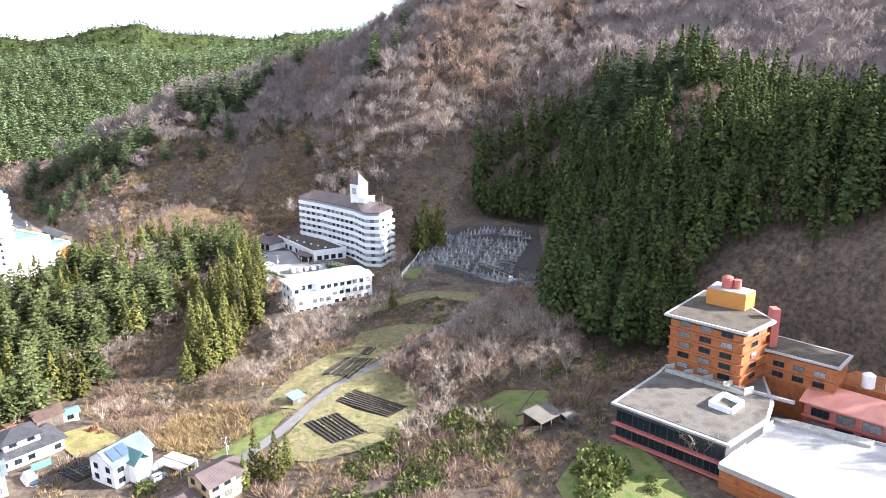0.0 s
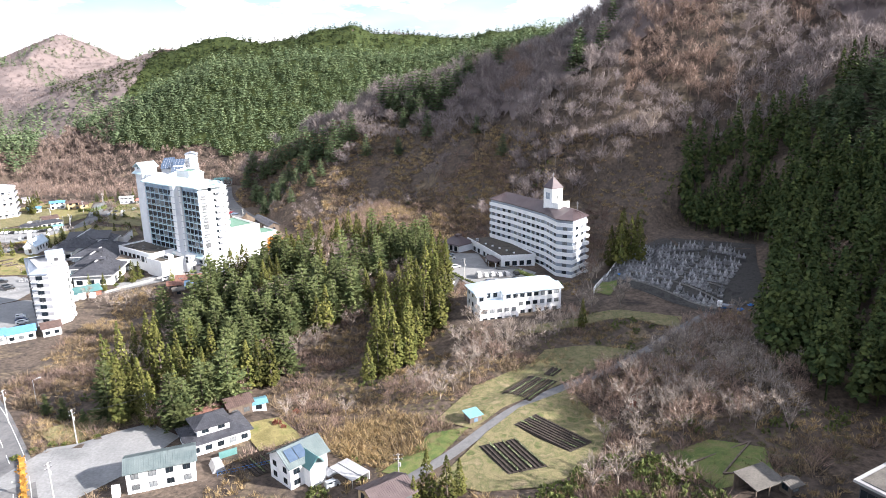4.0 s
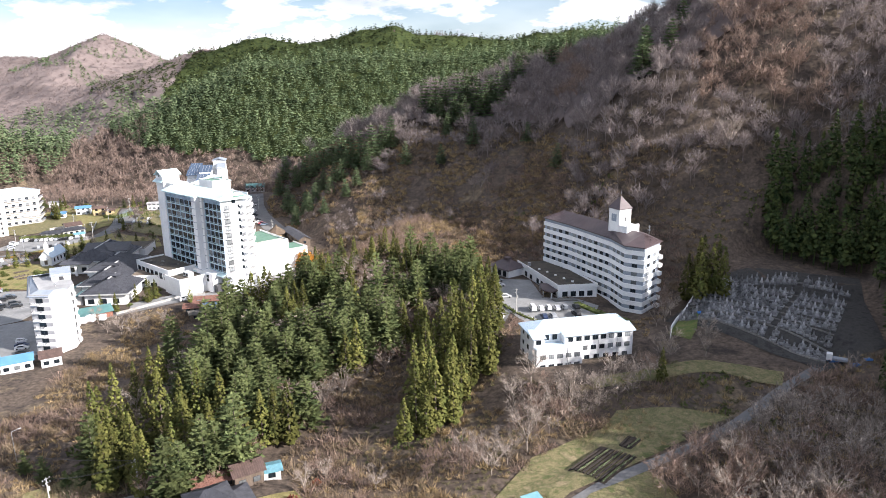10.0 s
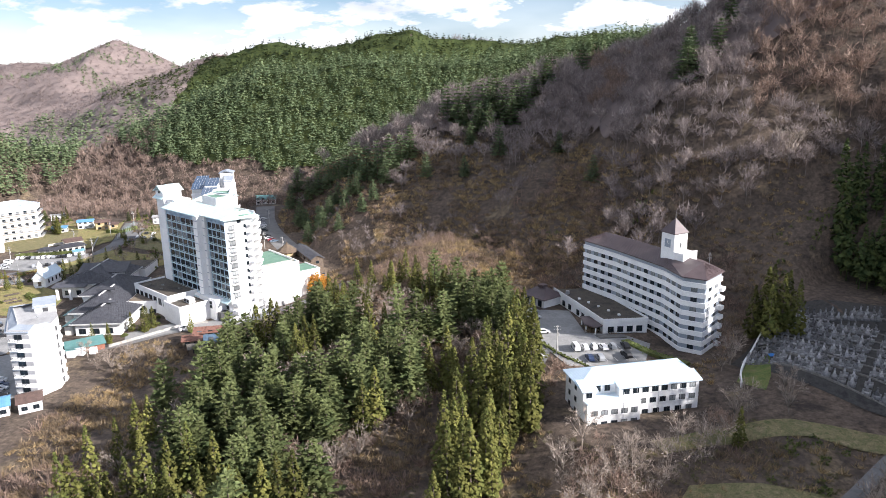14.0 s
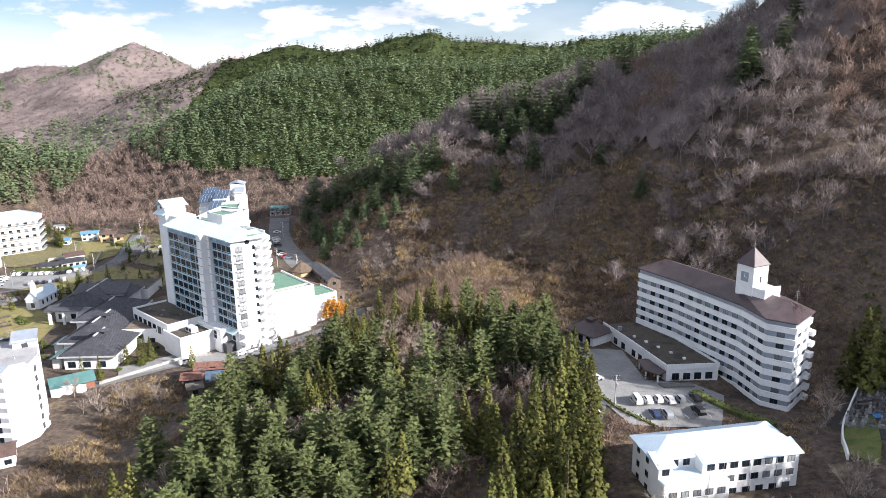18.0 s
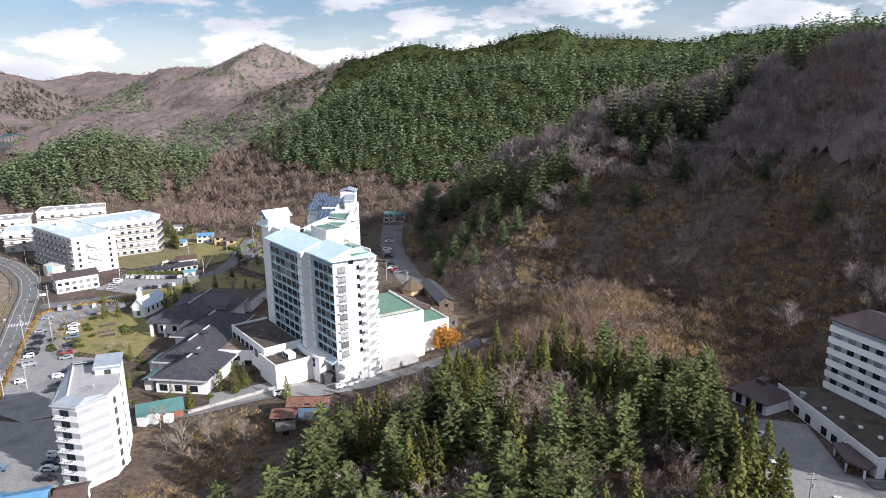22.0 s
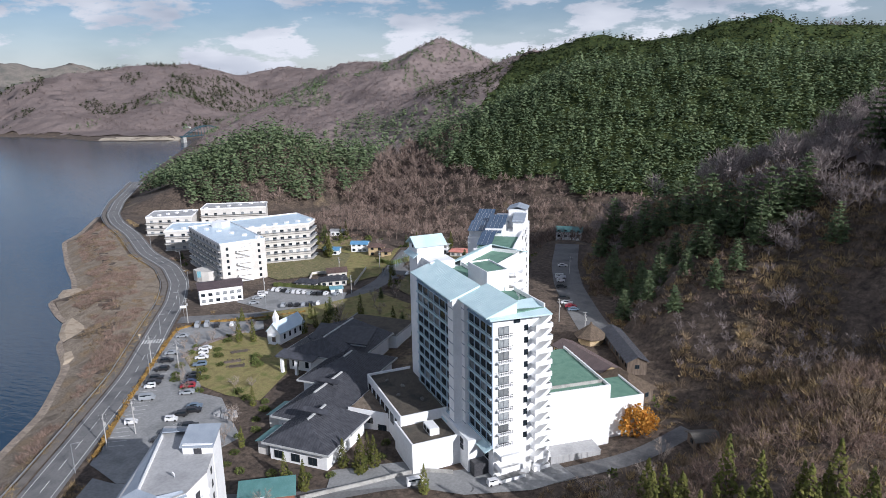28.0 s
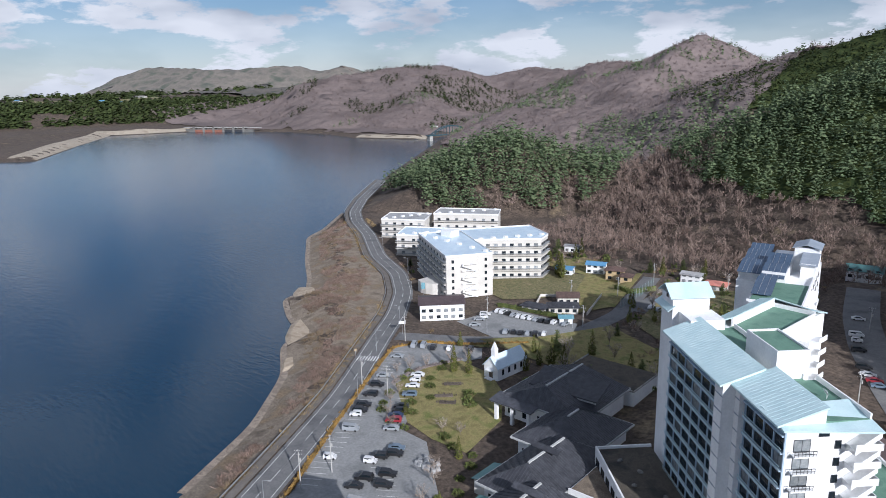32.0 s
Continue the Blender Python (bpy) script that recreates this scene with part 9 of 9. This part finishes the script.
court = draped("tennis_court", [(-186, 372), (-189, 405), (-168, 408), (-165, 375)], 5, M["asphalt"], "dark asphalt car park behind the wire fence", "court", .2)
for i, (x, y) in enumerate(((-180, 380), (-177, 380.5), (-172, 381), (-180, 392), (-176, 393), (-170, 398))):
    car(x, y, 95, K4[i % 4], (0, 2, 0, 1, 0, 2)[i])
wl = MB()
pts = resample([(-118, 209, 0), (-108, 219, 0), (-98, 230, 0), (-90, 232, 0)], 2)
for a, b in zip(pts, pts[1:]):
    wl.beam((a[0], a[1], at_ground(a[0], a[1], 1.1)), (b[0], b[1], at_ground(b[0], b[1], 1.1)), .35, 1.5)
single("retaining_wall", wl, M["concrete"], "pale curved concrete wall beside the service lane", "wall", "structure")
wl = MB()
for a, b in (((-219, 353), (-226, 366)), ((-226, 366), (-214, 377)), ((-196, 357), (-206, 384))):
    wl.beam((*a, at_ground(*a, 1.5)), (*b, at_ground(*b, 1.5)), .25, 2.0)
single("garden_wall", wl, M["offwhite"], "low cream garden wall round the bungalows", "wall", "structure")

# ---------------------------------------------------------------- bridge, dam and far shore
b = thing("arch_bridge", "blue steel arch bridge over the lake inlet", "bridge", -900, 1008, 0, 79)
part("deck", MB().box(-50, -4, 3.5, 66, 4, 5.0), M["ironblue"], b)
for side in (-4, 4):
    arch, n = MB(), 14
    P = [(-42 + 84 * i / n, side, 5 + 15 * (1 - (2 * i / n - 1) ** 2)) for i in range(n + 1)]
    for p, q in zip(P, P[1:]):
        part("arch_segment", MB().beam(p, q, 1.0, 1.2), M["ironblue"], b)
    for p in P[1:-1]:
        part("hanger", MB().box(p[0] - .25, side - .25, 4.5, p[0] + .25, side + .25, p[2]), M["ironblue"], b)
for x in (-44, 44):
    part("pier", MB().box(x - 3, -4, -12, x + 3, 4, 3.6), M["concrete"], b)
d = thing("dam", "concrete dam gates with red shutters beside a sandy embankment", "dam", -1456, 926, -5, 206.9)
part("wall", MB().box(-20, -3, -3, 155, 3, 6), M["stone"], d)
part("road_edge", MB().box(-40, -4, 9, 160, 4, 10.2), M["concrete"], d)
for i in range(6):
    part("gate_tower", MB().box(i * 26, -5, -3, 5 + i * 26, 5, 11.5), M["stone"], d)
    if i < 5:
        part("gate", MB().box(6 + i * 26, 3.1, -3, 26 + i * 26, 3.6, 5), M["brickred" if i > 1 else "metal_dark"], d)
shore_sand = mat("far_shore_sand", [(.30, .25, .19), (.42, .36, .28), (.35, .29, .22)], .05, .95, fine=.2)
draped("far_beach", [(-946, 990), (-960, 984), (-1020, 960), (-1088, 944), (-1094, 966), (-1020, 985), (-960, 1010)], 12, shore_sand, "pale sand bank on the far headland", "bank", .5)
draped("far_beach", [(-1588, 862), (-1640, 704), (-1402, 557), (-1180, 428), (-1215, 400), (-1430, 520), (-1678, 690), (-1612, 876)], 16, shore_sand, "sandy embankment beside the dam", "bank", .5)
for i in range(40):
    x, y = float(rng.uniform(-2700, -2150)), float(rng.uniform(560, 1150))
    if bool(inside(np.array([x]), np.array([y]), SHORE)[0]):
        continue
    s = float(rng.uniform(7, 17))
    t = thing("far_building", "pale low building on the plain beyond the lake", "building", x, y, gz(x, y), float(rng.uniform(0, 90)), "far buildings")
    part("wall", MB().box(-s, -s * .5, -3, s, s * .5, 6), M["concrete"], t)
    r = MB()
    gable_roof(r, -s, -s * .5, s, s * .5, 6, 3, .5)
    part("roof", r, M["strongblue" if i % 3 == 0 else "greydeck"], t)
house(-1010, 1075, 20, 12, 9, 7, "paledeck", "white", 2, "gable", "white house on the far shore", name="shore_house")

# the gravel bank between lake and road
bank_gravel = mat("bank_gravel", [(.15, .118, .088), (.27, .22, .165), (.20, .16, .118), (.24, .175, .11)], .12, .95, fine=.35, bump=.5)
draped("gravel_bank", [(-166, 104), (-206, 191), (-224, 222), (-249, 249), (-275, 265), (-279, 277), (-301, 285), (-326, 300), (-325, 310), (-346, 327), (-376, 346), (-430, 385), (-438, 402),
                       (-430, 412), (-391, 391), (-345, 360), (-309, 344), (-284, 325), (-265, 304), (-247, 279), (-219, 241), (-197, 206), (-170, 160), (-150, 132)], 6, bank_gravel, "brown gravel and dry soil bank of the lake", "bank", .07)
# low spits of sand running out from the bank
sand = mat("spit_sand", [(.30, .235, .165), (.44, .36, .27), (.36, .29, .21)], .3, .95, fine=.2, bump=.4)
for outline, label in (([(-320.6, 297.2), (-332, 306), (-338, 313), (-333, 321.5), (-318, 316), (-306, 308), (-303, 298), (-309.9, 293.9)], "pale sand spit running into the lake"),
                       ([(-270, 261.5), (-282, 269), (-293, 278.9), (-302.8, 292), (-290, 290), (-277, 280), (-262, 268), (-263.8, 262)], "brown gravel spit below the bank"),
                       ([(-250.8, 247.2), (-258, 252), (-262.5, 256.3), (-261.4, 263), (-250, 256)], "small gravel spit below the bank")):
    n = len(outline)
    cx, cy = sum(p[0] for p in outline) / n, sum(p[1] for p in outline) / n
    mb = MB()
    inner = [(cx + (x - cx) * .6, cy + (y - cy) * .6, -4.1) for x, y in outline]
    edge = [(x, y, -5.15) for x, y in outline]
    for i in range(n):
        mb.face(edge[i - 1], edge[i], inner[i], inner[i - 1])
    mb.face(*inner)
    me = mb.mesh("sand_spit", sand)
    bm = bmesh.new()
    bm.from_mesh(me)
    bmesh.ops.remove_doubles(bm, verts=bm.verts, dist=.01)
    bmesh.ops.recalc_face_normals(bm, faces=bm.faces)
    if sum(f.normal.z for f in bm.faces) < 0:
        bmesh.ops.reverse_faces(bm, faces=bm.faces)
    bm.to_mesh(me)
    bm.free()
    tagged(new("sand_spit", me), label, "shore", kind="structure")
